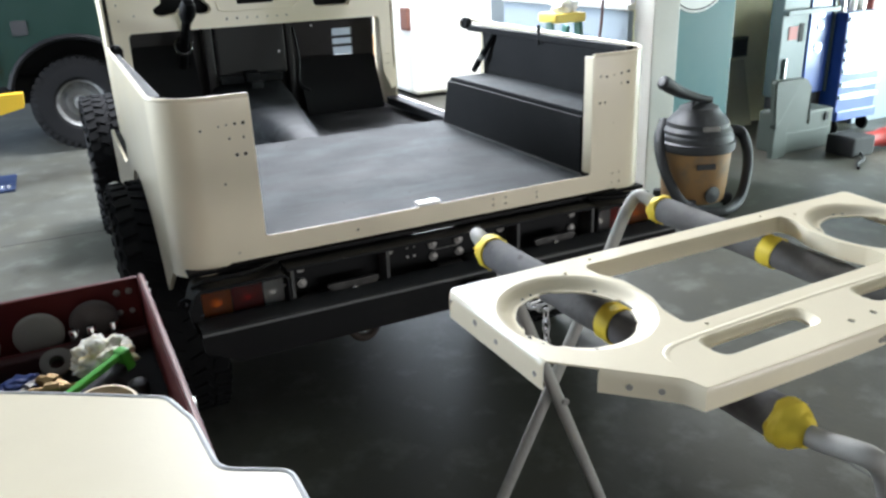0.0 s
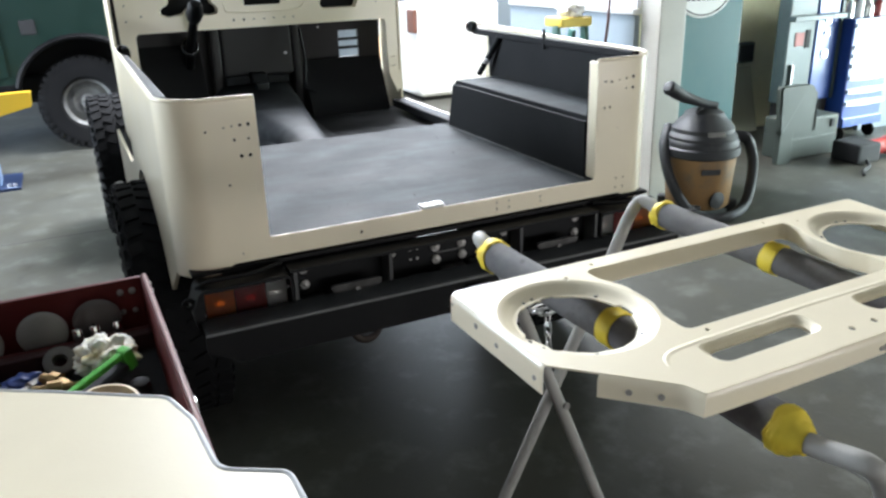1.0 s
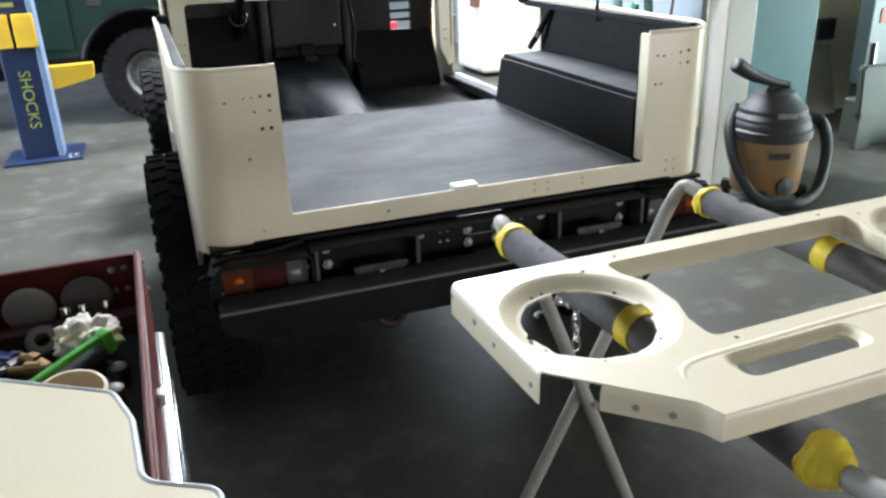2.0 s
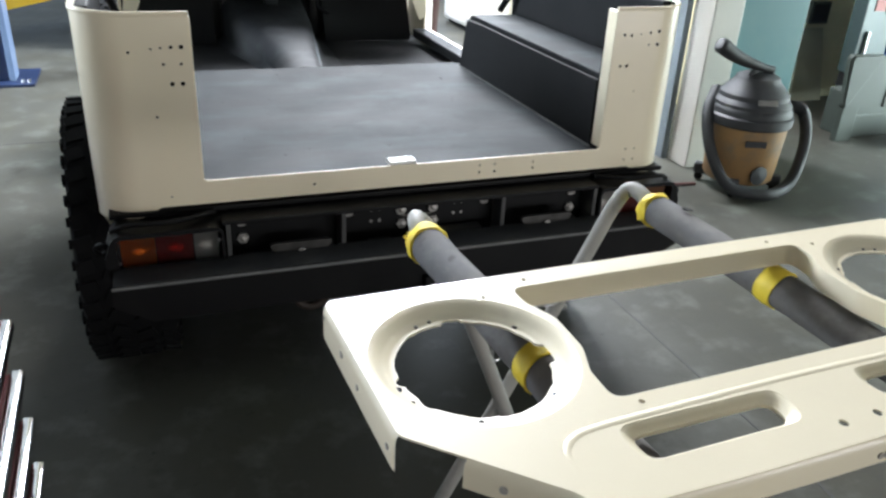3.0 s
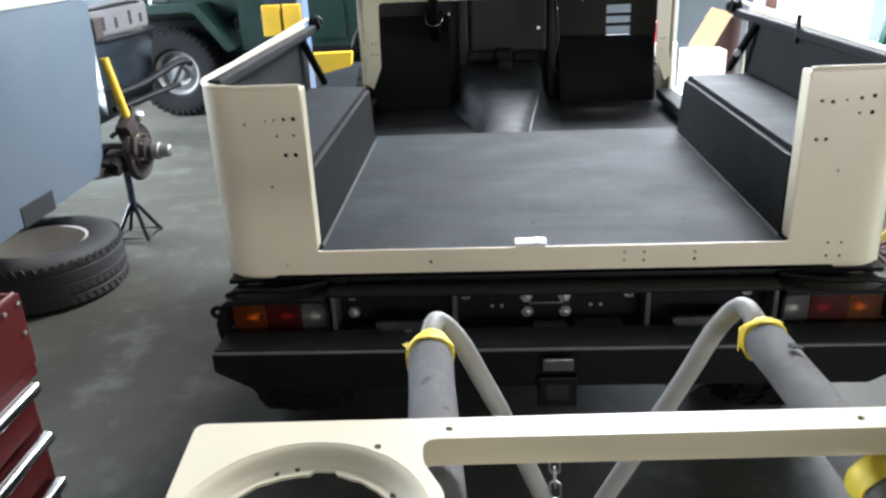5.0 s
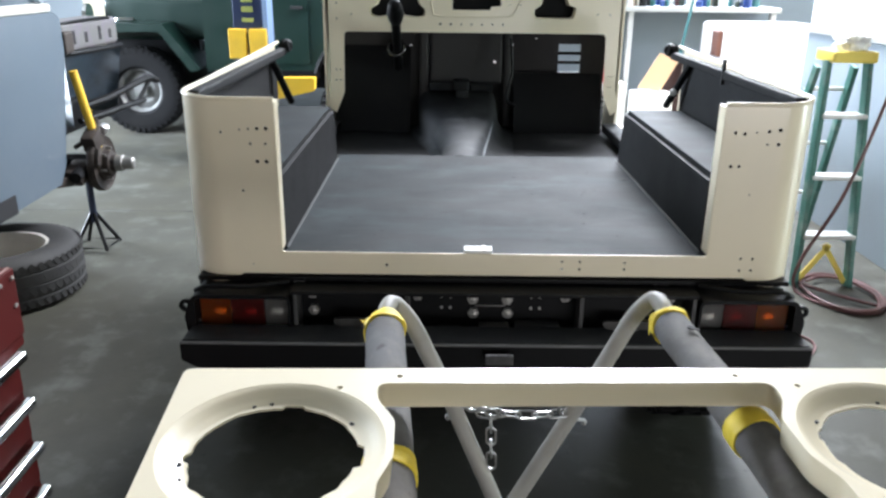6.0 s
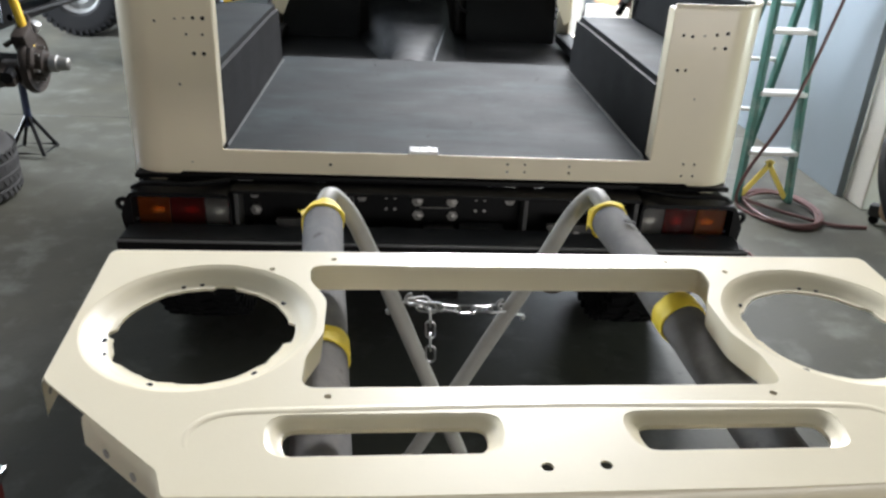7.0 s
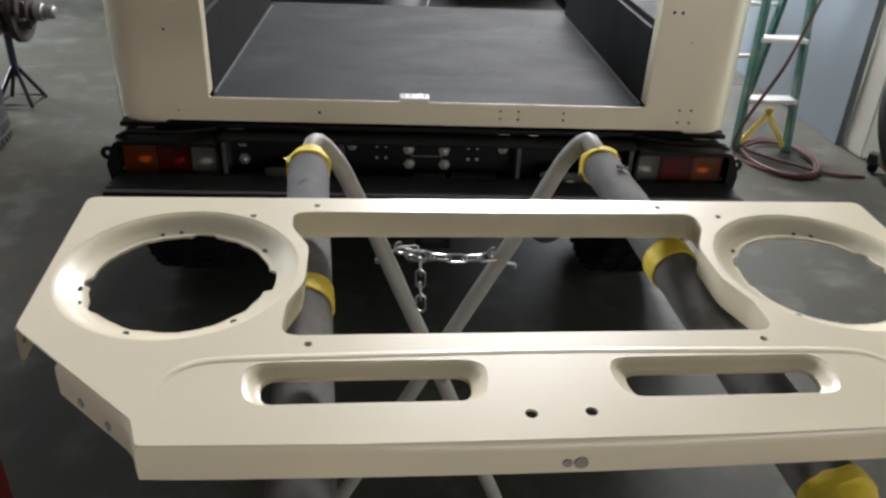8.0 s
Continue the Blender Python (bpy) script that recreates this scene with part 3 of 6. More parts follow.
# tunnel: wide at the firewall, narrow at the bed, its right foot flared out onto the floor
bm = bmesh.new()
sections = [(1.121, -0.125, -0.008, 0.850, 0.05, 0.17), (1.40, -0.105, 0.022, 0.858, 0.05, 0.15), (1.70, -0.145, 0.072, 0.872, 0.06, 0.12), (1.96, -0.205, 0.108, 0.902, 0.07, 0.10), (2.19, -0.228, 0.116, 0.945, 0.07, 0.10)]
rows = []
for k in range(25):
    u = min(k / 24 * 4, 3.9999)
    p, q, f = sections[int(u)], sections[int(u) + 1], u - int(u)
    y, xl, xr, zt, fl, fr = [i + (j - i) * f for i, j in zip(p, q)]
    rows.append([bm.verts.new((x, y, z)) for x, z in ((xl - fl, 0.746), (xl - fl * 0.45, 0.772), (xl - 0.034, zt - 0.052), (xl - 0.008, zt - 0.014), (xl + 0.022, zt), ((xl + xr) / 2, zt + 0.003), (xr - 0.022, zt), (xr + 0.006, zt - 0.012), (xr + 0.020, zt - 0.05), (xr + 0.036, 0.79), (xr + fr * 0.6, 0.760), (xr + fr, 0.746))])
for r0, r1 in zip(rows, rows[1:]):
    for i in range(11):
        bm.faces.new((r0[i], r1[i], r1[i + 1], r0[i + 1]))
bm.faces.new(rows[0])
bm.faces.new(rows[-1][::-1])
part("transmission_tunnel", bm, TUNNELMAT, truck, "grey lined transmission tunnel flared onto the floor", smooth=True, sharp=60)
bm = bmesh.new()
tube(bm, smooth_path([(0.118, 2.02, 0.868), (0.088, 1.72, 0.84), (0.048, 1.42, 0.815), (0.030, 1.25, 0.79), (0.060, 1.17, 0.762), (0.115, 1.15, 0.752)], 6), 0.006, 8)
part("tunnel_flange", bm, mat("pale_scuffed_flange", (0.045, 0.056, 0.064), 0.55, vary=0.3, scale=30), truck, "pale scuffed edge of tunnel", smooth=True)
bm = bmesh.new()
box(bm, -0.205, -0.085, 2.125, 2.188, 0.950, 0.992, 0.010)
box(bm, 0.004, 0.116, 2.125, 2.188, 0.950, 0.988, 0.010)
box(bm, -0.070, -0.006, 2.06, 2.13, 0.925, 0.962, 0.008)
part("tunnel_cover", bm, TUNNELMAT, truck)
part("selector_block", new_box(-0.080, -0.002, 2.10, 2.188, 0.955, 1.004, 0.006), LINER, truck)
dots("screw_head", [((0.212, 2.189, 1.176), (0, -1, 0), 0.006, 0.004, 8), ((0.125, 2.189, 1.09), (0, -1, 0), 0.007, 0.004, 8), ((0.575, 2.279, 0.998), (0, -1, 0), 0.006, 0.004, 8), ((-0.30, 2.279, 1.16), (0, -1, 0), 0.005, 0.004, 8), ((0.34, 2.279, 1.20), (0, -1, 0), 0.005, 0.004, 8)], STEEL, truck)
# firewall, toe boards, seat-side floor walls
bm = bmesh.new()
sheet(bm, [[(-0.70, 0.60), (0.70, 0.60), (0.70, 1.44), (-0.70, 1.44)], [(0.46, 1.03), (0.575, 1.03), (0.575, 1.172), (0.46, 1.172)]], 0.02, lambda c: Vector((c.x, 2.30 - c.z, c.y)))
part("firewall", bm, LIGHTLINER, truck, "black lined firewall with vent slots")
for z in (1.072, 1.118):
    part("vent_bar", new_box(0.46, 0.575, 2.30, 2.306, z, z + 0.016), LINER, truck)
for x0, x1, top in ((-0.67, -0.30, 0.42), (0.225, 0.668, 0.29)):
    bm = bmesh.new()
    sheet(bm, [rounded([(x0, 0.0), (x1, 0.0), (x1, top), (x0, top)], 0.018)], 0.012, lambda c: Vector((c.x, 2.09 + 0.19 * c.y / 0.42 - 0.3 * c.z, 0.748 + c.y * 0.95 - 0.8 * c.z)))
    part("toe_board", bm, LINER, truck, "black sloping toe board")
for a, b, z0 in ((-0.20, 0.165, 0.98), (-0.255, -0.205, 0.76), (0.17, 0.21, 0.76)):
    part("firewall_pressing", new_box(a, b, 2.19, 2.29, z0, 1.24, 0.015), LIGHTLINER, truck, "brown-black firewall pressing, lightened")
bm = bmesh.new()
tube(bm, smooth_path([(0.20, 2.15, 1.21), (0.21, 2.12, 1.05), (0.18, 2.05, 0.93), (0.22, 2.0, 0.90)], 4), 0.008, 6)
part("hanging_cable", bm, BLACK, truck)
# steering column
CHROMEBLACK = mat("glossy_black_plastic", (0.008, 0.008, 0.008), 0.15, vary=0.2, coat=0.6)
bm = bmesh.new()
tube(bm, [(-0.36, 2.28, 1.02), (-0.36, 2.10, 1.17), (-0.355, 1.86, 1.36)], 0.022, 12)
lathe(bm, [(0.0, 0.05), (0.024, 0.035), (0.035, 0.0), (0.04, -0.05), (0.03, -0.10)], 16, look((-0.355, 1.86, 1.36), (-0.355, 1.70, 1.48)) @ pose(0, 0, 0, 180, 0, 0))
column = part("steering_column", bm, BLACK, truck, "bare black steering column", smooth=True)
bm = bmesh.new()
tube(bm, [(-0.365 + 0.036 * math.cos(a), 2.12 + 0.012 * math.sin(a), 1.16 + 0.036 * math.sin(a)) for a in [k * math.pi / 9 for k in range(18)]], 0.011, 10, closed=True)
part("column_ring", bm, CHROMEBLACK, column, smooth=True)

# dash panel
DY = 2.05
dash_outline = [(-0.70, 1.46), (-0.675, 1.455), (-0.60, 1.46), (0.60, 1.46), (0.70, 1.455), (0.71, 1.44), (0.712, 0.98), (0.735, 0.88), (0.70, 0.85), (0.655, 0.95), (0.648, 1.225), (0.636, 1.24), (-0.60, 1.24), (-0.612, 1.225), (-0.618, 0.95), (-0.66, 0.85), (-0.70, 0.88), (-0.682, 0.98), (-0.685, 1.44)][1:]
gauge = rounded([(-0.49, 1.32), (-0.49, 1.345), (-0.455, 1.365), (-0.44, 1.42), (-0.405, 1.44), (-0.30, 1.44), (-0.262, 1.42), (-0.245, 1.365), (-0.22, 1.345), (-0.22, 1.315), (-0.255, 1.308), (-0.315, 1.312), (-0.335, 1.34), (-0.37, 1.34), (-0.392, 1.315), (-0.455, 1.308)], 0.02, 3)
radio = rounded([(-0.092, 1.345), (-0.092, 1.432), (0.085, 1.432), (0.09, 1.405), (0.135, 1.395), (0.14, 1.365), (0.09, 1.36), (0.088, 1.345)], 0.006, 3)
gauge2 = rounded([(0.295, 1.318), (0.292, 1.345), (0.325, 1.37), (0.335, 1.41), (0.375, 1.432), (0.42, 1.432), (0.45, 1.41), (0.462, 1.37), (0.50, 1.362), (0.495, 1.335), (0.485, 1.308), (0.31, 1.308)], 0.018, 3)
small = [(-0.15 + 0.05 * k, 1.279, 0.006 if k < 2 else 0.0045) for k in range(7)] + [(-0.645, 1.37, 0.004), (-0.645, 1.30, 0.004), (-0.575, 1.42, 0.004), (-0.575, 1.32, 0.004), (0.18, 1.37, 0.003), (0.23, 1.37, 0.003), (0.60, 1.40, 0.004), (0.60, 1.33, 0.004), (0.66, 1.40, 0.004), (0.66, 1.33, 0.004), (-0.655, 1.06, 0.004), (-0.655, 1.01, 0.004), (-0.635, 1.06, 0.004), (-0.635, 1.01, 0.004), (0.675, 1.04, 0.004), (0.675, 0.99, 0.004), (0.69, 1.04, 0.004), (0.69, 0.99, 0.004)]
bm = bmesh.new()
sheet(bm, [dash_outline, gauge, radio, gauge2] + [circle(x, z, r, 8) for x, z, r in small], 0.006, lambda c: Vector((c.x, DY - c.z, c.y)))
dash = part("dash_panel", bm, CREAM, truck, "cream dash panel with empty gauge and radio cutouts")
for gg, nm in ((gauge, "gauge_bezel"), (gauge2, "gauge_bezel")):
    bm = bmesh.new()
    cx, cz = sum(p[0] for p in gg) / len(gg), sum(p[1] for p in gg) / len(gg)
    skirt(bm, [(cx + (p[0] - cx) * 1.01, cz + (p[1] - cz) * 1.01) for p in gg], 0.0, 0.03, 0.01, lambda c: Vector((c.x, DY + 0.002 + c.z, c.y)))
    part(nm, bm, CREAM, dash)
bm = bmesh.new()
box(bm, -0.60, 0.636, DY + 0.0005, DY + 0.05, 1.243, 1.252, 0.002)
part("dash_lower_flange", bm, CREAM, dash)
swage = [(-0.235, 1.455), (-0.205, 1.44), (-0.195, 1.40), (-0.188, 1.345), (-0.15, 1.315), (0.13, 1.315), (0.20, 1.33), (0.235, 1.40), (0.29, 1.445), (0.36, 1.455)]
bm = bmesh.new()
tube(bm, smooth_path([(x, DY + 0.001, z) for x, z in swage], 6), 0.0042, 10)
part("pressed_line", bm, CREAM, dash, smooth=True)
# added near-black sheet, standing in for the shade behind the dash cutouts
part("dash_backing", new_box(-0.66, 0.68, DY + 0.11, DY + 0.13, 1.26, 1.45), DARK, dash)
part("cowl_top", new_box(-0.69, 0.71, DY + 0.007, 2.34, 1.445, 1.462, 0.005), CREAM, truck, "cream cowl top")
for x, s in ((-0.70, -1), (0.722, 1)):
    part("cowl_side", new_box(x, x + s * 0.012, DY + 0.008, 2.34, 0.56, 1.45, 0.003), CREAM, truck, "cream cowl side")
    part("door_sill", new_box(x - s * 0.06, x + s * 0.012, 1.22, DY, 0.77, 0.812, 0.008), LINER, truck, "black door sill")
# engine bay mass ahead of the firewall
part("front_clip", new_box(-0.45, 0.45, 2.36, 3.3, 0.5, 0.95, 0.05), BLACK, truck, "black engine and front chassis")

# ---- chassis: crossmember, lamps, bumper, hitch, axle, springs ----
part("crossmember", new_box(-0.50, 0.50, -0.015, 0.0, 0.64, 0.770, 0.004), BLACK, truck, "black rear crossmember plate")
part("crossmember_lip", new_box(-0.50, 0.50, -0.07, 0.0, 0.772, 0.782, 0.003), BLACK, truck)
part("body_support", new_box(-0.74, 0.74, -0.008, 0.06, 0.785, 0.797, 0.003), BLACK, truck)
WORN = mat("worn_black_edge", (0.045, 0.045, 0.045), 0.4, vary=0.3, dirt=(0.16, 0.16, 0.15), dirt_amount=0.5, dirt_scale=12)
for x in (-0.487, -0.214, 0.212, 0.487):
    bm = bmesh.new()
    box(bm, x - 0.005, x + 0.005, -0.075, -0.014, 0.645, 0.775, 0.0015)
    part("rib", bm, WORN, truck, "rib with worn grey edge")
bolts = [(-0.052, 0.748), (0.034, 0.747), (-0.05, 0.71), (0.036, 0.71), (-0.19, 0.757), (0.179, 0.756), (0.441, 0.756), (0.44, 0.706), (-0.452, 0.76), (-0.45, 0.715)]
bm = disc(bmesh.new(), (0, 0, 0), (0, -1, 0), 0.014, 0.010, 6)
disc(bm, (0, -0.010, 0), (0, -1, 0), 0.0075, 0.006, 8, 0.002)
bolt = part("bolt", bm, DULL, truck, "dull steel bolt head")
bolt.location = (bolts[0][0], -0.0155, bolts[0][1])
for x, z in bolts[1:]:
    b2 = new("bolt", bolt.data)
    b2.parent = truck
    b2.location = (x, -0.0155, z)
dots("drilled_hole", [((-0.13 + 0.022 * (k % 2) + 0.225 * (k // 4), -0.0155, 0.752 - 0.03 * (k // 2 % 2)), (0, -1, 0), 0.004, 0.0015, 8) for k in range(8)], DULL, truck)
bm = bmesh.new()
tube(bm, [(-0.047, -0.019, 0.729), (0.03, -0.019, 0.729)], 0.002, 6)
part("weld_line", bm, DULL, truck)
for a, b, h, m in ((-0.035, 0.04, 0.684, DULL), (-0.14, -0.08, 0.675, BLACK), (0.055, 0.165, 0.690, WORN)):
    part("bracket", new_box(a, b, -0.05, -0.016, 0.62, h, 0.004), m, truck)
for x in (-0.32, 0.34):
    bm = bmesh.new()
    sheet(bm, [rounded([(-0.085, 0.035), (-0.045, 0.0), (0.045, 0.0), (0.085, 0.035)], 0.01)], 0.012, lambda c, x=x: Vector((x + c.x, -0.082 - c.z, 0.676 + c.y * 1.2)))
    disc(bm, (x, -0.083, 0.692), (0, -1, 0.3), 0.011, 0.008, 6)
    part("shackle_plate", bm, mat("scuffed_steel", (0.085, 0.082, 0.078), 0.36, metal=0.8, vary=0.5, scale=40), truck, "dull steel shackle plate")
# lamp boxes
LAMPBOWL = mat("dulled_reflector", (0.80, 0.80, 0.78), 0.4, metal=0.35, vary=0.2)
for s in (-1, 1):
    lamp = new("tail_lamp")
    lamp.parent = truck
    lamp["label"] = "black boxed tail lamp with amber, red and clear lenses"
    x0, x1 = sorted((s * 0.497, s * 0.735))
    bm = bmesh.new()
    sheet(bm, [rounded([(x0 - (0.012 if s < 0 else 0), 0.652), (x1 + (0.012 if s > 0 else 0), 0.652), (x1 + (0.022 if s > 0 else 0), 0.72), (x1, 0.778), (x0, 0.778), (x0 - (0.022 if s < 0 else 0), 0.72)], 0.026), rounded([(x0 + 0.006, 0.668), (x1 - 0.006, 0.668), (x1 - 0.006, 0.768), (x0 + 0.006, 0.768)], 0.012)], 0.10, lambda c: Vector((c.x, -0.085 - c.z, c.y)))
    part("lamp_box", bm, BLACK, lamp)
    bm = bmesh.new()
    tube(bm, smooth_path([(s * 0.51, -0.02, 0.790), (s * 0.60, -0.06, 0.792), (s * 0.70, -0.06, 0.791), (s * 0.738, -0.04, 0.772)], 6), 0.006, 8)
    part("lamp_bracket", bm, BLACK, lamp, smooth=True)
    part("lamp_back", new_box(x0 + 0.004, x1 - 0.004, -0.032, -0.01, 0.66, 0.775), DARK, lamp)
    # lenses: amber outside, red, clear inside
    for a, b, m, nm in ((0.648, 0.722, AMBERLENS, "amber_lens"), (0.566, 0.646, REDLENS, "red_lens"), (0.510, 0.564, CLEARLENS, "clear_lens")):
        pane = part(nm, new_box(s * a, s * b, -0.062, -0.057, 0.681, 0.757, 0.002), m, lamp)
        pane.visible_shadow = False
        c, r = s * (a + b) / 2, (b - a) / 2 - 0.003
        bm = bmesh.new()
        lathe(bm, [(r, 0.0), (r * 0.92, -0.006), (r * 0.7, -0.012), (r * 0.4, -0.016), (0, -0.018)], 24, pose(c, -0.034, 0.719, 90, 0, 0))
        part("reflector_bowl", bm, LAMPBOWL, pane, smooth=True)
        bm = bmesh.new()
        bmesh.ops.create_uvsphere(bm, u_segments=12, v_segments=8, radius=0.015, matrix=pose(c, -0.034, 0.716) @ Matrix.Diagonal((1.2, 0.7, 0.7, 1)))
        part("bulb", bm, LAMPBOWL, pane, smooth=True)
    dots("lens_screw", [((s * 0.507, -0.058, 0.735), (0, -1, 0), 0.004, 0.004, 6), ((s * 0.727, -0.058, 0.70), (0, -1, 0), 0.004, 0.004, 6)], STEEL, lamp)
    bm = bmesh.new()
    tube(bm, [(s * (0.762 + 0.012 * math.cos(k * math.pi / 6)), -0.05, 0.735 + 0.012 * math.sin(k * math.pi / 6)) for k in range(12)], 0.006, 6, closed=True)
    part("tie_loop", bm, BLACK, lamp)
    bm = bmesh.new()
    lathe(bm, [(0, 0.03), (0.03, 0.028), (0.035, 0.015), (0.028, 0.0), (0.0, 0.0)], 14, pose(s * 0.62, 0.03, 0.775))
    part("body_mount", bm, RUBBER, truck)
# bumper: folded channel with tapered ends
bm = bmesh.new()
prof = [(-0.746, 0.692), (-0.746, 0.645), (-0.665, 0.600), (0.665, 0.600), (0.746, 0.645), (0.746, 0.692)]
sheet(bm, [rounded(prof, 0.008, 3)], 0.008, lambda c: Vector((c.x, -0.165 - c.z, c.y)))
box(bm, -0.743, 0.743, -0.165, -0.07, 0.684, 0.693, 0.003)
part("bumper", bm, BLACK, truck, "black steel channel bumper")
bm = bmesh.new()
tube(bm, [(-0.745, -0.166, 0.691), (0.745, -0.166, 0.692)], 0.0038, 8)
part("bumper_edge", bm, mat("scuffed_grey_edge", (0.11, 0.11, 0.11), 0.4, vary=0.4, scale=25), truck, "bumper edge worn to grey")
# thin plate paler than BLACK: light from above is put into its colour
part("bumper_top", new_box(-0.740, 0.740, -0.161, -0.072, 0.6935, 0.6965, 0.001), mat("toplit_black_bumper_top", (0.014, 0.0145, 0.016), 0.55, vary=0.5, scale=8, dirt=(0.05, 0.05, 0.047), dirt_amount=0.5, dirt_scale=9, bump=0.3, bump_scale=90, spec=0.3), truck, "bumper top face, painted paler as lit from above")
for s in (-1, 1):
    bm = bmesh.new()
    tube(bm, smooth_path([(s * 0.30 - 0.046, -0.075, 0.612), (s * 0.30 - 0.044, -0.076, 0.575), (s * 0.30 - 0.026, -0.078, 0.545), (s * 0.30, -0.080, 0.535), (s * 0.30 + 0.026, -0.078, 0.545), (s * 0.30 + 0.044, -0.076, 0.575), (s * 0.30 + 0.046, -0.075, 0.612)], 5), 0.011, 10)
    part("tow_eye", bm, RUST, truck, "dark rusty tow eye", smooth=True)
    part("bumper_arm", new_box(s * 0.40, s * 0.46, -0.16, 0.4, 0.60, 0.68, 0.006), BLACK, truck)
bm = bmesh.new()
sheet(bm, [[(-0.032, 0.0), (0.044, 0.0), (0.044, 0.05), (-0.032, 0.05)]], 0.02, lambda c: Vector((c.x, -0.168 - c.z, 0.632 + c.y)))
box(bm, -0.036, 0.048, -0.185, -0.155, 0.56, 0.632, 0.004)
hitch = part("hitch_receiver", bm, BLACK, truck, "black tow hitch receiver")
# solid near-black block in place of the opening's shade
part("receiver_opening", new_box(-0.018, 0.03, -0.1865, -0.17, 0.578, 0.615), DARK, hitch, "dark block standing in for the shaded receiver opening")
part("receiver_plate", new_box(-0.026, 0.038, -0.1965, -0.186, 0.655, 0.68, 0.002), WORN, hitch)
# frame rails, axle, springs
for s in (-1, 1):
    part("frame_rail", new_box(s * 0.36, s * 0.44, 0.0, 3.3, 0.60, 0.73, 0.006), BLACK, truck)
    bm = bmesh.new()
    for k in range(4):
        pts = [(s * 0.50, 0.82 + (0.62 - 0.1 * k) * u, 0.44 - 0.012 * k + 0.10 * u * u) for u in [j / 5 - 1 for j in range(11)]]
        tube(bm, pts, 0.008, 6)
    part("leaf_spring", bm, BLACK, truck)
    bm = bmesh.new()
    lathe(bm, [(0, 0.0), (0.036, 0.0), (0.042, 0.008), (0.042, 0.02), (0.0, 0.025)], 18, pose(s * 0.26, 0.28, 0.43, 20, 0, 0))
    part("shock_mount", bm, STEEL, truck, "bright round shock absorber mount")
    bm = bmesh.new()
    tube(bm, [(s * 0.26, 0.28, 0.44), (s * 0.30, 0.45, 0.70)], 0.03, 10)
    part("shock_absorber", bm, BLACK, truck)
bm = bmesh.new()
tube(bm, [(-0.62, 0.775, 0.43), (0.62, 0.775, 0.43)], 0.042, 12)
bmesh.ops.create_uvsphere(bm, u_segments=16, v_segments=10, radius=0.15, matrix=pose(0.10, 0.80, 0.42))
part("rear_axle", bm, BLACK, truck, smooth=True)
# unseen masses added under the body to stop light passing beneath it
part("fuel_tank", new_box(-0.34, 0.34, 1.1, 1.9, 0.28, 0.60, 0.04), BLACK, truck)
part("transfer_case", new_box(-0.22, 0.25, 1.95, 2.6, 0.26, 0.62, 0.06), BLACK, truck)
part("front_axle", new_box(-0.62, 0.62, 2.98, 3.12, 0.32, 0.48, 0.05), BLACK, truck)


def mud_wheel(name, parent, x, y, r=0.42, width=0.26, material=RUBBER, rim=None, lugs=40):
    """A wheel with block tread, its axle along x."""
    w = new(name)
    w.parent = parent
    w.location = (x, y, r)
    bm = bmesh.new()
    turn = pose(0, 0, 0, 0, 90, 0)
    h = width / 2
    lathe(bm, [(r * 0.5, -h * 0.75), (r * 0.56, -h * 0.93), (r * 0.78, -h), (r * 0.90, -h * 0.98), (r * 0.952, -h * 0.90), (r * 0.970, -h * 0.74), (r * 0.976, 0), (r * 0.970, h * 0.74), (r * 0.952, h * 0.90), (r * 0.90, h * 0.98), (r * 0.78, h), (r * 0.56, h * 0.93), (r * 0.5, h * 0.75)], 48, turn, closed=True)
    part("tyre", bm, material, w, smooth=True, sharp=35)
    bm = bmesh.new()
    for k in range(lugs):
        a = 2 * math.pi * k / lugs
        for row, (c, ww, off, skew) in enumerate(((-0.74, 0.36, 0.0, 14), (-0.26, 0.36, 0.5, -24), (0.26, 0.36, 0.0, 24), (0.74, 0.36, 0.5, -14))):
            aa = a + off * 2 * math.pi / lugs
            m = Matrix.Rotation(aa, 4, "X") @ Matrix.Translation((c * h, 0, r * 0.968)) @ Matrix.Rotation(radians(skew), 4, "Z")
            box(bm, -ww * h / 2, ww * h / 2, -0.78 * r / lugs * 2.4, 0.78 * r / lugs * 2.4, -r * 0.03, r * (0.018 if row in (0, 3) else 0.026), 0.0, m)
            if row in (0, 3):
                m2 = Matrix.Rotation(aa, 4, "X") @ Matrix.Translation((math.copysign(h * 0.985, c), 0, r * 0.90))
                box(bm, -0.006, 0.004, -0.013, 0.013, -r * 0.04, r * 0.03, 0.0, m2)
    part("tread", bm, material, w)["kind"] = "stuff"
    bm = bmesh.new()
    lathe(bm, [(r * 0.52, -h * 0.8), (r * 0.50, -h * 0.7), (r * 0.44, -h * 0.5), (r * 0.42, 0), (r * 0.44, h * 0.5), (r * 0.50, h * 0.7), (r * 0.52, h * 0.8)], 36, turn)
    lathe(bm, [(r * 0.43, h * 0.15), (r * 0.30, h * 0.3), (r * 0.24, h * 0.22), (r * 0.16, h * 0.25), (r * 0.15, h * 0.6), (0, h * 0.62)], 24, turn)
    lathe(bm, [(r * 0.43, -h * 0.15), (r * 0.30, -h * 0.3), (r * 0.24, -h * 0.22), (r * 0.16, -h * 0.25), (r * 0.15, -h * 0.6), (0, -h * 0.62)], 24, turn)
    part("rim", bm, rim or STEEL, w, smooth=True)
    return w


for s in (-1, 1):
    mud_wheel("wheel", truck, s * 0.742, 0.775, 0.43, 0.265)
    mud_wheel("wheel", truck, s * 0.735, 3.05)
bm = bmesh.new()
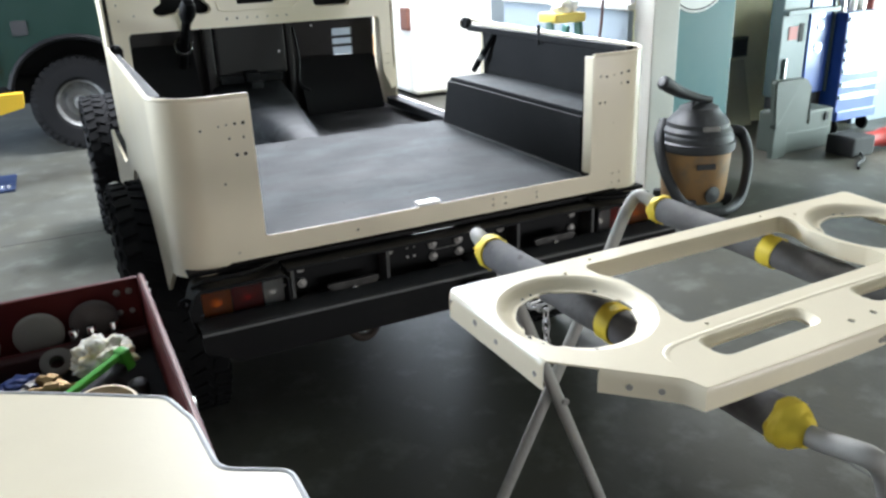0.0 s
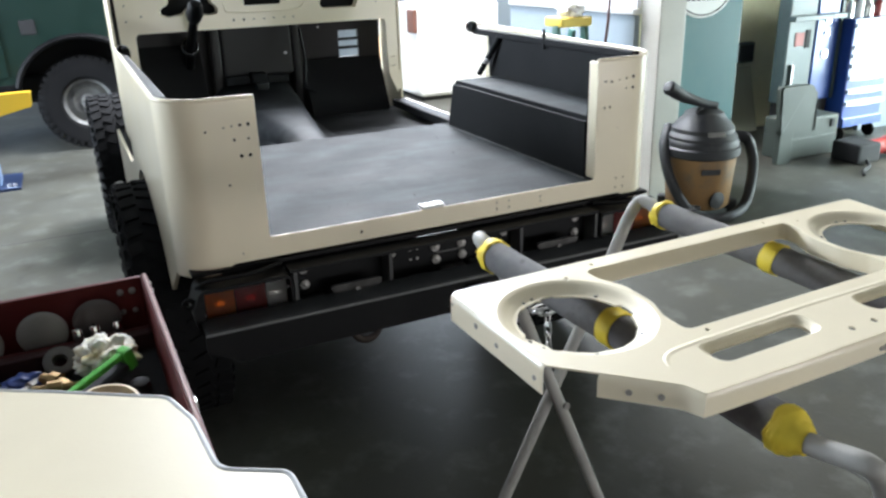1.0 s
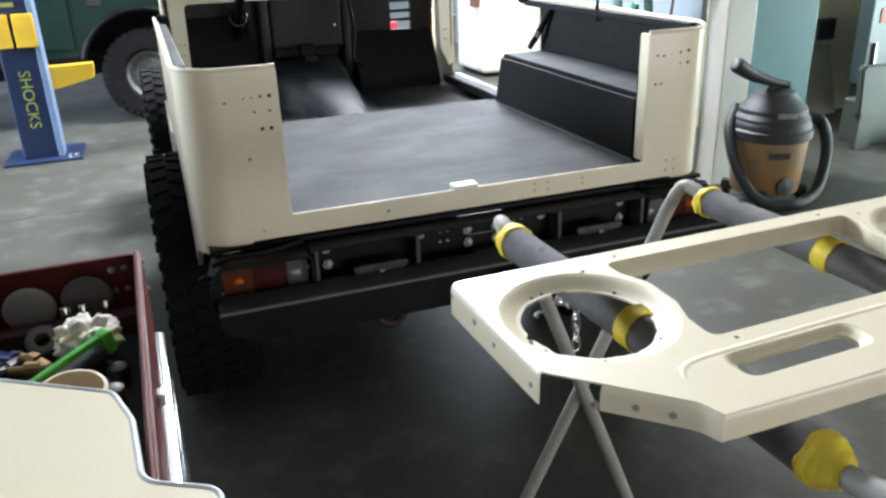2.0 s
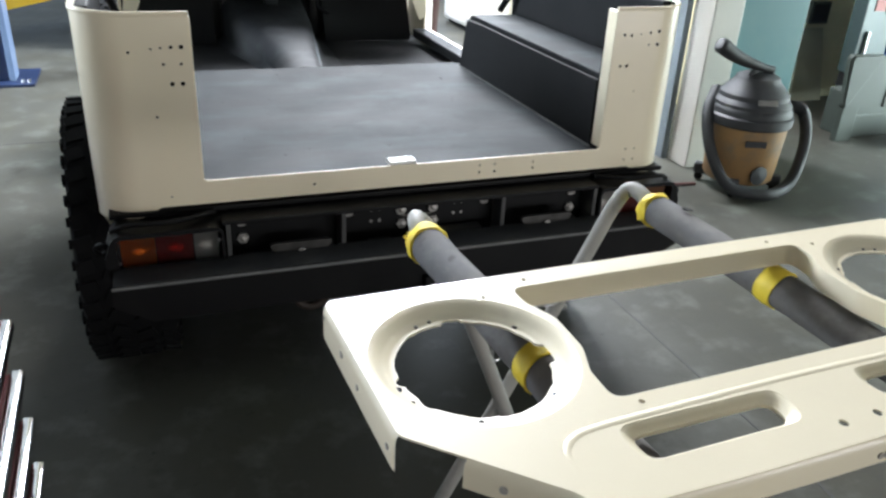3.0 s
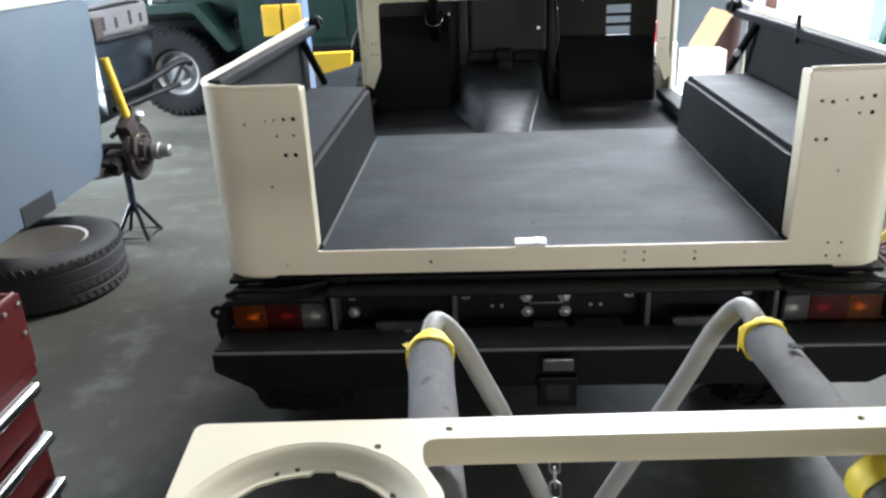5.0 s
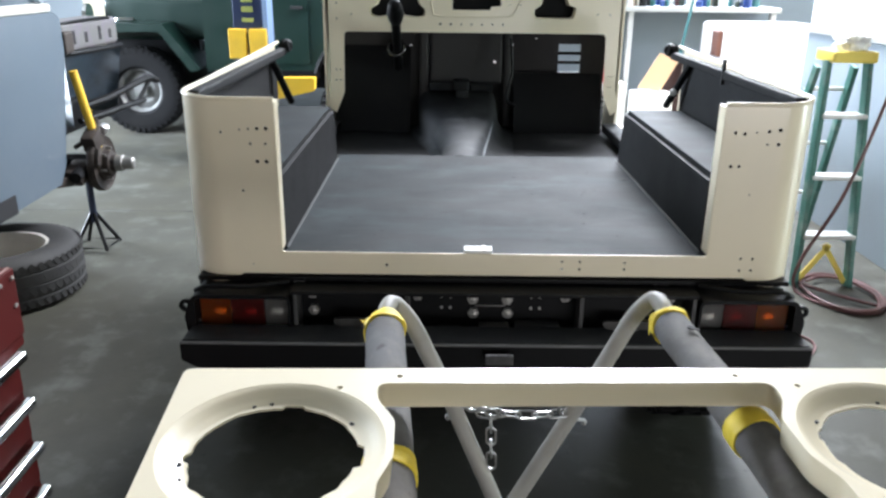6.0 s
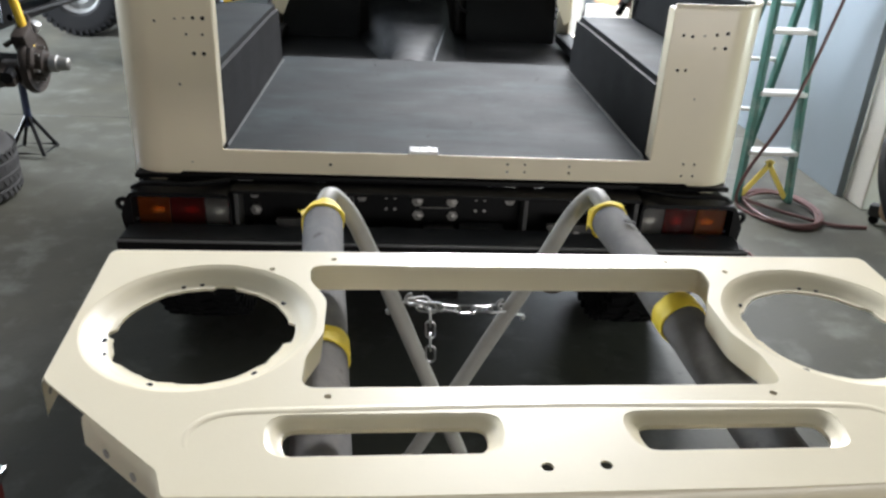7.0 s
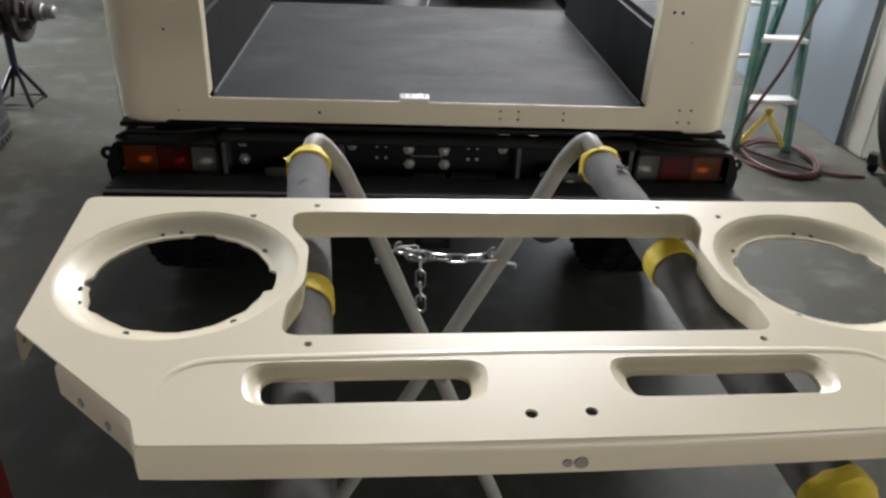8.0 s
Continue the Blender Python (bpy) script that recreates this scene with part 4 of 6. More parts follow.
tube(bm, smooth_path([(-0.79, 1.3, 0.52), (-0.82, 1.36, 0.52), (-0.82, 2.0, 0.52), (-0.79, 2.1, 0.52)], 5), 0.025, 10)
part("side_step", bm, POSTWHITE, truck, "pale round side step bar", smooth=True)

# ---- grille bezel lying on a folding stand ----
BX, BY, BZ = 0.046, -1.1275, 1.034  # its middle and the height of its face
# grey for the flange-hole discs; the holes' part shade is in this colour
GREYHOLE = mat("grey_hole_disc", (0.30, 0.28, 0.25), 0.6, vary=0.2)
bezel = thing("grille_bezel", "cream painted vehicle grille bezel lying flat on padded stand", "grille bezel")


def bz(c):
    """The face falls slightly to the front."""
    v = c.y + 1.13
    return Vector((BX + 0.950 * c.x - 0.042 * v, BY + 0.935 * v + 0.044 * c.x, BZ + c.z + 0.045 * v - 0.012 * c.x))


outer = rounded([(0.513, -0.911), (0.507, -1.180), (0.370, -1.311), (0.360, -1.341), (0.18, -1.346), (-0.18, -1.346), (-0.360, -1.341), (-0.370, -1.311), (-0.507, -1.180), (-0.513, -0.911)], [0.014, 0.02, 0.012, 0.006, 0.02, 0.02, 0.006, 0.012, 0.02, 0.014], 4)
gr = [(0.260, -0.947), (0.258, -0.985), (0.236, -1.03), (0.237, -1.10), (0.254, -1.145), (0.256, -1.198)]
gr = rounded(gr + [(-x, y) for x, y in reversed(gr)], [0.03, 0.04, 0.05, 0.05, 0.04, 0.018, 0.018, 0.04, 0.05, 0.05, 0.04, 0.03], 5)
HX, HY = 0.373, -1.076
dish_r = 0.128
slot = {s: rounded([(s * 0.172 - 0.098, -1.250), (s * 0.172 + 0.098, -1.250), (s * 0.172 + 0.095, -1.288), (s * 0.172 - 0.095, -1.288)], 0.016, 4) for s in (-1, 1)}
slot_edge = {s: rounded([(s * 0.172 - 0.116, -1.239), (s * 0.172 + 0.116, -1.239), (s * 0.172 + 0.108, -1.297), (s * 0.172 - 0.108, -1.297)], 0.024, 4) for s in (-1, 1)}
screws = [(-0.307, -0.958, 4), (-0.231, -0.931, 4), (0.217, -0.930, 4), (0.291, -0.955, 4), (-0.228, -1.212, 4), (0.236, -1.213, 4), (-0.028, -1.315, 6), (0.027, -1.314, 6)]
bm = bmesh.new()
sheet(bm, [outer, gr, circle(-HX, HY, dish_r, 40), circle(HX, HY, dish_r, 40), slot_edge[-1], slot_edge[1]] + [circle(x, y, r / 1000, 8) for x, y, r in screws], 0.0025, bz)
part("face", bm, CREAM, bezel, "cream painted bezel face with screw holes")
# rolled outer flange: missing over most of the slanted corners
bm = bmesh.new()
n = len(outer)


def flange(pts, depth, lean=0.0):
    rings = []
    for k, (dz, out) in enumerate(((0.0, -0.0012), (-0.005, 0.003), (-0.012, 0.004), (-depth, 0.004 + lean))):
        ring = []
        for p in pts:
            d = Vector((p[0], p[1] + 1.13)).normalized()
            ring.append(bm.verts.new(bz(Vector((p[0] + d.x * out, p[1] + d.y * out, dz)))))
        rings.append(ring)
    for r0, r1 in zip(rings, rings[1:]):
        for i in range(len(pts) - 1):
            bm.faces.new((r0[i], r0[i + 1], r1[i + 1], r1[i]))


back = [p for p in outer if p[1] > -0.935]
xs = sorted(back, key=lambda p: p[0])
flange(xs, 0.040)
for s in (-1, 1):
    sd = sorted([p for p in outer if p[0] * s > 0.503 and p[1] > -1.181], key=lambda p: -p[1])
    flange(sd, 0.045)
slant = {}
for s in (-1, 1):
    a, b = Vector((s * 0.507, -1.180)), Vector((s * 0.370, -1.311))
    slant[s] = [tuple(a.lerp(b, t)) for t in (0.40, 0.55, 0.70, 0.85, 0.96)] + [(s * 0.3665, -1.318), (s * 0.363, -1.329)]
front = [(s, -1.339 - 0.006 * max(0.0, math.cos(s / 0.362 * math.pi / 2)) ** 0.5) for s in [-0.358 + 0.716 * k / 24 for k in range(25)]]
flange(slant[-1] + front + slant[1][::-1], 0.035)
part("flange", bm, CREAM, bezel, "folded cream edge of bezel", smooth=True, sharp=50)
for s, pts in ((-1, [(0.42, 0.020, 4.5), (0.62, 0.02, 4.5)]), (1, [(0.42, 0.020, 4.5), (0.62, 0.02, 4.5)])):
    a, b = Vector((s * 0.507, -1.180)), Vector((s * 0.352, -1.332))
    nrm = Vector((-(b - a).y, (b - a).x, 0)).normalized() * (1 if s < 0 else -1)
    nrm = nrm if nrm.y < 0 else -nrm
    for t, dz, r in pts:
        q = a.lerp(b, t + 0.12)
        dots("flange_hole", [(bz(Vector((q.x, q.y, -dz))) + nrm * 0.0035, nrm, r / 1000, 0.0012, 10)], GREYHOLE, bezel)
    for y, dz, r in ((-0.925, 0.014, 3), (-1.0, 0.02, 5), (-1.06, 0.025, 4), (-1.16, 0.028, 4)):
        x = s * (0.513 - 0.0223 * (-0.911 - y) + 0.0036)
        dots("flange_hole", [(bz(Vector((x, y, -dz))), (s, 0, 0), r / 1000, 0.0012, 10)], GREYHOLE, bezel)
for x, r in ((0.0, 4), (0.012, 6)):
    dots("flange_hole", [(bz(Vector((x, -1.3492, -0.024))), (0, -1, 0), r / 1000, 0.0014, 12)], GREYHOLE, bezel)
# grille opening wall
bm = bmesh.new()
skirt(bm, gr, -0.001, -0.035, -0.004, bz)
part("opening_wall", bm, CREAM, bezel, "deep cream wall round grille opening", smooth=True, sharp=60)
for s in (-1, 1):
    bm = bmesh.new()
    rows = []
    for u, z in ((0.0, -0.0004), (0.25, -0.0014), (0.5, -0.0042), (0.78, -0.0078), (1.0, -0.0088), (1.0, -0.0135)):
        rows.append([bm.verts.new(bz(Vector((p[0] + (q[0] - p[0]) * u, p[1] + (q[1] - p[1]) * u, z)))) for p, q in zip(slot_edge[s], slot[s])])
    for u, v in zip(rows, rows[1:]):
        for k in range(len(u)):
            bm.faces.new((u[k - 1], u[k], v[k], v[k - 1]))
    part("lamp_slot", bm, CREAM, bezel, "rounded indicator lamp slot", smooth=True, sharp=60)
# pressed shoulder line above the slots, curling down past their outer ends
c = [(0.315, -1.306), (0.338, -1.298), (0.352, -1.28), (0.352, -1.258), (0.335, -1.240), (0.30, -1.233), (0.2, -1.230), (0.1, -1.228)]
c = c + [(0.0, -1.227)] + [(-x, y) for x, y in reversed(c)]
line = smooth_path([(*p, 0) for p in c], 6)
bm = bmesh.new()
tube(bm, [bz(Vector((p.x, p.y, -0.0109 - 0.0016 * max(0.0, 1 - min(k, len(line) - 1 - k) / 22)))) for k, p in enumerate(line)], 0.0118, 24)
part("pressed_swage", bm, CREAM, bezel, "pressed shoulder line", smooth=True)
# headlight recess: sloping dish with a roughly cut inner edge
for s in (-1, 1):
    bm = bmesh.new()
    seg = 120
    rows = [[] for k in range(8)]
    for k in range(seg):
        a = 2 * math.pi * k / seg
        deg = math.degrees(a) % 360
        p = Vector((math.cos(a), math.sin(a), s * 3.0))
        jag = 0.0955 + 0.0022 * noise.noise(p * 2.6) + 0.0016 * noise.noise(p * 9.0) + 0.0008 * noise.noise(p * 24.0)
        dd = deg if s < 0 else (180 - deg) % 360
        cuts = ((-2, 12, 0.015), (84, 9, 0.006), (183, 5, 0.006), (213, 7, 0.004)) if s < 0 else ((150, 6, 0.005), (168, 3, 0.004), (205, 5, 0.005), (20, 8, 0.004))
        for mid, width, depth in cuts:
            jag += depth * max(0.0, min(1.0, (width - abs((dd - mid + 180) % 360 - 180)) / 2.5))
        for row, (r, z) in zip(rows, ((dish_r, -0.0003), (dish_r - 0.004, -0.0012), (dish_r - 0.009, -0.0040), (dish_r - 0.015, -0.0085), (dish_r - 0.020, -0.0118), (dish_r - 0.025, -0.0132), (0.1025, -0.0137), (jag, -0.0140))):
            row.append(bm.verts.new(bz(Vector((s * HX + r * math.cos(a), HY + r * math.sin(a), z)))))
    rows.append([bm.verts.new(v.co + Vector((0, 0, -0.003))) for v in rows[-1]])
    for r0, r1 in zip(rows, rows[1:]):
        for k in range(seg):
            bm.faces.new((r0[k - 1], r0[k], r1[k], r1[k - 1]))
    part("headlight_recess", bm, CREAM, bezel, "dished headlight recess with rough-cut hole", smooth=True, sharp=60)
    for deg, r, size in ((35, 0.104, 3.5), (100, 0.103, 2.5), (112, 0.103, 2.5), (190, 0.105, 5), (205, 0.105, 3), (250, 0.104, 3.5), (310, 0.104, 3.5)):
        dd = radians(deg if s < 0 else 180 - deg)
        dots("screw_hole", [(bz(Vector((s * HX + r * math.cos(dd), HY + r * math.sin(dd), -0.0136))), (0, 0, 1), size / 1000, 0.001, 10)], DARK, bezel)

# ---- folding stand ----
stand = thing("folding_stand", "dusty grey folding work stand with foam padded bars and yellow tape", "work stand")
PAD = 1.010
for s, xr, xf, yr, bend in ((-1, -0.222, -0.160, -0.668, -0.602), (1, 0.2445, 0.306, -0.638, -0.572)):
    yf = -1.398 if s < 0 else -1.362
    bar = lambda t: Vector((xr + (xf - xr) * t, yr + (yf - yr) * t, PAD - 0.028 * t - 0.033))
    # one bent tube at each end: out of the pad, round the bend, down to the far foot
    rear_foot, front_foot = Vector((-0.03 - s * 0.235, bend, 0.012)), Vector((0.075 - s * 0.215, -1.468 + s * 0.010, 0.012))
    for end, foot, out in ((0.0, rear_foot, 1), (1.0, front_foot, -1)):
        e = bar(end)
        inner = bar(0.12 if end == 0 else 0.88)
        y = foot.y
        pts = smooth_path([inner, e, Vector((e.x, y - out * 0.030, e.z + 0.012)), Vector((e.x - s * 0.010, y, e.z + 0.012)), Vector((e.x - s * 0.040, y, e.z - 0.022)), Vector((e.x - s * 0.070, y, e.z - 0.085)), Vector((e.x - s * 0.096, y, e.z - 0.140))], 5)
        bm = bmesh.new()
        tube(bm, pts + [foot], 0.0148, 14)
        part("leg", bm, STANDGREY, stand, smooth=True)
    for f in (rear_foot, front_foot):
        bm = bmesh.new()
        lathe(bm, [(0, 0.0), (0.02, 0.0), (0.021, 0.03), (0.0, 0.03)], 10, Matrix.Translation((f.x, f.y, 0.0)))
        part("rubber_foot", bm, RUBBER, stand)
    bm = bmesh.new()
    rp = 0.0308 if s < 0 else 0.0292
    tube(bm, [bar(t) for t in [0.965 * k / 16 for k in range(17)]], rp, 24, radii=[rp + 0.0006 * math.sin(k * 2.1) for k in range(17)])
    part("foam_pad", bm, FOAM, stand, "grey foam tube padding", smooth=True, sharp=60)
    tapes = ((-0.002, 0.052), (0.5056, 0.042), (0.972, 0.060)) if s < 0 else ((-0.004, 0.058), (0.4258, 0.042), (0.972, 0.066))
    for t0, ln in tapes:
        bm = bmesh.new()
        rng = random.Random(int(t0 * 100))
        rr = rp + 0.0016
        m = 16 if t0 > 0.9 else 9
        tube(bm, [bar(t0 - ln / 2 + ln * k / m) for k in range(m + 1)], rr, 32, radii=[rr + (rng.uniform(0.0, 0.0012) * (1.3 if t0 > 0.9 else 1)) - (0.0150 * max(0.0, 1 - k / 5.5) if t0 < 0.1 else 0) - (0.017 * max(0.0, (k - m + 10) / 10) if t0 > 0.9 else 0) for k in range(m + 1)])
        for v in bm.verts:
            mid = bar((v.co.y - yr) / (yf - yr))
            d = v.co - mid
            v.co += d.normalized() * (0.0040 * abs(noise.noise(Vector((v.co.x * 70, v.co.y * 150, v.co.z * 70)))) if t0 > 0.9 else (0.0050 if t0 < 0.1 else 0.0022) * abs(noise.noise(v.co * 60))) + Vector((0, (0.006 if t0 > 0.9 else 0.014 if t0 < 0.1 else 0.004) * noise.noise(v.co * 40), 0))
        part("tape_band", bm, TAPE, stand, "crumpled yellow masking tape", smooth=True, sharp=50)
    # torn tape ends that stand off the rear wrap, a curled strip each
    for side, start, reach, drop in ((-1, 0.006, 0.007, 0.004),) if s < 0 else ((-1, 0.010, 0.003, -0.030),):
        c = bar(start)
        bm = bmesh.new()
        strip = []
        for k in range(6):
            u = k / 5
            mid = c + Vector((side * (rp + 0.001 + reach * u * (0.4 + 0.6 * u)), 0.004 * math.sin(4 * u), 0.012 + drop * u - 0.004 * math.sin(3 * u)))
            wide = 0.007 * (1 - 0.65 * u)
            strip.append([bm.verts.new(mid + Vector((0, w * wide, e + 0.002 * w * math.sin(5 * u)))) for w in (-1, 1) for e in (0, 0.0008)])
        for p, q in zip(strip, strip[1:]):
            for i, j in ((0, 2), (3, 1), (1, 0), (2, 3)):
                bm.faces.new((p[i], q[i], q[j], p[j]))
        bm.faces.new([strip[0][i] for i in (0, 1, 3, 2)])
        bm.faces.new([strip[-1][i] for i in (0, 2, 3, 1)])
        part("tape_tail", bm, TAPE, stand, "torn loose end of tape")
nick = Vector((0.2545, -0.722, PAD - 0.0035))
dots("foam_nick", [(nick, (0.1, 0, 1), 0.0065, 0.0022, 7), (nick + Vector((0.008, -0.004, -0.0008)), (0.2, 0, 1), 0.004, 0.002, 6)], DARK, stand)
for x, y, z in ((0.010, -0.587, 0.52), (0.075, -1.468, 0.49)):
    dots("pivot_bolt", [((x, y - 0.029, z), (0, -1, 0), 0.009, 0.008, 10), ((x, y + 0.029, z), (0, 1, 0), 0.009, 0.012, 10)], DULL, stand)
    part("pivot_pin", tube(bmesh.new(), [(x, y - 0.03, z), (x, y + 0.03, z)], 0.005, 8), DULL, stand)


def chain_link(c, along, side, ln=0.034, w=0.010, r=0.0022):
    a, b = Vector(along).normalized(), Vector(side).normalized()
    pts = []
    for k in range(14):
        t = 2 * math.pi * k / 14
        pts.append(Vector(c) + a * (math.cos(t) * w + math.copysign(ln / 2 - w, math.cos(t))) + b * math.sin(t) * w)
    part("link", tube(bmesh.new(), pts, r, 6, closed=True), ZINC, chain, smooth=True)


chain = thing("safety_chain", "short zinc plated chain linking the stand's crossed legs", "chain")
A, B = Vector((-0.078, -0.598, 0.787)), Vector((0.100, -0.575, 0.765))
nl = 6
for k in range(nl):
    t = (k + 0.5) / nl
    c = A.lerp(B, t) + Vector((0, 0, -0.010 * 4 * t * (1 - t)))
    d = (B - A).normalized() + Vector((0, 0, -0.2 * (1 - 2 * t)))
    chain_link(c, d, (0, 1, 0.5) if k % 2 else (0, -0.5, 1), 0.040, 0.0085)
for k in range(4):
    chain_link(A + Vector((0.038 + 0.001 * k, -0.008, -0.028 - 0.026 * k)), (0.05, 0, -1), (1, 0, 0) if k % 2 else (0, 1, 0), 0.036, 0.0085)
chain_link(A + Vector((0.014, -0.008, 0.006)), (1, 0, 0.1), (0, 1, 0.4), 0.040, 0.0085)
chain_link(A + Vector((0.030, -0.010, -0.006)), (1, 0.1, -0.2), (0, 0.3, 1), 0.040, 0.0085)
for p, s in ((A, -1), (B, 1)):
    bm = bmesh.new()
    tube(bm, [p + Vector((-s * 0.004 + 0.011 * math.cos(k * math.pi / 6), 0.002, 0.004 + 0.011 * math.sin(k * math.pi / 6))) for k in range(3, 12)], 0.003, 6)
    tube(bm, [p + Vector((s * 0.007, 0.002, 0.0)), p + Vector((s * 0.022, 0.012, -0.022)), p + Vector((s * 0.040, 0.030, -0.034))], 0.003, 6)
    disc(bm, p + Vector((s * 0.036, 0.026, -0.036)), (s, 0, -0.5), 0.006, 0.006, 6)
    part("eye_bolt", bm, ZINC, chain, smooth=True)

# ---- tool chest with an open top tray, cream panel on it ----
chest = thing("tool_chest", "dark red tool chest with open top tray and chrome pulls", "tool chest")
CX, CY0, CY1, CZ = -0.872, -1.50, -0.558, 1.030  # front face, ends, top
D = 0.46
part("body", new_box(CX - D, CX - 0.022, CY0, CY1, 0.14, 0.905, 0.006), CHESTRED, chest)
t = 0.012
for nm, b in (("tray_wall", (CX - D, CX - D + t, CY0, CY1)), ("tray_wall", (CX - t, CX, CY0, CY1)), ("tray_wall", (CX - D + t, CX - t, CY0, CY0 + t)), ("tray_wall", (CX - D + t, CX - t, CY1 - t, CY1))):
    part(nm, new_box(*b, 0.906, CZ, 0.003), CHESTRED, chest)
# floor made near-black: the shade down in the tray is in its colour
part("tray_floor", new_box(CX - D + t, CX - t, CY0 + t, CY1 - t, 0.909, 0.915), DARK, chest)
bm = bmesh.new()
tube(bm, [(CX - 0.006, CY0 + 0.01, CZ + 0.001), (CX - 0.006, CY1 - 0.006, CZ + 0.001)], 0.003, 6)
part("top_edge", bm, mat("worn_red_edge", (0.17, 0.06, 0.045), 0.4, vary=0.3, scale=30), chest, "tray edge worn to bare metal")
zs = [0.885, 0.792, 0.700, 0.607, 0.514, 0.40]
for k, z in enumerate(zs):
    drawer = part("drawer", new_box(CX - 0.021, CX - 0.004, CY0 + 0.02, CY1 - 0.03, z - 0.078, z - 0.004, 0.003), CHESTRED, chest)
    bm = bmesh.new()
    sheet(bm, [rounded([(0, 0), (0.018, -0.004), (0.020, -0.018), (0.008, -0.030), (0.0, -0.030)], 0.006, 3)], CY1 - CY0 - 0.06, lambda c, z=z: Vector((CX - 0.004 + c.x, CY1 - 0.034 + c.z, z + 0.004 + c.y)))
    part("chrome_trim", bm, CHROME, drawer, "long chrome drawer pull", smooth=True)
part("upper_band", new_box(CX - 0.021, CX - 0.003, CY0 + 0.005, CY1 - 0.002, 0.885, 0.904, 0.002), CHESTRED, chest)
for y, z in ((CY1 - 0.012, 1.015), (CY1 - 0.014, 0.965), (CY1 - 0.05, 1.015)):
    part("rivet", disc(bmesh.new(), (CX, y, z), (1, 0, 0), 0.0045, 0.003, 8, 0.002), DULL, chest)
for x in (-0.03, -0.05):
    for z, r in ((0.022, 0.006), (0.060, 0.005)):
        part("rivet", disc(bmesh.new(), (CX + x, CY1 - t, CZ - z), (0, -1, 0), r, 0.004, 8, 0.002), DULL, chest)
part("latch", new_box(CX - 0.001, CX + 0.010, -0.980, -0.960, 0.970, 0.988, 0.003), DULL, chest, "small steel latch")
for x in (CX - D + 0.06, CX - 0.08):
    for y in (CY0 + 0.08, CY1 - 0.08):
        bm = bmesh.new()
        lathe(bm, [(0, -0.018), (0.05, -0.018), (0.062, -0.01), (0.062, 0.01), (0.05, 0.018), (0, 0.018)], 20, pose(x, y, 0.062, 0, 90, 0))
        box(bm, x - 0.03, x + 0.03, y - 0.025, y + 0.025, 0.12, 0.141, 0.003)
        part("castor", bm, RUBBER, chest, smooth=True)

# shaded copy of the chest red, for the divider inside the tray
DARKRED = mat("shaded_red_paint", (0.03, 0.005, 0.005), 0.6, vary=0.3)
part("tray_divider", new_box(CX - D + t, CX - t, CY1 - 0.075, CY1 - 0.040, 0.916, 0.9485, 0.003), DARKRED, chest)
# contents of the tray
TZ = 0.915


def sanding_disc(x, z, r, colour, hole=0.0):
    th = thing("sanding_disc", "round pale sanding disc standing in the red tray", "sanding disc")
    bm = bmesh.new()
    lathe(bm, [(hole, 0.0), (r - 0.004, 0.0), (r, 0.004), (r, 0.012), (r - 0.004, 0.016), (hole, 0.016)], 32, pose(x, CY1 - 0.020, z, 97, 0, 0), closed=hole > 0)
    part("pad", bm, colour, th, smooth=True, sharp=50)
    return th


DISCPALE = mat("pale_grit", (0.25, 0.235, 0.215), 0.85, vary=0.15, bump=0.5, bump_scale=400)
DISCGREY = mat("worn_grey_grit", (0.09, 0.075, 0.07), 0.85, vary=0.25, bump=0.5, bump_scale=400)
DARKROLL = mat("dark_tape_roll", (0.10, 0.09, 0.08), 0.6, vary=0.2)
TAPEROLL = mat("tan_masking_tape_roll", (0.66, 0.55, 0.38), 0.6, vary=0.06, scale=20)
part("tray_divider", new_box(CX - D + t, CX - t, CY1 - 0.052, CY1 - 0.046, 0.916, TZ + 0.034, 0.002), CHESTRED, chest)
sanding_disc(-1.054, TZ + 0.052, 0.040, DISCPALE)
sanding_disc(-0.966, TZ + 0.056, 0.040, DISCGREY)
sanding_disc(-1.152, TZ + 0.048, 0.038, DISCPALE)
for k, x in enumerate((-1.000, -0.972, -0.936)):
    sk = thing("chrome_socket", "small chrome socket in the red tray", "socket")
    bm = bmesh.new()
    lathe(bm, [(0.004, 0.0), (0.011, 0.0), (0.012, 0.003), (0.012, 0.03), (0.010, 0.033), (0.004, 0.033)], 14, Matrix.Translation((x, CY1 - 0.052, TZ + 0.034)) @ Matrix.Scale(0.75, 4), closed=True)
    part("barrel", bm, CHROME, sk, smooth=True)


def tape_roll(x, y, z, r, ri, h, m, material, label):
    th = thing("tape_roll", label, "tape roll")
    bm = bmesh.new()
    lathe(bm, [(ri, 0), (r - 0.002, 0), (r, 0.002), (r, h - 0.002), (r - 0.002, h), (ri, h)], 36, Matrix.Translation((x, y, z)) @ m, closed=True)
    part("roll", bm, material, th, smooth=True, sharp=50)


tape_roll(-1.032, CY1 - 0.098, TZ + 0.018, 0.026, 0.012, 0.02, pose(0, 0, 0, 38, 0, 0), DARKROLL, "dark tape roll in the tray")
tape_roll(-0.972, -0.905, TZ + 0.02, 0.044, 0.039, 0.05, pose(0, 0, 0, 8, 4, 0), TAPEROLL, "tan masking tape roll in the tray")
rag = thing("crumpled_cloth", "crumpled white paper cloth with yellow stain", "cloth")
bm = bmesh.new()
bmesh.ops.create_icosphere(bm, subdivisions=5, radius=0.05)
for v in bm.verts:
    d = v.co.normalized()
    v.co = d * 0.042 * (1 + 0.45 * noise.noise(d * 2.4) + 0.2 * noise.noise(d * 6) + 0.08 * noise.noise(d * 15))
    v.co.z *= 0.7
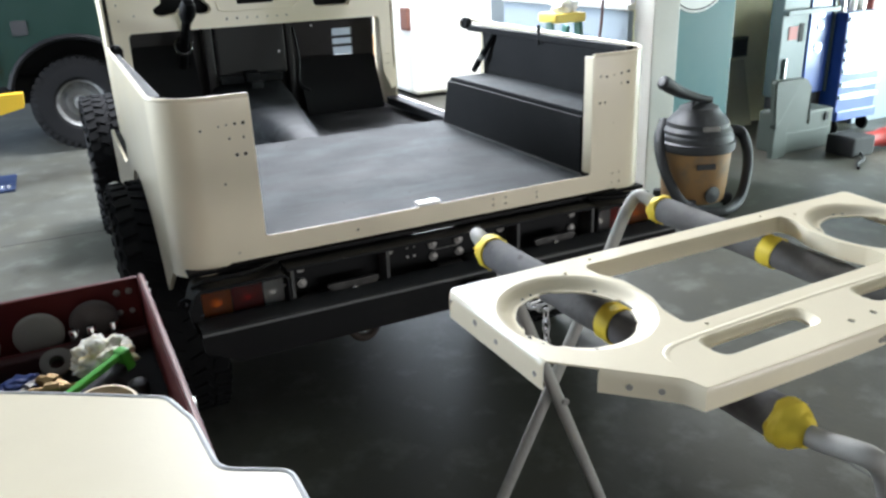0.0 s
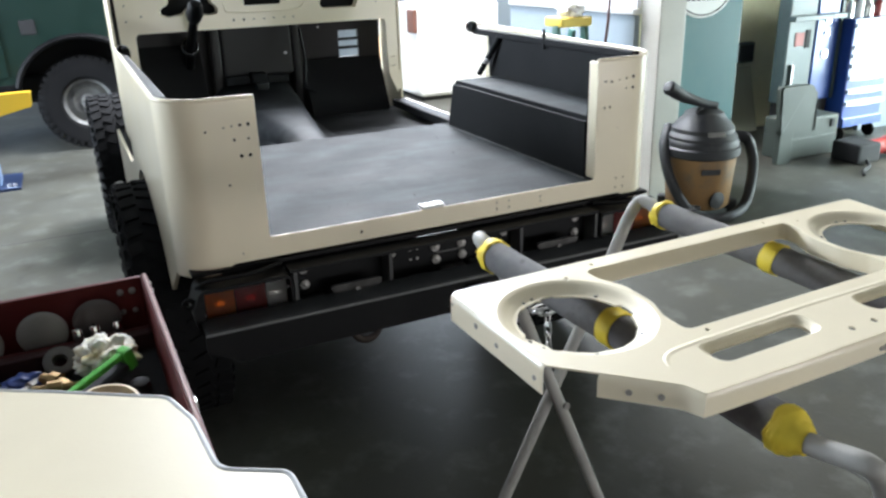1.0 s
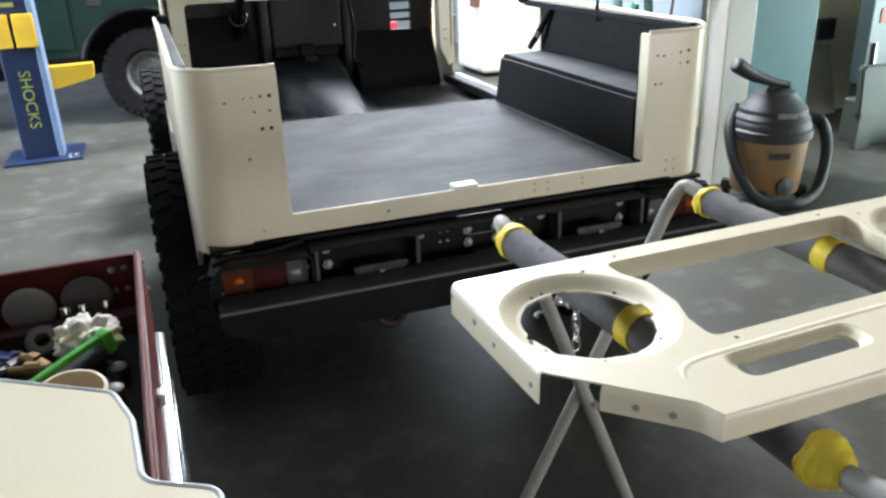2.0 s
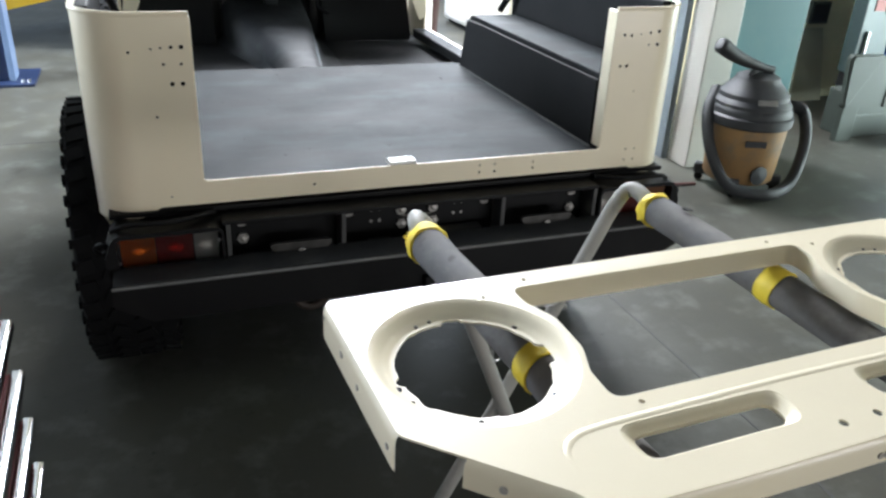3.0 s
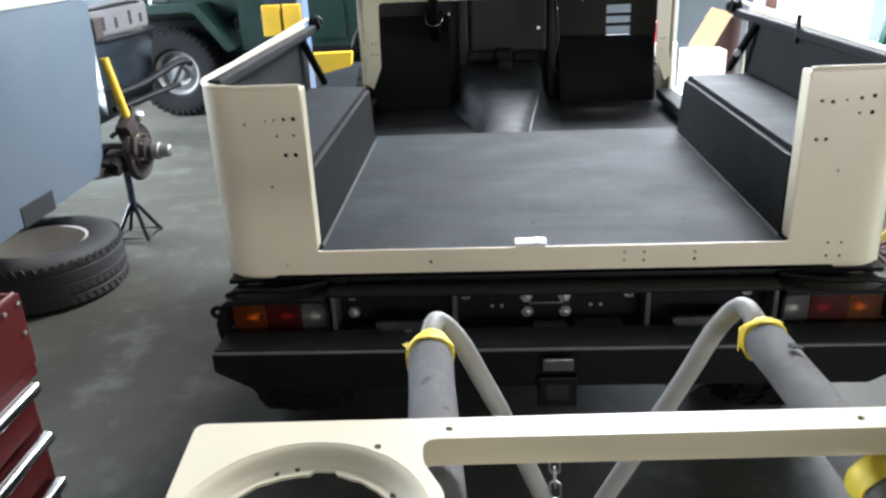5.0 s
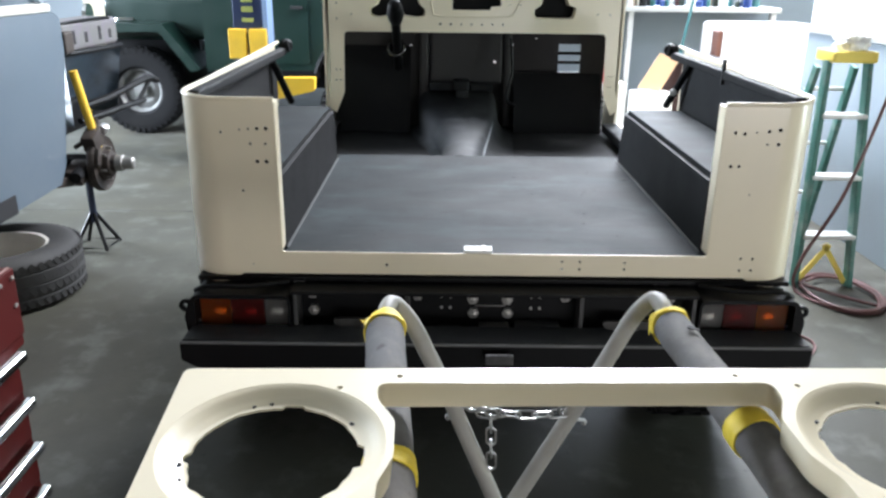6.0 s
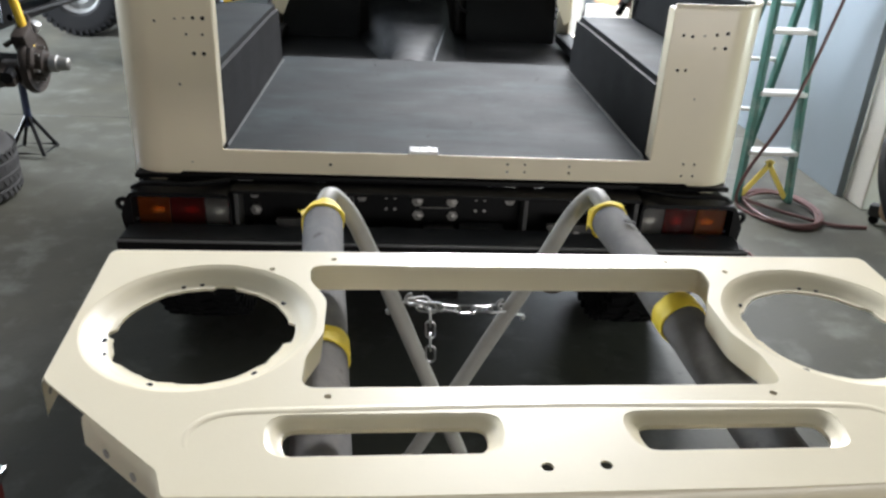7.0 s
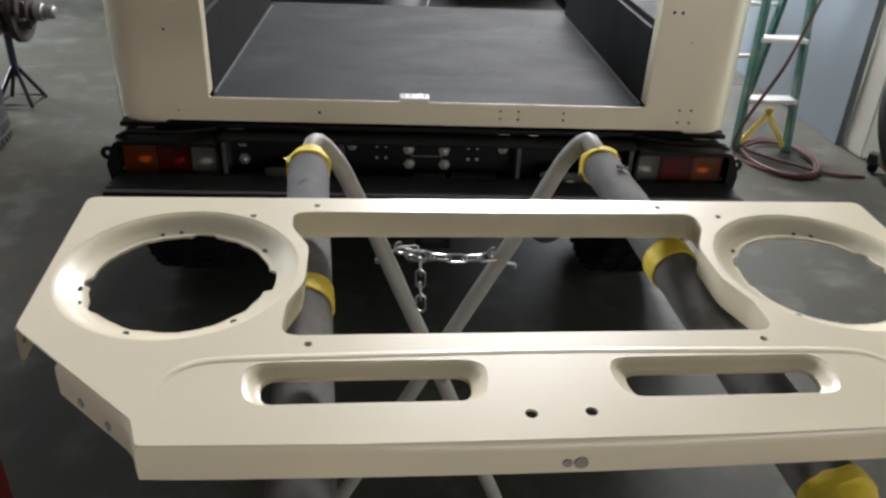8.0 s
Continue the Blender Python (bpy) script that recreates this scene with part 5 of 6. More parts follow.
bmesh.ops.transform(bm, matrix=Matrix.Translation((-0.962, CY1 - 0.16, TZ + 0.045)), verts=bm.verts)
part("cloth", bm, mat("stained_white_cloth", (0.72, 0.70, 0.62), 0.85, vary=0.1, dirt=(0.7, 0.5, 0.08), dirt_amount=0.8, dirt_scale=14), rag, smooth=True, sharp=180)
sander = thing("sanding_block", "bright green and grey hand sanding tool in the tray", "sanding tool")
m = pose(-0.975, CY1 - 0.235, TZ + 0.055, 0, -12, 33)
part("handle", new_box(-0.09, 0.045, -0.006, 0.006, -0.002, 0.008, 0.003, m=m), GREENTOOL, sander)
part("head", new_box(0.042, 0.060, -0.011, 0.013, -0.026, 0.010, 0.005, m=m), GREENTOOL, sander)
part("pad", new_box(-0.09, 0.042, -0.014, 0.014, -0.022, -0.009, 0.004, m=m), VACGREY, sander)
RAGBLUE = mat("blue_nitrile", (0.03, 0.06, 0.25), 0.5, vary=0.2)
rng = random.Random(11)
for k in range(16):
    x, y = rng.uniform(-1.30, -1.00), rng.uniform(-1.0, CY1 - 0.12)
    bit = thing("small_tool", "small metal hand tool lying in the tray", "hand tool", "small tools in the tray")
    bm = bmesh.new()
    a = rng.uniform(0, math.pi)
    ln, r = rng.uniform(0.04, 0.09), rng.uniform(0.006, 0.014)
    d = Vector((math.cos(a), math.sin(a), 0))
    c = Vector((x, y, TZ + r + 0.002))
    tube(bm, [c - d * ln, c - d * ln * 0.2, c - d * ln * 0.1, c + d * ln * 0.7, c + d * ln], r, 10, radii=[r * 0.6, r * 0.6, r, r, r * 0.7])
    part("body", bm, [DULL, VACGREY, RAGBLUE, RUST][k % 4], bit, smooth=True)
BRASS = mat("tarnished_brass", (0.30, 0.20, 0.09), 0.4, metal=0.8, vary=0.3, scale=30)
glove = thing("nitrile_glove", "crumpled dark blue nitrile glove among the tools", "glove")
bm = bmesh.new()
bmesh.ops.create_icosphere(bm, subdivisions=4, radius=1.0)
for v in bm.verts:
    d = v.co.normalized()
    k = 1 + 0.4 * noise.noise(d * 2.6 + Vector((7, 0, 0))) + 0.25 * noise.noise(d * 6)
    v.co = Vector((-1.088 + d.x * 0.034 * k, -0.690 + d.y * 0.022 * k, TZ + 0.016 + d.z * 0.014 * k))
part("glove", bm, RAGBLUE, glove, smooth=True, sharp=180)
for a, b, r, material in (((-1.10, -0.735), (-1.035, -0.660), 0.0075, DULL), ((-1.075, -0.735), (-1.005, -0.735), 0.010, BRASS), ((-1.15, -0.66), (-1.11, -0.72), 0.009, VACGREY), ((-1.06, -0.70), (-1.02, -0.735), 0.012, BRASS), ((-1.17, -0.70), (-1.13, -0.64), 0.008, DULL)):
    fit = thing("pipe_fitting", "tarnished metal fitting lying among the tools in the tray", "fitting", "fittings among the tools")
    p, q = Vector((*a, TZ + r + 0.012)), Vector((*b, TZ + r + 0.004))
    bm = bmesh.new()
    tube(bm, [p, p.lerp(q, 0.3), p.lerp(q, 0.31), p.lerp(q, 0.6), p.lerp(q, 0.61), q], r, 10, radii=[r * 0.75, r * 0.75, r * 1.3, r * 1.3, r * 0.9, r * 0.7])
    part("body", bm, material, fit, smooth=True, sharp=35)
for k in range(9):
    x, y = rng.uniform(-0.95, -0.92), -0.80 - 0.06 * k
    bit = thing("spray_cap", "small clear and dark fitting lying in the tray", "fitting", "fittings in the tray")
    bm = bmesh.new()
    lathe(bm, [(0, 0), (0.014, 0), (0.016, 0.004), (0.015, 0.03), (0.009, 0.034), (0, 0.034)], 14, pose(x, y, TZ, 0, 0, 0))
    part("cap", bm, [VACGREY, DULL, FOAM][k % 3], bit, smooth=True)

# yellower, darker copy of CREAM: the panel's weaker light is in its colour
PANELCREAM = mat("darkened_cream_paint", (0.66, 0.585, 0.42), 0.42, vary=0.04, bump=0.05, bump_scale=240, coat=0.15, dirt=(0.5, 0.43, 0.31), dirt_amount=0.2)
turn = Matrix.Translation((CX, CY1, 0)) @ Matrix.Rotation(radians(0.9), 4, "Z") @ Matrix.Translation((-CX, -CY1, 0))
chest.matrix_basis = turn
panel = thing("body_panel", "cream painted sheet body panel lying across the tool chest", "body panel")
pl = rounded([(-1.45, -0.768), (-1.019, -1.029), (-0.899, -1.108), (-0.880, -1.17), (-0.872, -1.276), (-0.809, -1.313), (-0.807, -1.40), (-0.807, -1.62), (-1.45, -1.62)], [0.02, 0, 0.032, 0.05, 0.034, 0.022, 0.02, 0.02, 0.02], 6)
bm = bmesh.new()
sheet(bm, [pl], 0.003, lambda c: Vector((c.x, c.y, 1.078 + c.z)))
part("sheet", bm, PANELCREAM, panel)
bm = bmesh.new()
tube(bm, [(p[0], p[1], 1.076) for p in pl], 0.0036, 8, closed=True)
part("folded_edge", bm, mat("grey_primer_edge", (0.42, 0.42, 0.42), 0.5), panel, "thin grey primer edge", smooth=True)
for x in (-1.30, -1.0):
    part("stiffener", new_box(x, x + 0.05, -1.48, -1.15, CZ + 0.001, 1.074, 0.004), PANELCREAM, panel)

# ---- green off-road wagon behind, on a two-post lift ----
green = thing("green_wagon", "dark green off-road wagon standing beneath a lift", "vehicle")
GY = 5.60
bm = bmesh.new()
rear_arch = [(-0.80 + 0.52 * math.cos(a), 0.50 + 0.47 * math.sin(a)) for a in [math.pi - k * math.pi / 12 for k in range(13)] if 0.50 + 0.47 * math.sin(a) > 0.6]
sheet(bm, [[(-2.35, 1.32), (-2.35, 0.60)] + rear_arch + [(-0.15, 0.62), (-0.15, 1.32)]], 0.03, lambda c: Vector((c.x, GY - c.z, c.y)))
part("body_side", bm, GREENCAR, green)
part("body_core", new_box(-2.35, -0.15, GY + 0.08, 7.15, 0.95, 1.30, 0.03), GREENCAR, green)
part("underbody", new_box(-3.2, -0.3, GY + 0.25, 7.0, 0.42, 0.66, 0.03), BLACK, green)
part("hood", new_box(-3.38, -2.36, GY + 0.30, 6.95, 0.86, 1.24, 0.06, segments=4), GREENCAR, green)
bm = bmesh.new()
sheet(bm, [rounded([(-3.50, 1.03), (-2.72, 1.03), (-2.40, 0.62), (-2.49, 0.60), (-2.76, 0.96), (-3.42, 0.95), (-3.50, 0.88)], 0.02)], 0.42, lambda c: Vector((c.x, GY - 0.04 - c.z, c.y)))
part("fender", bm, GREENCAR, green, "flat-topped green front fender")
bm = bmesh.new()
lathe(bm, [(0, 0.02), (0.07, 0.015), (0.09, 0.0), (0.09, -0.03), (0, -0.03)], 20, pose(-3.52, GY + 0.25, 1.10, 0, -90, 0))
part("head_lamp", bm, CHROME, green)
part("side_marker", new_box(-3.20, -3.02, GY + 0.10, GY + 0.18, 1.03, 1.075, 0.02), CHROME, green)
part("inner_fender", new_box(-3.40, -2.5, GY + 0.34, GY + 0.4, 0.55, 0.95), BLACK, green)
part("upper_side", new_box(-2.30, -0.2, GY + 0.06, 7.1, 1.33, 1.95, 0.04), GREENCAR, green)
for x0, x1 in ((-2.22, -1.62), (-1.5, -0.95), (-0.85, -0.3)):
    part("side_window", new_box(x0, x1, GY + 0.05, GY + 0.062, 1.40, 1.86, 0.004), GLASS, green)
bm = bmesh.new()
sheet(bm, [rounded([(-2.26, 1.30), (-2.26, 0.68), (-1.38, 0.68), (-1.38, 1.30)], 0.03)], 0.012, lambda c: Vector((c.x, GY - 0.012 - c.z, c.y)))
door = part("door", bm, GREENCAR, green)
part("door_handle", new_box(-1.53, -1.42, GY - 0.045, GY - 0.024, 1.17, 1.20, 0.006), DARK, door)
part("filler_flap", new_box(-1.22, -1.10, GY - 0.008, GY, 1.02, 1.14, 0.006), DARK, green)
part("wheelhouse", new_box(-1.36, -0.22, GY + 0.34, GY + 0.40, 0.45, 1.0), BLACK, green)
wheel_lip = [(-0.80 + 0.535 * math.cos(a), GY - 0.012, 0.50 + 0.485 * math.sin(a)) for a in [math.pi - k * math.pi / 16 for k in range(17)] if 0.50 + 0.485 * math.sin(a) > 0.58]
part("arch_flare", tube(bmesh.new(), wheel_lip, 0.026, 8), BLACK, green, "black wheel arch flare", smooth=True)
part("rocker", new_box(-2.3, -1.3, GY - 0.01, GY + 0.06, 0.55, 0.62, 0.01), BLACK, green)
WAGONRIM = mat("grey_steel_wheel_paint", (0.20, 0.20, 0.195), 0.45, metal=0.4, vary=0.3, scale=12, dirt=(0.04, 0.038, 0.034), dirt_amount=0.7, dirt_scale=14)
for x in (-3.02, -0.80):
    for y in (GY + 0.14, 7.0):
        w = mud_wheel("wheel", green, x, y, 0.41, 0.24, RUBBER, WAGONRIM, 40)
        w.rotation_euler = (0, 0, radians(90))

lift = thing("lift_post", "navy two-post lift column with yellow brackets and lettering", "vehicle lift")
LX, LY = -1.67, 4.55
part("column", new_box(LX - 0.13, LX + 0.11, LY, LY + 0.22, 0.02, 3.4, 0.01), LIFTBLUE, lift)
part("edge_channel", new_box(LX + 0.112, LX + 0.15, LY - 0.02, LY + 0.2, 0.02, 3.4, 0.006), mat("pale_blue_edge", (0.16, 0.23, 0.36), 0.4), lift)
part("base_plate", new_box(LX - 0.26, LX + 0.28, LY - 0.12, LY + 0.38, 0.0, 0.02, 0.003), LIFTBLUE, lift)
for s in (-1, 1):
    part("carriage_bracket", new_box(LX - 0.01 + s * 0.012, LX - 0.01 + s * 0.15, LY - 0.05, LY - 0.002, 0.84, 1.07, 0.006), LIFTYELLOW, lift, "yellow steel carriage bracket")
dots("anchor_bolt", [((LX + x, LY - 0.05, 0.02), (0, 0, 1), 0.016, 0.02, 6) for x in (0.2, 0.24)], STEEL, lift)
bm = bmesh.new()
sheet(bm, [rounded([(LX + 0.10, 0.47), (LX + 0.45, 0.55), (LX + 0.46, 0.66), (LX + 0.10, 0.655)], 0.012, 3)], 0.10, lambda c: Vector((c.x, LY + 0.23 - c.z, c.y)))
part("swing_arm", bm, LIFTYELLOW, lift, "yellow lift swing arm")


def letters(name, text, size, m, material, parent):
    cu = bpy.data.curves.new(name, "FONT")
    cu.body, cu.size, cu.extrude, cu.align_x, cu.align_y = text, size, 0.001, "CENTER", "CENTER"
    tmp = bpy.data.objects.new(name, cu)
    scene.collection.objects.link(tmp)
    me = bpy.data.meshes.new_from_object(tmp.evaluated_get(bpy.context.evaluated_depsgraph_get()))
    bpy.data.objects.remove(tmp)
    me.materials.append(material)
    ob = new(name, me)
    ob.matrix_basis = m
    ob.parent = parent
    return ob


LETTER = mat("yellow_green_lettering", (0.26, 0.29, 0.07), 0.5)
letters("lettering", "SHOCKS", 0.112, pose(LX - 0.005, LY - 0.002, 0.46, 90, 90, 0), LETTER, lift)
for k in range(12):
    if k != 4:
        part("lettering_bar", new_box(LX - 0.055, LX + 0.035, LY - 0.004, LY - 0.001, 1.12 + 0.075 * k, 1.15 + 0.075 * k + 0.012 * (k % 3)), LETTER, lift)

# ---- pale car on stands with its front wheel off ----
pale = thing("pale_car", "pale blue-grey car on jack stand, front fender and wheel removed", "vehicle")
PX = -2.09
bm = bmesh.new()
side = rounded([(0.0, 0.42), (2.06, 0.46), (2.14, 0.55), (2.30, 1.10), (2.30, 1.27), (2.24, 1.30), (0.0, 1.36)], [0, 0.03, 0.05, 0.03, 0.03, 0.03, 0], 4)
sheet(bm, [side], 0.05, lambda c: Vector((PX + c.z, c.x, c.y)))
part("door", bm, BLUECAR, pale, "pale blue-grey front door", smooth=True, sharp=40)
part("body_core", new_box(PX - 1.6, PX - 0.055, 0.0, 2.25, 0.45, 1.32, 0.03), BLUECAR, pale)
part("window_ledge", new_box(PX - 0.06, PX + 0.012, 0.0, 2.20, 1.305, 1.345, 0.012), POSTWHITE, pale)
bm = bmesh.new()
tube(bm, smooth_path([(PX - 0.04, 2.22, 1.30), (PX - 0.10, 2.05, 1.55), (PX - 0.2, 1.8, 1.8)], 4), 0.03, 8)
part("pillar", bm, BLUECAR, pale, smooth=True)
part("sill_scoop", new_box(PX - 0.01, PX + 0.004, 1.36, 1.62, 0.44, 0.53, 0.004), DARK, pale)
part("firewall", new_box(PX - 1.3, PX - 0.1, 2.26, 2.34, 0.5, 1.25, 0.01), BLACK, pale)
PRIMER = mat("primer_grey_panel", (0.10, 0.098, 0.096), 0.6, vary=0.2, dirt=(0.13, 0.09, 0.16), dirt_amount=0.5, dirt_scale=8)
tower = part("strut_tower", new_box(PX - 0.24, PX - 0.02, 2.34, 3.06, 1.085, 1.24, 0.03, segments=4), PRIMER, pale, "primer grey strut tower")
bm = bmesh.new()
tube(bm, smooth_path([(PX - 0.02, 2.32, 1.085), (PX - 0.006, 2.5, 1.082), (PX - 0.004, 2.8, 1.076), (PX - 0.02, 3.08, 1.07)], 4), 0.016, 8)
tube(bm, smooth_path([(PX - 0.03, 2.36, 1.236), (PX - 0.018, 2.6, 1.243), (PX - 0.02, 2.9, 1.24), (PX - 0.05, 3.05, 1.22)], 4), 0.008, 8)
part("flange_edge", bm, BLACK, tower, smooth=True)
for y, h in ((2.47, 0.07), (2.62, 0.055), (2.80, 0.075), (2.94, 0.05)):
    part("slot", new_box(PX - 0.0215, PX - 0.017, y - 0.016, y + 0.016, 1.125, 1.125 + h, 0.004), DARK, tower)
part("harness_box", new_box(PX - 0.06, PX + 0.012, 2.30, 2.40, 1.09, 1.20, 0.012), RUST, tower)
# concave inner fender
bm = bmesh.new()
grid = []
for i in range(15):
    u = i / 14
    row = []
    for j in range(9):
        v = j / 8
        row.append(bm.verts.new((PX - 0.02 - 0.27 * math.sin(math.pi * u) ** 0.7 * (0.25 + 0.75 * v), 2.33 + (0.74 - 0.16 * v) * u, 1.075 - 0.37 * v)))
    grid.append(row)
for i in range(14):
    for j in range(8):
        bm.faces.new((grid[i][j], grid[i + 1][j], grid[i + 1][j + 1], grid[i][j + 1]))
bmesh.ops.solidify(bm, geom=bm.faces[:], thickness=0.006)
part("inner_fender", bm, mat("dull_blue_black", (0.05, 0.068, 0.085), 0.45, vary=0.35, scale=5, dirt=(0.012, 0.012, 0.014), dirt_amount=0.8, dirt_scale=3), pale, "dirty blue-black inner fender", smooth=True, sharp=60)
part("chassis_leg", new_box(PX - 0.30, PX - 0.16, 2.3, 3.3, 0.62, 0.80, 0.02), BLACK, pale)
bm = bmesh.new()
tube(bm, smooth_path([(PX - 0.06, 2.55, 0.78), (PX + 0.0, 2.8, 0.80), (PX + 0.08, 3.15, 0.86), (PX + 0.1, 3.28, 0.83)], 4), 0.022, 8)
tube(bm, [(PX - 0.04, 2.45, 0.715), (PX + 0.07, 3.12, 0.73)], 0.018, 8)
tube(bm, [(PX + 0.05, 3.05, 0.72), (PX + 0.09, 3.22, 0.86)], 0.014, 8)
part("control_arm", bm, BLACK, pale)
bm = bmesh.new()
tube(bm, [(PX + 0.0, 2.36, 1.0), (PX + 0.06, 2.40, 0.58)], 0.022, 12)
part("shock_absorber", bm, LIFTYELLOW, pale, "yellow shock absorber")
bm = bmesh.new()
turn = pose(PX + 0.07, 2.42, 0.49, 0, 90, 0)
lathe(bm, [(0, -0.03), (0.15, -0.03), (0.157, -0.022), (0.157, 0.0), (0.15, 0.010), (0.138, 0.004), (0.10, 0.004), (0.092, 0.014), (0.075, 0.016), (0.07, 0.05), (0.05, 0.055), (0.046, 0.075)], 36, turn)
hub = part("brake_hub", bm, RUST, pale, "dark rusty brake drum", smooth=True, sharp=40)
bm = bmesh.new()
lathe(bm, [(0.046, 0.07), (0.046, 0.11), (0.036, 0.115), (0.034, 0.165), (0.026, 0.17), (0.024, 0.172), (0, 0.172)], 24, turn)
part("spindle", bm, DULL, hub, "dull steel wheel spindle", smooth=True, sharp=40)
dots("wheel_stud", [((PX + 0.085, 2.42 + 0.083 * math.cos(a), 0.49 + 0.083 * math.sin(a)), (1, 0, 0), 0.008, 0.03, 8) for a in [k * math.pi / 3 + 0.3 for k in range(6)]], DULL, hub)
bm = bmesh.new()
box(bm, -0.035, 0.04, -0.06, 0.06, -0.05, 0.05, 0.014, pose(PX + 0.045, 2.37, 0.63, 25, 0, 0))
box(bm, -0.02, 0.05, -0.02, 0.03, -0.06, 0.03, 0.01, pose(PX + 0.05, 2.32, 0.56, -20, 0, 0))
part("brake_caliper", bm, RUST, pale, "greasy brake caliper", smooth=True, sharp=50)
bm = bmesh.new()
lathe(bm, [(0, 0.03), (0.022, 0.026), (0.026, 0.0), (0.02, -0.03), (0, -0.034)], 14, pose(PX + 0.06, 2.50, 0.665, 20, 30, 0))
part("ball_joint", bm, STEEL, pale, "bright steel ball joint", smooth=True)
bm = bmesh.new()
for p in ([(PX - 0.02, 2.30, 0.60), (PX + 0.05, 2.40, 0.66), (PX + 0.02, 2.52, 0.70), (PX - 0.06, 2.60, 0.72)], [(PX + 0.03, 2.30, 0.42), (PX + 0.0, 2.42, 0.36), (PX - 0.05, 2.55, 0.40)]):
    tube(bm, smooth_path(p, 5), 0.013, 8)
box(bm, -0.05, 0.05, -0.09, 0.07, -0.045, 0.04, 0.015, pose(PX - 0.02, 2.30, 0.47, 15, 0, 0))
box(bm, -0.04, 0.03, -0.10, 0.06, -0.02, 0.03, 0.008, pose(PX - 0.04, 2.16, 0.44, -12, 0, 0))
part("steering_knuckle", bm, RUST, pale, "rusty steering knuckle and arms", smooth=True, sharp=45)
bm = bmesh.new()
tube(bm, [(PX + 0.02, 2.42, 0.49), (PX - 1.2, 2.42, 0.49)], 0.05, 10)
tube(bm, [(PX + 0.03, 2.15, 0.47), (PX - 0.1, 2.7, 0.5)], 0.03, 8)
part("axle", bm, BLACK, pale)
jack = thing("jack_stand", "dark steel jack stand under the pale car's axle", "jack stand")
bm = bmesh.new()
tube(bm, [(PX - 0.02, 2.40, 0.15), (PX - 0.02, 2.40, 0.415)], 0.02, 8)
part("post", bm, LIFTBLUE, jack)
for a in range(4):
    t = radians(45 + 90 * a)
    bm = bmesh.new()
    tube(bm, [(PX - 0.02, 2.40, 0.22), (PX - 0.02 + 0.13 * math.cos(t), 2.40 + 0.13 * math.sin(t), 0.008)], 0.011, 6)
    part("leg", bm, BLACK, jack)
bm = bmesh.new()
tube(bm, [(PX - 0.02 + 0.13 * math.cos(radians(45 + 90 * a)), 2.40 + 0.13 * math.sin(radians(45 + 90 * a)), 0.02) for a in range(4)], 0.007, 6, closed=True)
part("brace", bm, BLACK, jack)
# far wheels so that the car rests
for x, y in ((PX - 0.14, 0.25), (PX - 1.5, 0.25), (PX - 1.5, 2.42)):
    mud_wheel("wheel", pale, x, y, 0.33, 0.22, RUBBER, STEEL, 24)

spare = thing("loose_wheel", "worn road tyre on pale steel rim lying flat on the floor", "wheel")
at = Matrix.Translation((-2.29, 1.74, 0.0))
bm = bmesh.new()
lathe(bm, [(0.215, 0.03), (0.24, 0.006), (0.31, 0.0), (0.35, 0.012), (0.368, 0.04), (0.372, 0.06), (0.366, 0.066), (0.372, 0.072), (0.373, 0.122), (0.367, 0.127), (0.373, 0.132), (0.373, 0.182), (0.366, 0.188), (0.372, 0.194), (0.368, 0.215), (0.35, 0.243), (0.31, 0.255), (0.24, 0.249), (0.215, 0.225)], 64, at, closed=True)
part("tyre", bm, OLDRUBBER, spare, smooth=True, sharp=45)
bm = bmesh.new()
lathe(bm, [(0.225, 0.235), (0.21, 0.232), (0.19, 0.19), (0.185, 0.10), (0.15, 0.085), (0.10, 0.11), (0.06, 0.10), (0.055, 0.13), (0, 0.13)], 40, at)
part("rim", bm, mat("pale_rim_paint", (0.55, 0.52, 0.47), 0.5, vary=0.1, dirt=(0.3, 0.27, 0.24), dirt_amount=0.5), spare, "pale painted steel rim", smooth=True)
bm = bmesh.new()
for k in range(56):
    a = 2 * math.pi * k / 56
    for z in (0.04, 0.097, 0.157, 0.215):
        box(bm, -0.004, 0.0015, -0.012, 0.012, -0.018, 0.018, 0, at @ Matrix.Rotation(a + z * 3, 4, "Z") @ Matrix.Translation((0.372, 0, z)) @ Matrix.Rotation(0.5, 4, "X"))
part("tread", bm, OLDRUBBER, spare)["kind"] = "stuff"

# ---- shop vacuum by the post ----
vac = thing("shop_vacuum", "dusty shop vacuum with tan drum and charcoal lid by white post", "vacuum cleaner")
VX, VY = 2.445, 1.52
at = Matrix.Translation((VX, VY, 0)) @ Matrix.Diagonal((1.02, 1.02, 0.945, 1))
bm = bmesh.new()
lathe(bm, [(0, 0.07), (0.175, 0.07), (0.185, 0.085), (0.205, 0.40), (0.0, 0.40)], 40, at)
part("drum", bm, VACTAN, vac, smooth=True, sharp=50)
bm = bmesh.new()
lathe(bm, [(0, 0.40), (0.215, 0.40), (0.222, 0.41), (0.222, 0.455), (0.21, 0.465), (0.21, 0.485), (0.205, 0.50), (0.20, 0.505), (0.20, 0.525), (0.185, 0.545), (0.18, 0.55), (0.178, 0.575), (0.15, 0.61), (0.12, 0.64), (0.11, 0.665), (0.07, 0.685), (0, 0.69)], 40, at)
part("lid", bm, VACGREY, vac, smooth=True, sharp=30)
bm = bmesh.new()
tube(bm, smooth_path([(VX - 0.10, VY - 0.02, 0.585), (VX - 0.05, VY - 0.02, 0.66), (VX + 0.05, VY - 0.02, 0.66), (VX + 0.10, VY - 0.02, 0.585)], 4), 0.016, 8)
part("carry_handle", bm, VACGREY, vac, smooth=True)
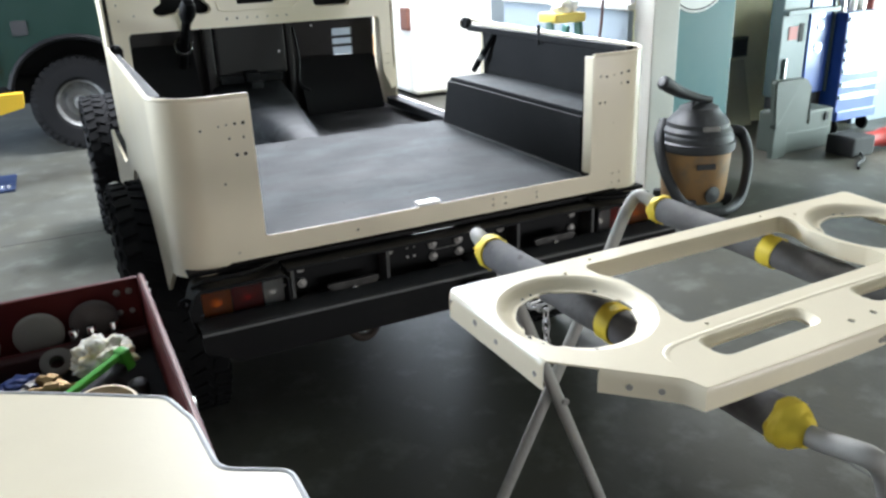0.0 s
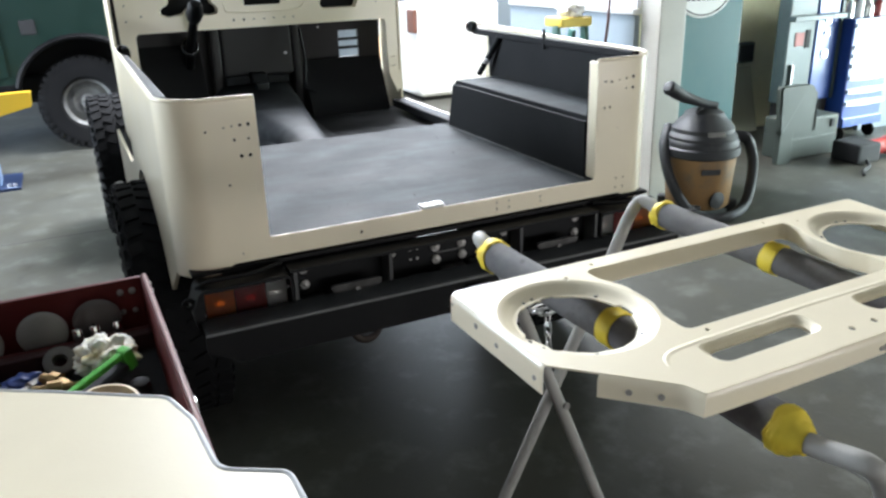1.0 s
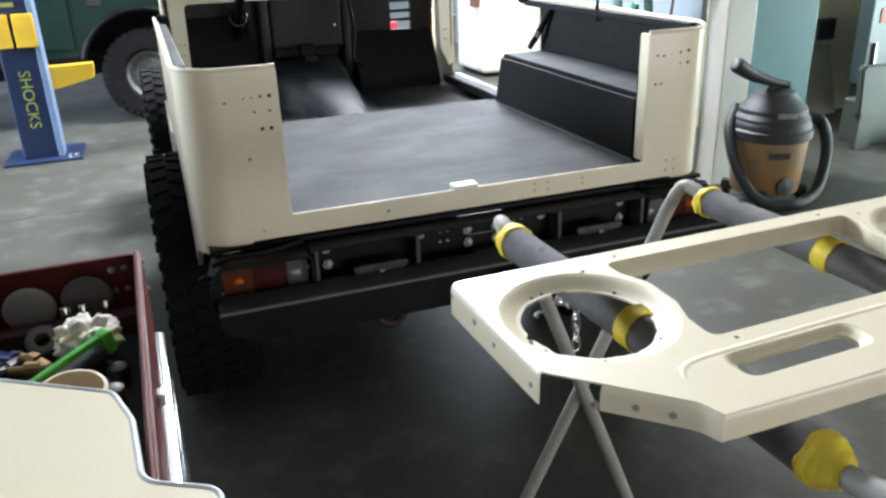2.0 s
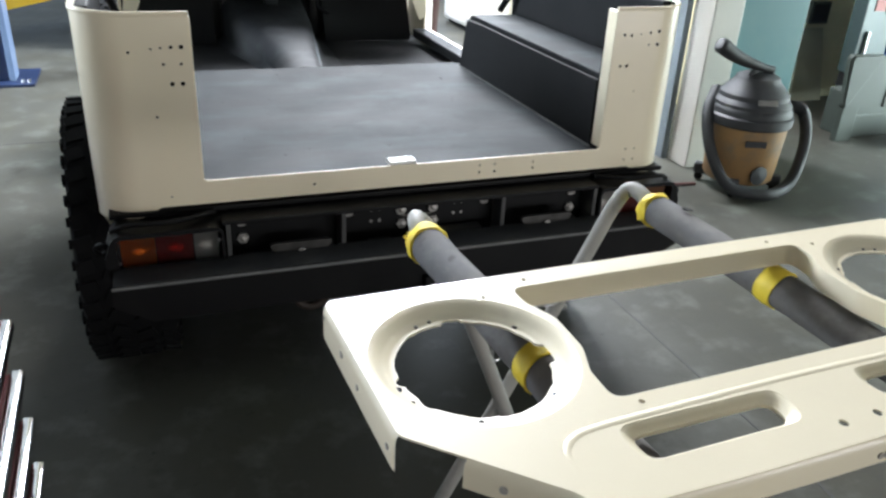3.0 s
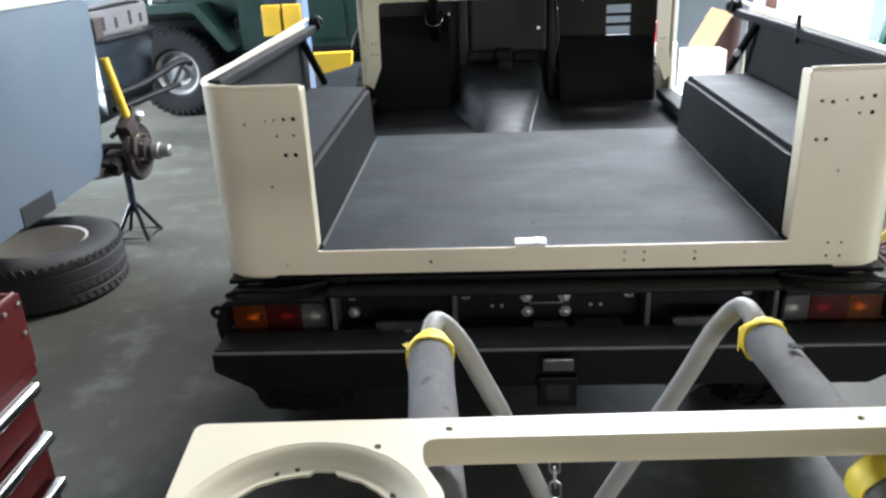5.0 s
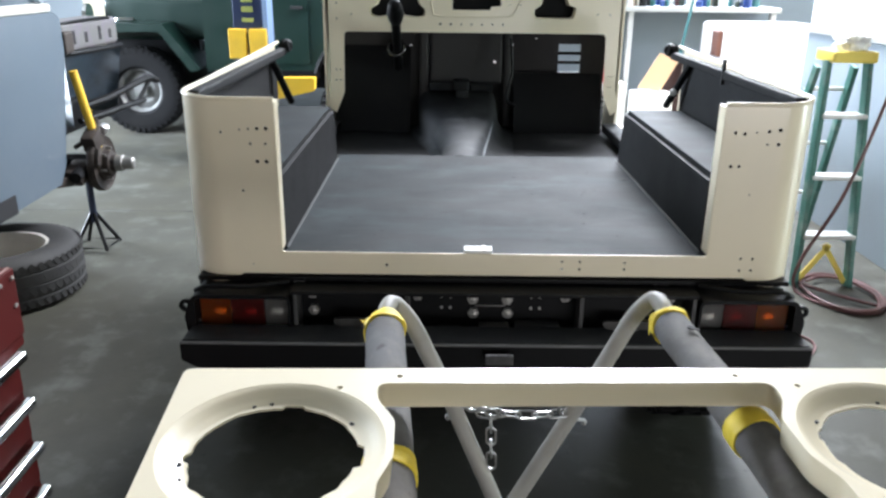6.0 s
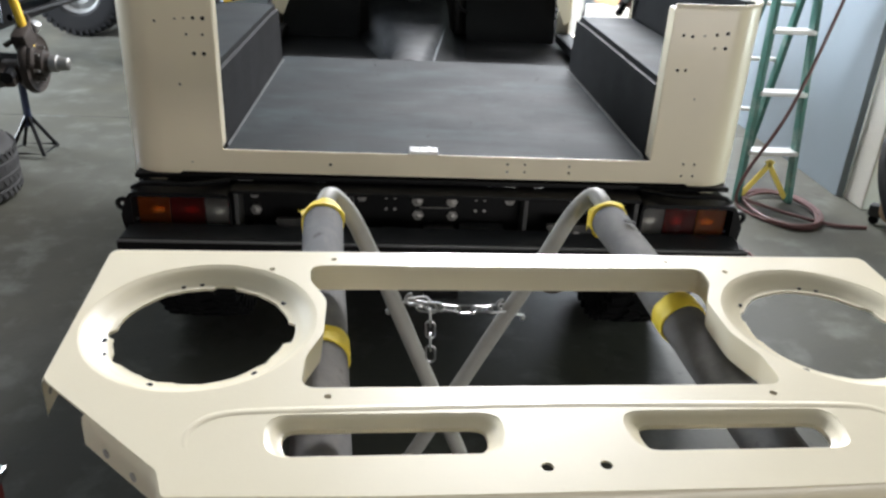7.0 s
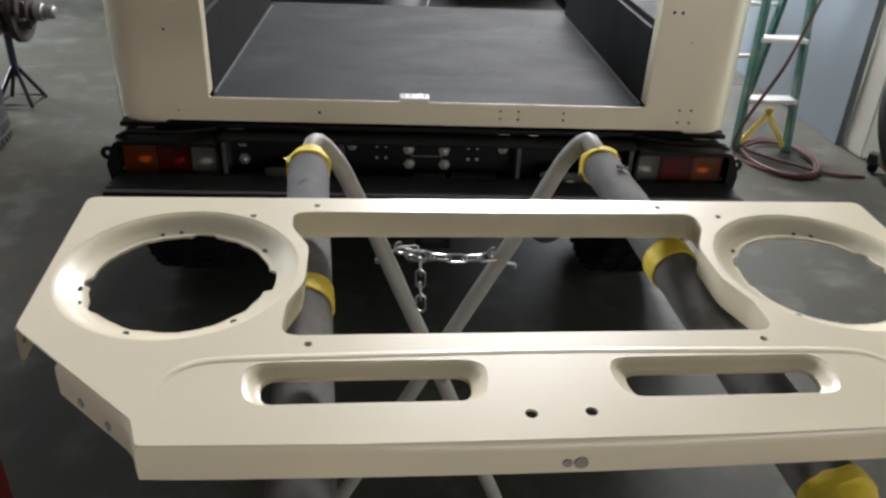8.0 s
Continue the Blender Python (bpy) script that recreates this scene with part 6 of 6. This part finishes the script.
part("label_plate", new_box(-0.07, 0.04, -0.004, 0.004, 0.0, 0.035, 0.002, m=at @ pose(-0.075, -0.192, 0.31, 0, 0, -22)), VACGREY, vac)
part("lid_badge", new_box(-0.05, 0.05, -0.004, 0.004, 0, 0.03, 0.002, m=at @ pose(-0.06, -0.178, 0.545, -28, 0, -20)), DULL, vac)
bm = bmesh.new()
lathe(bm, [(0, 0.0), (0.05, 0.0), (0.055, 0.012), (0, 0.02)], 18, at @ pose(-0.03, -0.185, 0.14, 90, 0, 0))
part("drain_cap", bm, VACGREY, vac)
for k in range(4):
    a = radians(45 + 90 * k)
    bm = bmesh.new()
    box(bm, -0.035, 0.035, -0.03, 0.03, 0.045, 0.11, 0.012, at @ Matrix.Rotation(a, 4, "Z") @ Matrix.Translation((0.195, 0, 0)))
    part("caster_mount", bm, VACGREY, vac)
    bm = bmesh.new()
    lathe(bm, [(0, -0.012), (0.02, -0.012), (0.024, -0.006), (0.024, 0.006), (0.02, 0.012), (0, 0.012)], 14, at @ Matrix.Rotation(a, 4, "Z") @ pose(0.20, 0, 0.024, 90, 0, 0))
    part("caster", bm, RUBBER, vac)
bm = bmesh.new()
hose = smooth_path([(VX + 0.14, VY - 0.12, 0.49), (VX + 0.24, VY - 0.12, 0.46), (VX + 0.295, VY - 0.13, 0.34), (VX + 0.285, VY - 0.15, 0.20), (VX + 0.18, VY - 0.21, 0.07), (VX - 0.02, VY - 0.26, 0.045), (VX - 0.20, VY - 0.18, 0.08), (VX - 0.262, VY - 0.06, 0.24), (VX - 0.235, VY + 0.06, 0.42), (VX - 0.12, VY + 0.16, 0.53)], 22)
tube(bm, hose, 0.03, 12, radii=[0.033 if k % 2 else 0.028 for k in range(len(hose))])
part("hose", bm, mat("dark_ribbed_hose", (0.013, 0.0145, 0.017), 0.65, vary=0.2, dirt=(0.04, 0.039, 0.036), dirt_amount=0.5, dirt_scale=9), vac, "ribbed charcoal suction hose", smooth=True, sharp=80)
bm = bmesh.new()
tube(bm, smooth_path([(VX + 0.06, VY - 0.03, 0.665), (VX - 0.03, VY - 0.02, 0.685), (VX - 0.17, VY + 0.0, 0.735), (VX - 0.255, VY + 0.01, 0.785), (VX - 0.29, VY + 0.01, 0.803)], 4), 0.03, 14, radii=[0.020 + 0.022 * math.sin(min(1.0, k / 13) * math.pi / 2) ** 2 - (0.014 if k == 16 else 0.004 if k == 15 else 0) for k in range(17)])
part("nozzle", bm, VACGREY, vac, "wide floor nozzle laid on top", smooth=True)

# ---- step ladder and air hose ----
ladder = thing("step_ladder", "green fibreglass step ladder with aluminium steps and yellow top", "ladder")
LADX, LADY = 1.835, 2.08
for s in (-1, 1):
    bm = bmesh.new()
    box(bm, -0.012, 0.012, -0.03, 0.03, 0, 1.14, 0.004, pose(LADX + s * 0.140, LADY - 0.16, 0.0) @ Matrix.Rotation(math.atan2(-s * 0.043, 1.2), 4, "Y") @ Matrix.Rotation(math.atan2(-0.14, 1.2), 4, "X"))
    part("front_rail", bm, LADDERGREEN, ladder)
    bm = bmesh.new()
    box(bm, -0.012, 0.012, -0.025, 0.025, 0, 1.145, 0.004, pose(LADX + s * 0.130, LADY + 0.42, 0.0) @ Matrix.Rotation(math.atan2(-s * 0.040, 1.2), 4, "Y") @ Matrix.Rotation(math.atan2(0.37, 1.2), 4, "X"))
    part("rear_rail", bm, LADDERGREEN, ladder)
for k in range(3):
    z = 0.28 + 0.30 * k
    w = 0.140 - 0.036 * z
    y = LADY - 0.16 + 0.116 * z
    part("step", new_box(LADX - w, LADX + w, y - 0.045, y + 0.045, z - 0.022, z, 0.005), ALU, ladder)
    part("rear_brace", new_box(LADX - w, LADX + w, LADY + 0.42 - 0.31 * z - 0.01, LADY + 0.42 - 0.31 * z + 0.01, z + 0.08, z + 0.10, 0.003), ALU, ladder)
for s in (-1, 1):
    bm = bmesh.new()
    box(bm, -0.013, 0.013, -0.006, 0.006, 0, 0.25, 0.003, pose(LADX + s * 0.126, LADY - 0.15, 0.02) @ Matrix.Rotation(-s * 0.6, 4, "Y"))
    part("yellow_brace", bm, LADDERYELLOW, ladder)
part("top_cap", new_box(LADX - 0.108, LADX + 0.108, LADY - 0.10, LADY + 0.09, 1.125, 1.18, 0.012), LADDERYELLOW, ladder, "yellow plastic ladder top")
bag = thing("plastic_bag", "crumpled clear plastic bag and small parts on ladder top", "bag")
bm = bmesh.new()
bmesh.ops.create_icosphere(bm, subdivisions=4, radius=0.07)
for v in bm.verts:
    d = v.co.normalized()
    v.co = d * 0.075 * (1 + 0.6 * noise.noise(d * 2.1 + Vector((3, 0, 0))) + 0.3 * noise.noise(d * 6))
    v.co.z *= 0.6
bmesh.ops.transform(bm, matrix=Matrix.Translation((LADX + 0.01, LADY - 0.01, 1.216)), verts=bm.verts)
part("bag", bm, PAPER, bag, smooth=True, sharp=180)
airhose = thing("air_hose", "dark red rubber air hose hanging and coiled on the floor", "hose")
bm = bmesh.new()
pts = [(2.10, 2.05, 2.9), (2.08, 2.02, 1.9), (2.04, 1.95, 1.25), (1.96, 1.90, 0.9), (1.82, 1.84, 0.5), (1.68, 1.86, 0.16)]
for k in range(25):
    a, r = radians(170 + 45 * k), 1 - 0.12 * math.sin(k * 0.9) - 0.008 * k
    pts.append((1.86 + 0.19 * r * math.cos(a) + 0.02 * math.sin(k * 0.35), 1.80 + 0.27 * r * math.sin(a), 0.010 + 0.008 * (k // 8) + 0.003 * math.sin(k * 1.7)))
pts += [(2.02, 1.62, 0.014), (2.22, 1.58, 0.010)]
tube(bm, smooth_path(pts, 10), 0.009, 8)
part("hose", bm, HOSERED, airhose, smooth=True)
cord = thing("power_cord", "thin dark cord on the floor behind the vehicle", "cord")
bm = bmesh.new()
tube(bm, smooth_path([(1.15, 0.95, 0.006), (1.35, 1.05, 0.006), (1.5, 1.25, 0.006), (1.36, 1.45, 0.006), (1.2, 1.6, 0.006), (1.5, 1.9, 0.006)], 8), 0.006, 6)
part("cord", bm, HOSERED, cord)

# ---- far right: tool cabinets, cases, small machine ----
locker = thing("tall_tool_cabinet", "tall blue and grey-teal tool cabinet near olive wall", "cabinet")
part("body", new_box(4.405, 4.66, 2.42, 2.56, 0.36, 1.85, 0.01), CARTBLUE, locker)
part("side_locker", new_box(4.11, 4.40, 2.43, 2.55, 0.36, 1.62, 0.01), LOCKERGREY, locker, "grey-teal side locker")
part("edge_strip", new_box(4.645, 4.672, 2.405, 2.425, 0.36, 1.85, 0.004), LOCKERGREY, locker)
part("plinth", new_box(4.14, 4.65, 2.44, 2.55, 0.0, 0.358), DARK, locker)
part("top_shelf", new_box(4.09, 4.66, 2.36, 2.428, 0.99, 1.03, 0.006), LOCKERGREY, locker)
part("door_handle", new_box(4.17, 4.185, 2.405, 2.428, 0.42, 0.66, 0.004), STEEL, locker, "steel bar handle")
part("red_label", new_box(4.19, 4.28, 2.424, 2.431, 0.80, 0.90), mat("faded_red_label", (0.30, 0.08, 0.07), 0.6), locker, "faded red label")
part("dark_label", new_box(4.30, 4.35, 2.424, 2.431, 0.78, 0.92), DARK, locker)
dots("dial", [((4.52, 2.42, z), (0, -1, 0), r, 0.012, 14) for z, r in ((0.98, 0.028), (0.88, 0.024), (0.72, 0.035))], STEEL, locker)
cart = thing("drawer_cart", "blue drawer cart with pale, glare-bright drawer fronts", "tool cart")
part("body", new_box(4.69, 5.16, 2.31, 2.85, 0.12, 0.98, 0.012), CARTBLUE, cart)
# shiny drawer fronts, made paler to carry their white glare
DRAWER = mat("glare_pale_drawer", (0.72, 0.77, 0.84), 0.22, vary=0.05, coat=0.3)
for z in (0.93, 0.763, 0.695, 0.617, 0.525, 0.417, 0.318):
    bm = bmesh.new()
    sheet(bm, [rounded([(4.70, z - 0.018), (4.93, z - 0.026), (5.15, z - 0.018), (5.15, z + 0.014), (4.93, z + 0.020), (4.70, z + 0.014)], 0.012, 4)], 0.022, lambda c: Vector((c.x, 2.286 - c.z, c.y)))
    part("drawer", bm, DRAWER, cart, "pale drawer front with glare put into its colour")
part("base_rail", new_box(4.69, 5.16, 2.285, 2.308, 0.125, 0.20, 0.006), CARTBLUE, cart)
for x in (4.74, 5.11):
    for y in (2.36, 2.79):
        bm = bmesh.new()
        lathe(bm, [(0, -0.015), (0.05, -0.015), (0.06, 0), (0.05, 0.015), (0, 0.015)], 16, pose(x, y, 0.06, 0, 90, 0))
        part("castor", bm, RUBBER, cart)
rng = random.Random(21)
for k in range(12):
    b = thing("cart_item", "small coloured bottle or tin on top of the drawer cart", "container", "things on the drawer cart")
    bm = bmesh.new()
    r, h = rng.uniform(0.02, 0.04), rng.uniform(0.06, 0.18)
    lathe(bm, [(0, 0), (r, 0), (r, h * 0.75), (r * 0.5, h * 0.88), (r * 0.5, h), (0, h)], 14, Matrix.Translation((4.73 + 0.036 * k, 2.40 + 0.12 * (k % 3), 0.981)))
    part("bottle", bm, [PAPER, CARTBLUE, RED, VACGREY, LADDERYELLOW, STEEL][rng.randrange(6)], b, smooth=True)
# pale sheet added where the wall beside the cart is light grey
screen = thing("pale_wall_sheet", "pale grey sheet added before the wall beside the drawer cart", "screen")
part("sheet", new_box(5.20, 6.3, 2.52, 2.56, 0.0, 1.9, 0.006), GREYPANEL, screen)
case = thing("equipment_case", "grey plastic equipment case standing on the floor", "case")
part("body", new_box(3.86, 4.40, 2.10, 2.34, 0.0, 0.31, 0.02, segments=3), CASEGREY, case)
part("rib", new_box(3.88, 4.38, 2.092, 2.102, 0.14, 0.165, 0.004), CASEGREY, case)
part("latch", new_box(4.30, 4.34, 2.088, 2.102, 0.22, 0.28, 0.004), DARK, case)
back = thing("seat_back", "rounded grey-green padded panel leaning on the case", "panel")
bm = bmesh.new()
sheet(bm, [rounded([(-0.18, 0.0), (0.19, 0.0), (0.19, 0.34), (-0.18, 0.34)], [0.03, 0.03, 0.10, 0.03], 5)], 0.06, lambda c: Vector((3.88 + c.x, 2.03 + c.y * 0.10 - c.z, 0.235 + c.y)))
bmesh.ops.bevel(bm, geom=[e for e in bm.edges if e.calc_face_angle(0) > 1.0], offset=0.012, segments=2, affect="EDGES")
part("pad", bm, CASEGREY, back)
part("foot", new_box(3.72, 3.855, 2.05, 2.098, 0.0, 0.24, 0.006), CASEGREY, back)
mach = thing("floor_grinder", "small red and black machine on the floor", "machine")
part("base", new_box(4.20, 4.44, 1.74, 1.98, 0.0, 0.15, 0.02), DARK, mach)
bm = bmesh.new()
tube(bm, [(4.40, 1.84, 0.085), (4.62, 1.84, 0.085), (4.64, 1.84, 0.085), (4.92, 1.84, 0.085)], 0.075, 18, radii=[0.06, 0.06, 0.075, 0.075])
part("motor", bm, mat("machine_red", (0.35, 0.03, 0.025), 0.4), mach, smooth=True)
part("orange_cap", new_box(4.66, 4.76, 1.745, 1.775, 0.06, 0.12, 0.01), AMBER, mach)
bm = bmesh.new()
tube(bm, smooth_path([(4.30, 1.75, 0.03), (4.22, 1.66, 0.012), (4.08, 1.60, 0.012), (3.98, 1.52, 0.012)], 5), 0.012, 8)
part("power_lead", bm, DARK, mach, smooth=True)
sw = thing("wall_box", "small grey switch box on the olive wall", "switch box")
part("box", new_box(4.24, 4.43, 3.04, 3.098, 0.60, 0.77, 0.008), CASEGREY, sw)
part("front", new_box(4.26, 4.41, 3.03, 3.042, 0.62, 0.75, 0.004), DARK, sw)
low = thing("leaning_board", "olive-grey board leaning at the wall", "board")
bm = bmesh.new()
sheet(bm, [[(4.20, 0.0), (4.52, 0.0), (4.45, 0.56), (4.24, 0.56)]], 0.02, lambda c: Vector((c.x, 3.0 + 0.09 * c.y / 0.56 - c.z * 0.99, c.y)))
part("board", bm, mat("olive_grey_board", (0.30, 0.28, 0.19), 0.7, vary=0.15, scale=4), low)

# ---- back bench and things in the light ----
bench = thing("work_bench", "long pale workbench under the window, crowded with small things", "workbench")
part("top", new_box(0.3, 4.1, 8.35, 9.0, 1.06, 1.12, 0.01), BENCHWHITE, bench)
part("back_panel", new_box(0.35, 4.05, 8.9, 8.95, 0.0, 1.058), GREYPANEL, bench)
for x in (0.35, 2.2, 4.0):
    part("leg", new_box(x, x + 0.07, 8.42, 8.49, 0, 1.058, 0.006), BENCHWHITE, bench)
rng = random.Random(8)
palette = [VACGREY, STEEL, CARTBLUE, HOSERED, PAPER, CASEGREY, DARK, TEAL, CARD, PAPER]
for k in range(72):
    b = thing("bench_item", "small bottle, tin or tool standing on the workbench", "container", "things on the workbench")
    x, y = 0.5 + 3.4 * k / 72 + rng.uniform(-0.03, 0.03), rng.uniform(8.42, 8.85)
    r, h = rng.uniform(0.02, 0.06), rng.uniform(0.08, 0.34)
    bm = bmesh.new()
    if k % 3 == 0:
        box(bm, x - r, x + r, y - r, y + r, 1.121, 1.121 + h * 0.7, 0.008)
    else:
        lathe(bm, [(0, 0), (r, 0), (r, h * 0.7), (r * 0.45, h * 0.85), (r * 0.45, h), (0, h)], 14, Matrix.Translation((x, y, 1.121)))
    part("body", bm, rng.choice(palette), b, smooth=k % 3 != 0)
white = thing("white_cabinet", "white enamel cabinet standing in the sunlight", "cabinet")
part("body", new_box(2.62, 3.62, 6.05, 6.8, 0.04, 1.05, 0.06, segments=4), PAPER, white)
part("plinth", new_box(2.68, 3.56, 6.1, 6.75, 0.0, 0.045), DARK, white)
part("side_grip", new_box(2.575, 2.624, 6.1, 6.3, 0.74, 0.99, 0.02), mat("brown_grip_plastic", (0.16, 0.07, 0.05), 0.5, vary=0.2), white)
card = thing("cardboard_piece", "brown cardboard sheet leaning against a dark bin", "cardboard")
bm = bmesh.new()
sheet(bm, [[(1.70, 0.50), (1.905, 0.462), (2.09, 0.76), (1.90, 0.815)]], 0.008, lambda c: Vector((c.x, 5.58 + 0.25 * (c.y - 0.46) - c.z, c.y)))
part("sheet", bm, CARD, card)
# white block added for the bright floor; it also carries the cardboard
bright_floor_block = thing("bright_floor_block", "added white block standing in for bright floor beneath cardboard", "stand")
part("block", new_box(1.66, 2.02, 5.50, 5.76, 0.0, 0.46, 0.012), PAPER, bright_floor_block)
bin_ = thing("waste_bin", "dark round bin with tools standing in it", "bin")
bm = bmesh.new()
lathe(bm, [(0, 0), (0.13, 0), (0.165, 0.70), (0.175, 0.71), (0.16, 0.71), (0.13, 0.03), (0, 0.03)], 28, Matrix.Translation((2.10, 5.95, 0)))
part("tub", bm, mat("dark_maroon_plastic", (0.045, 0.02, 0.02), 0.5, vary=0.2), bin_, smooth=True, sharp=50)
pole = thing("teal_pole", "thin teal pole standing in a dark bin", "pole")
bm = bmesh.new()
tube(bm, [(2.06, 5.92, 0.04), (2.34, 6.05, 1.75)], 0.014, 8)
part("shaft", bm, TEAL, pole)
redbox = thing("red_box", "small red box on a low white stand", "box")
part("box", new_box(1.18, 1.34, 5.0, 5.2, 0.62, 0.78, 0.006), mat("red_box_paint", (0.5, 0.03, 0.04), 0.4), redbox)
part("stand", new_box(1.10, 1.45, 4.95, 5.3, 0.0, 0.618, 0.01), PAPER, redbox)
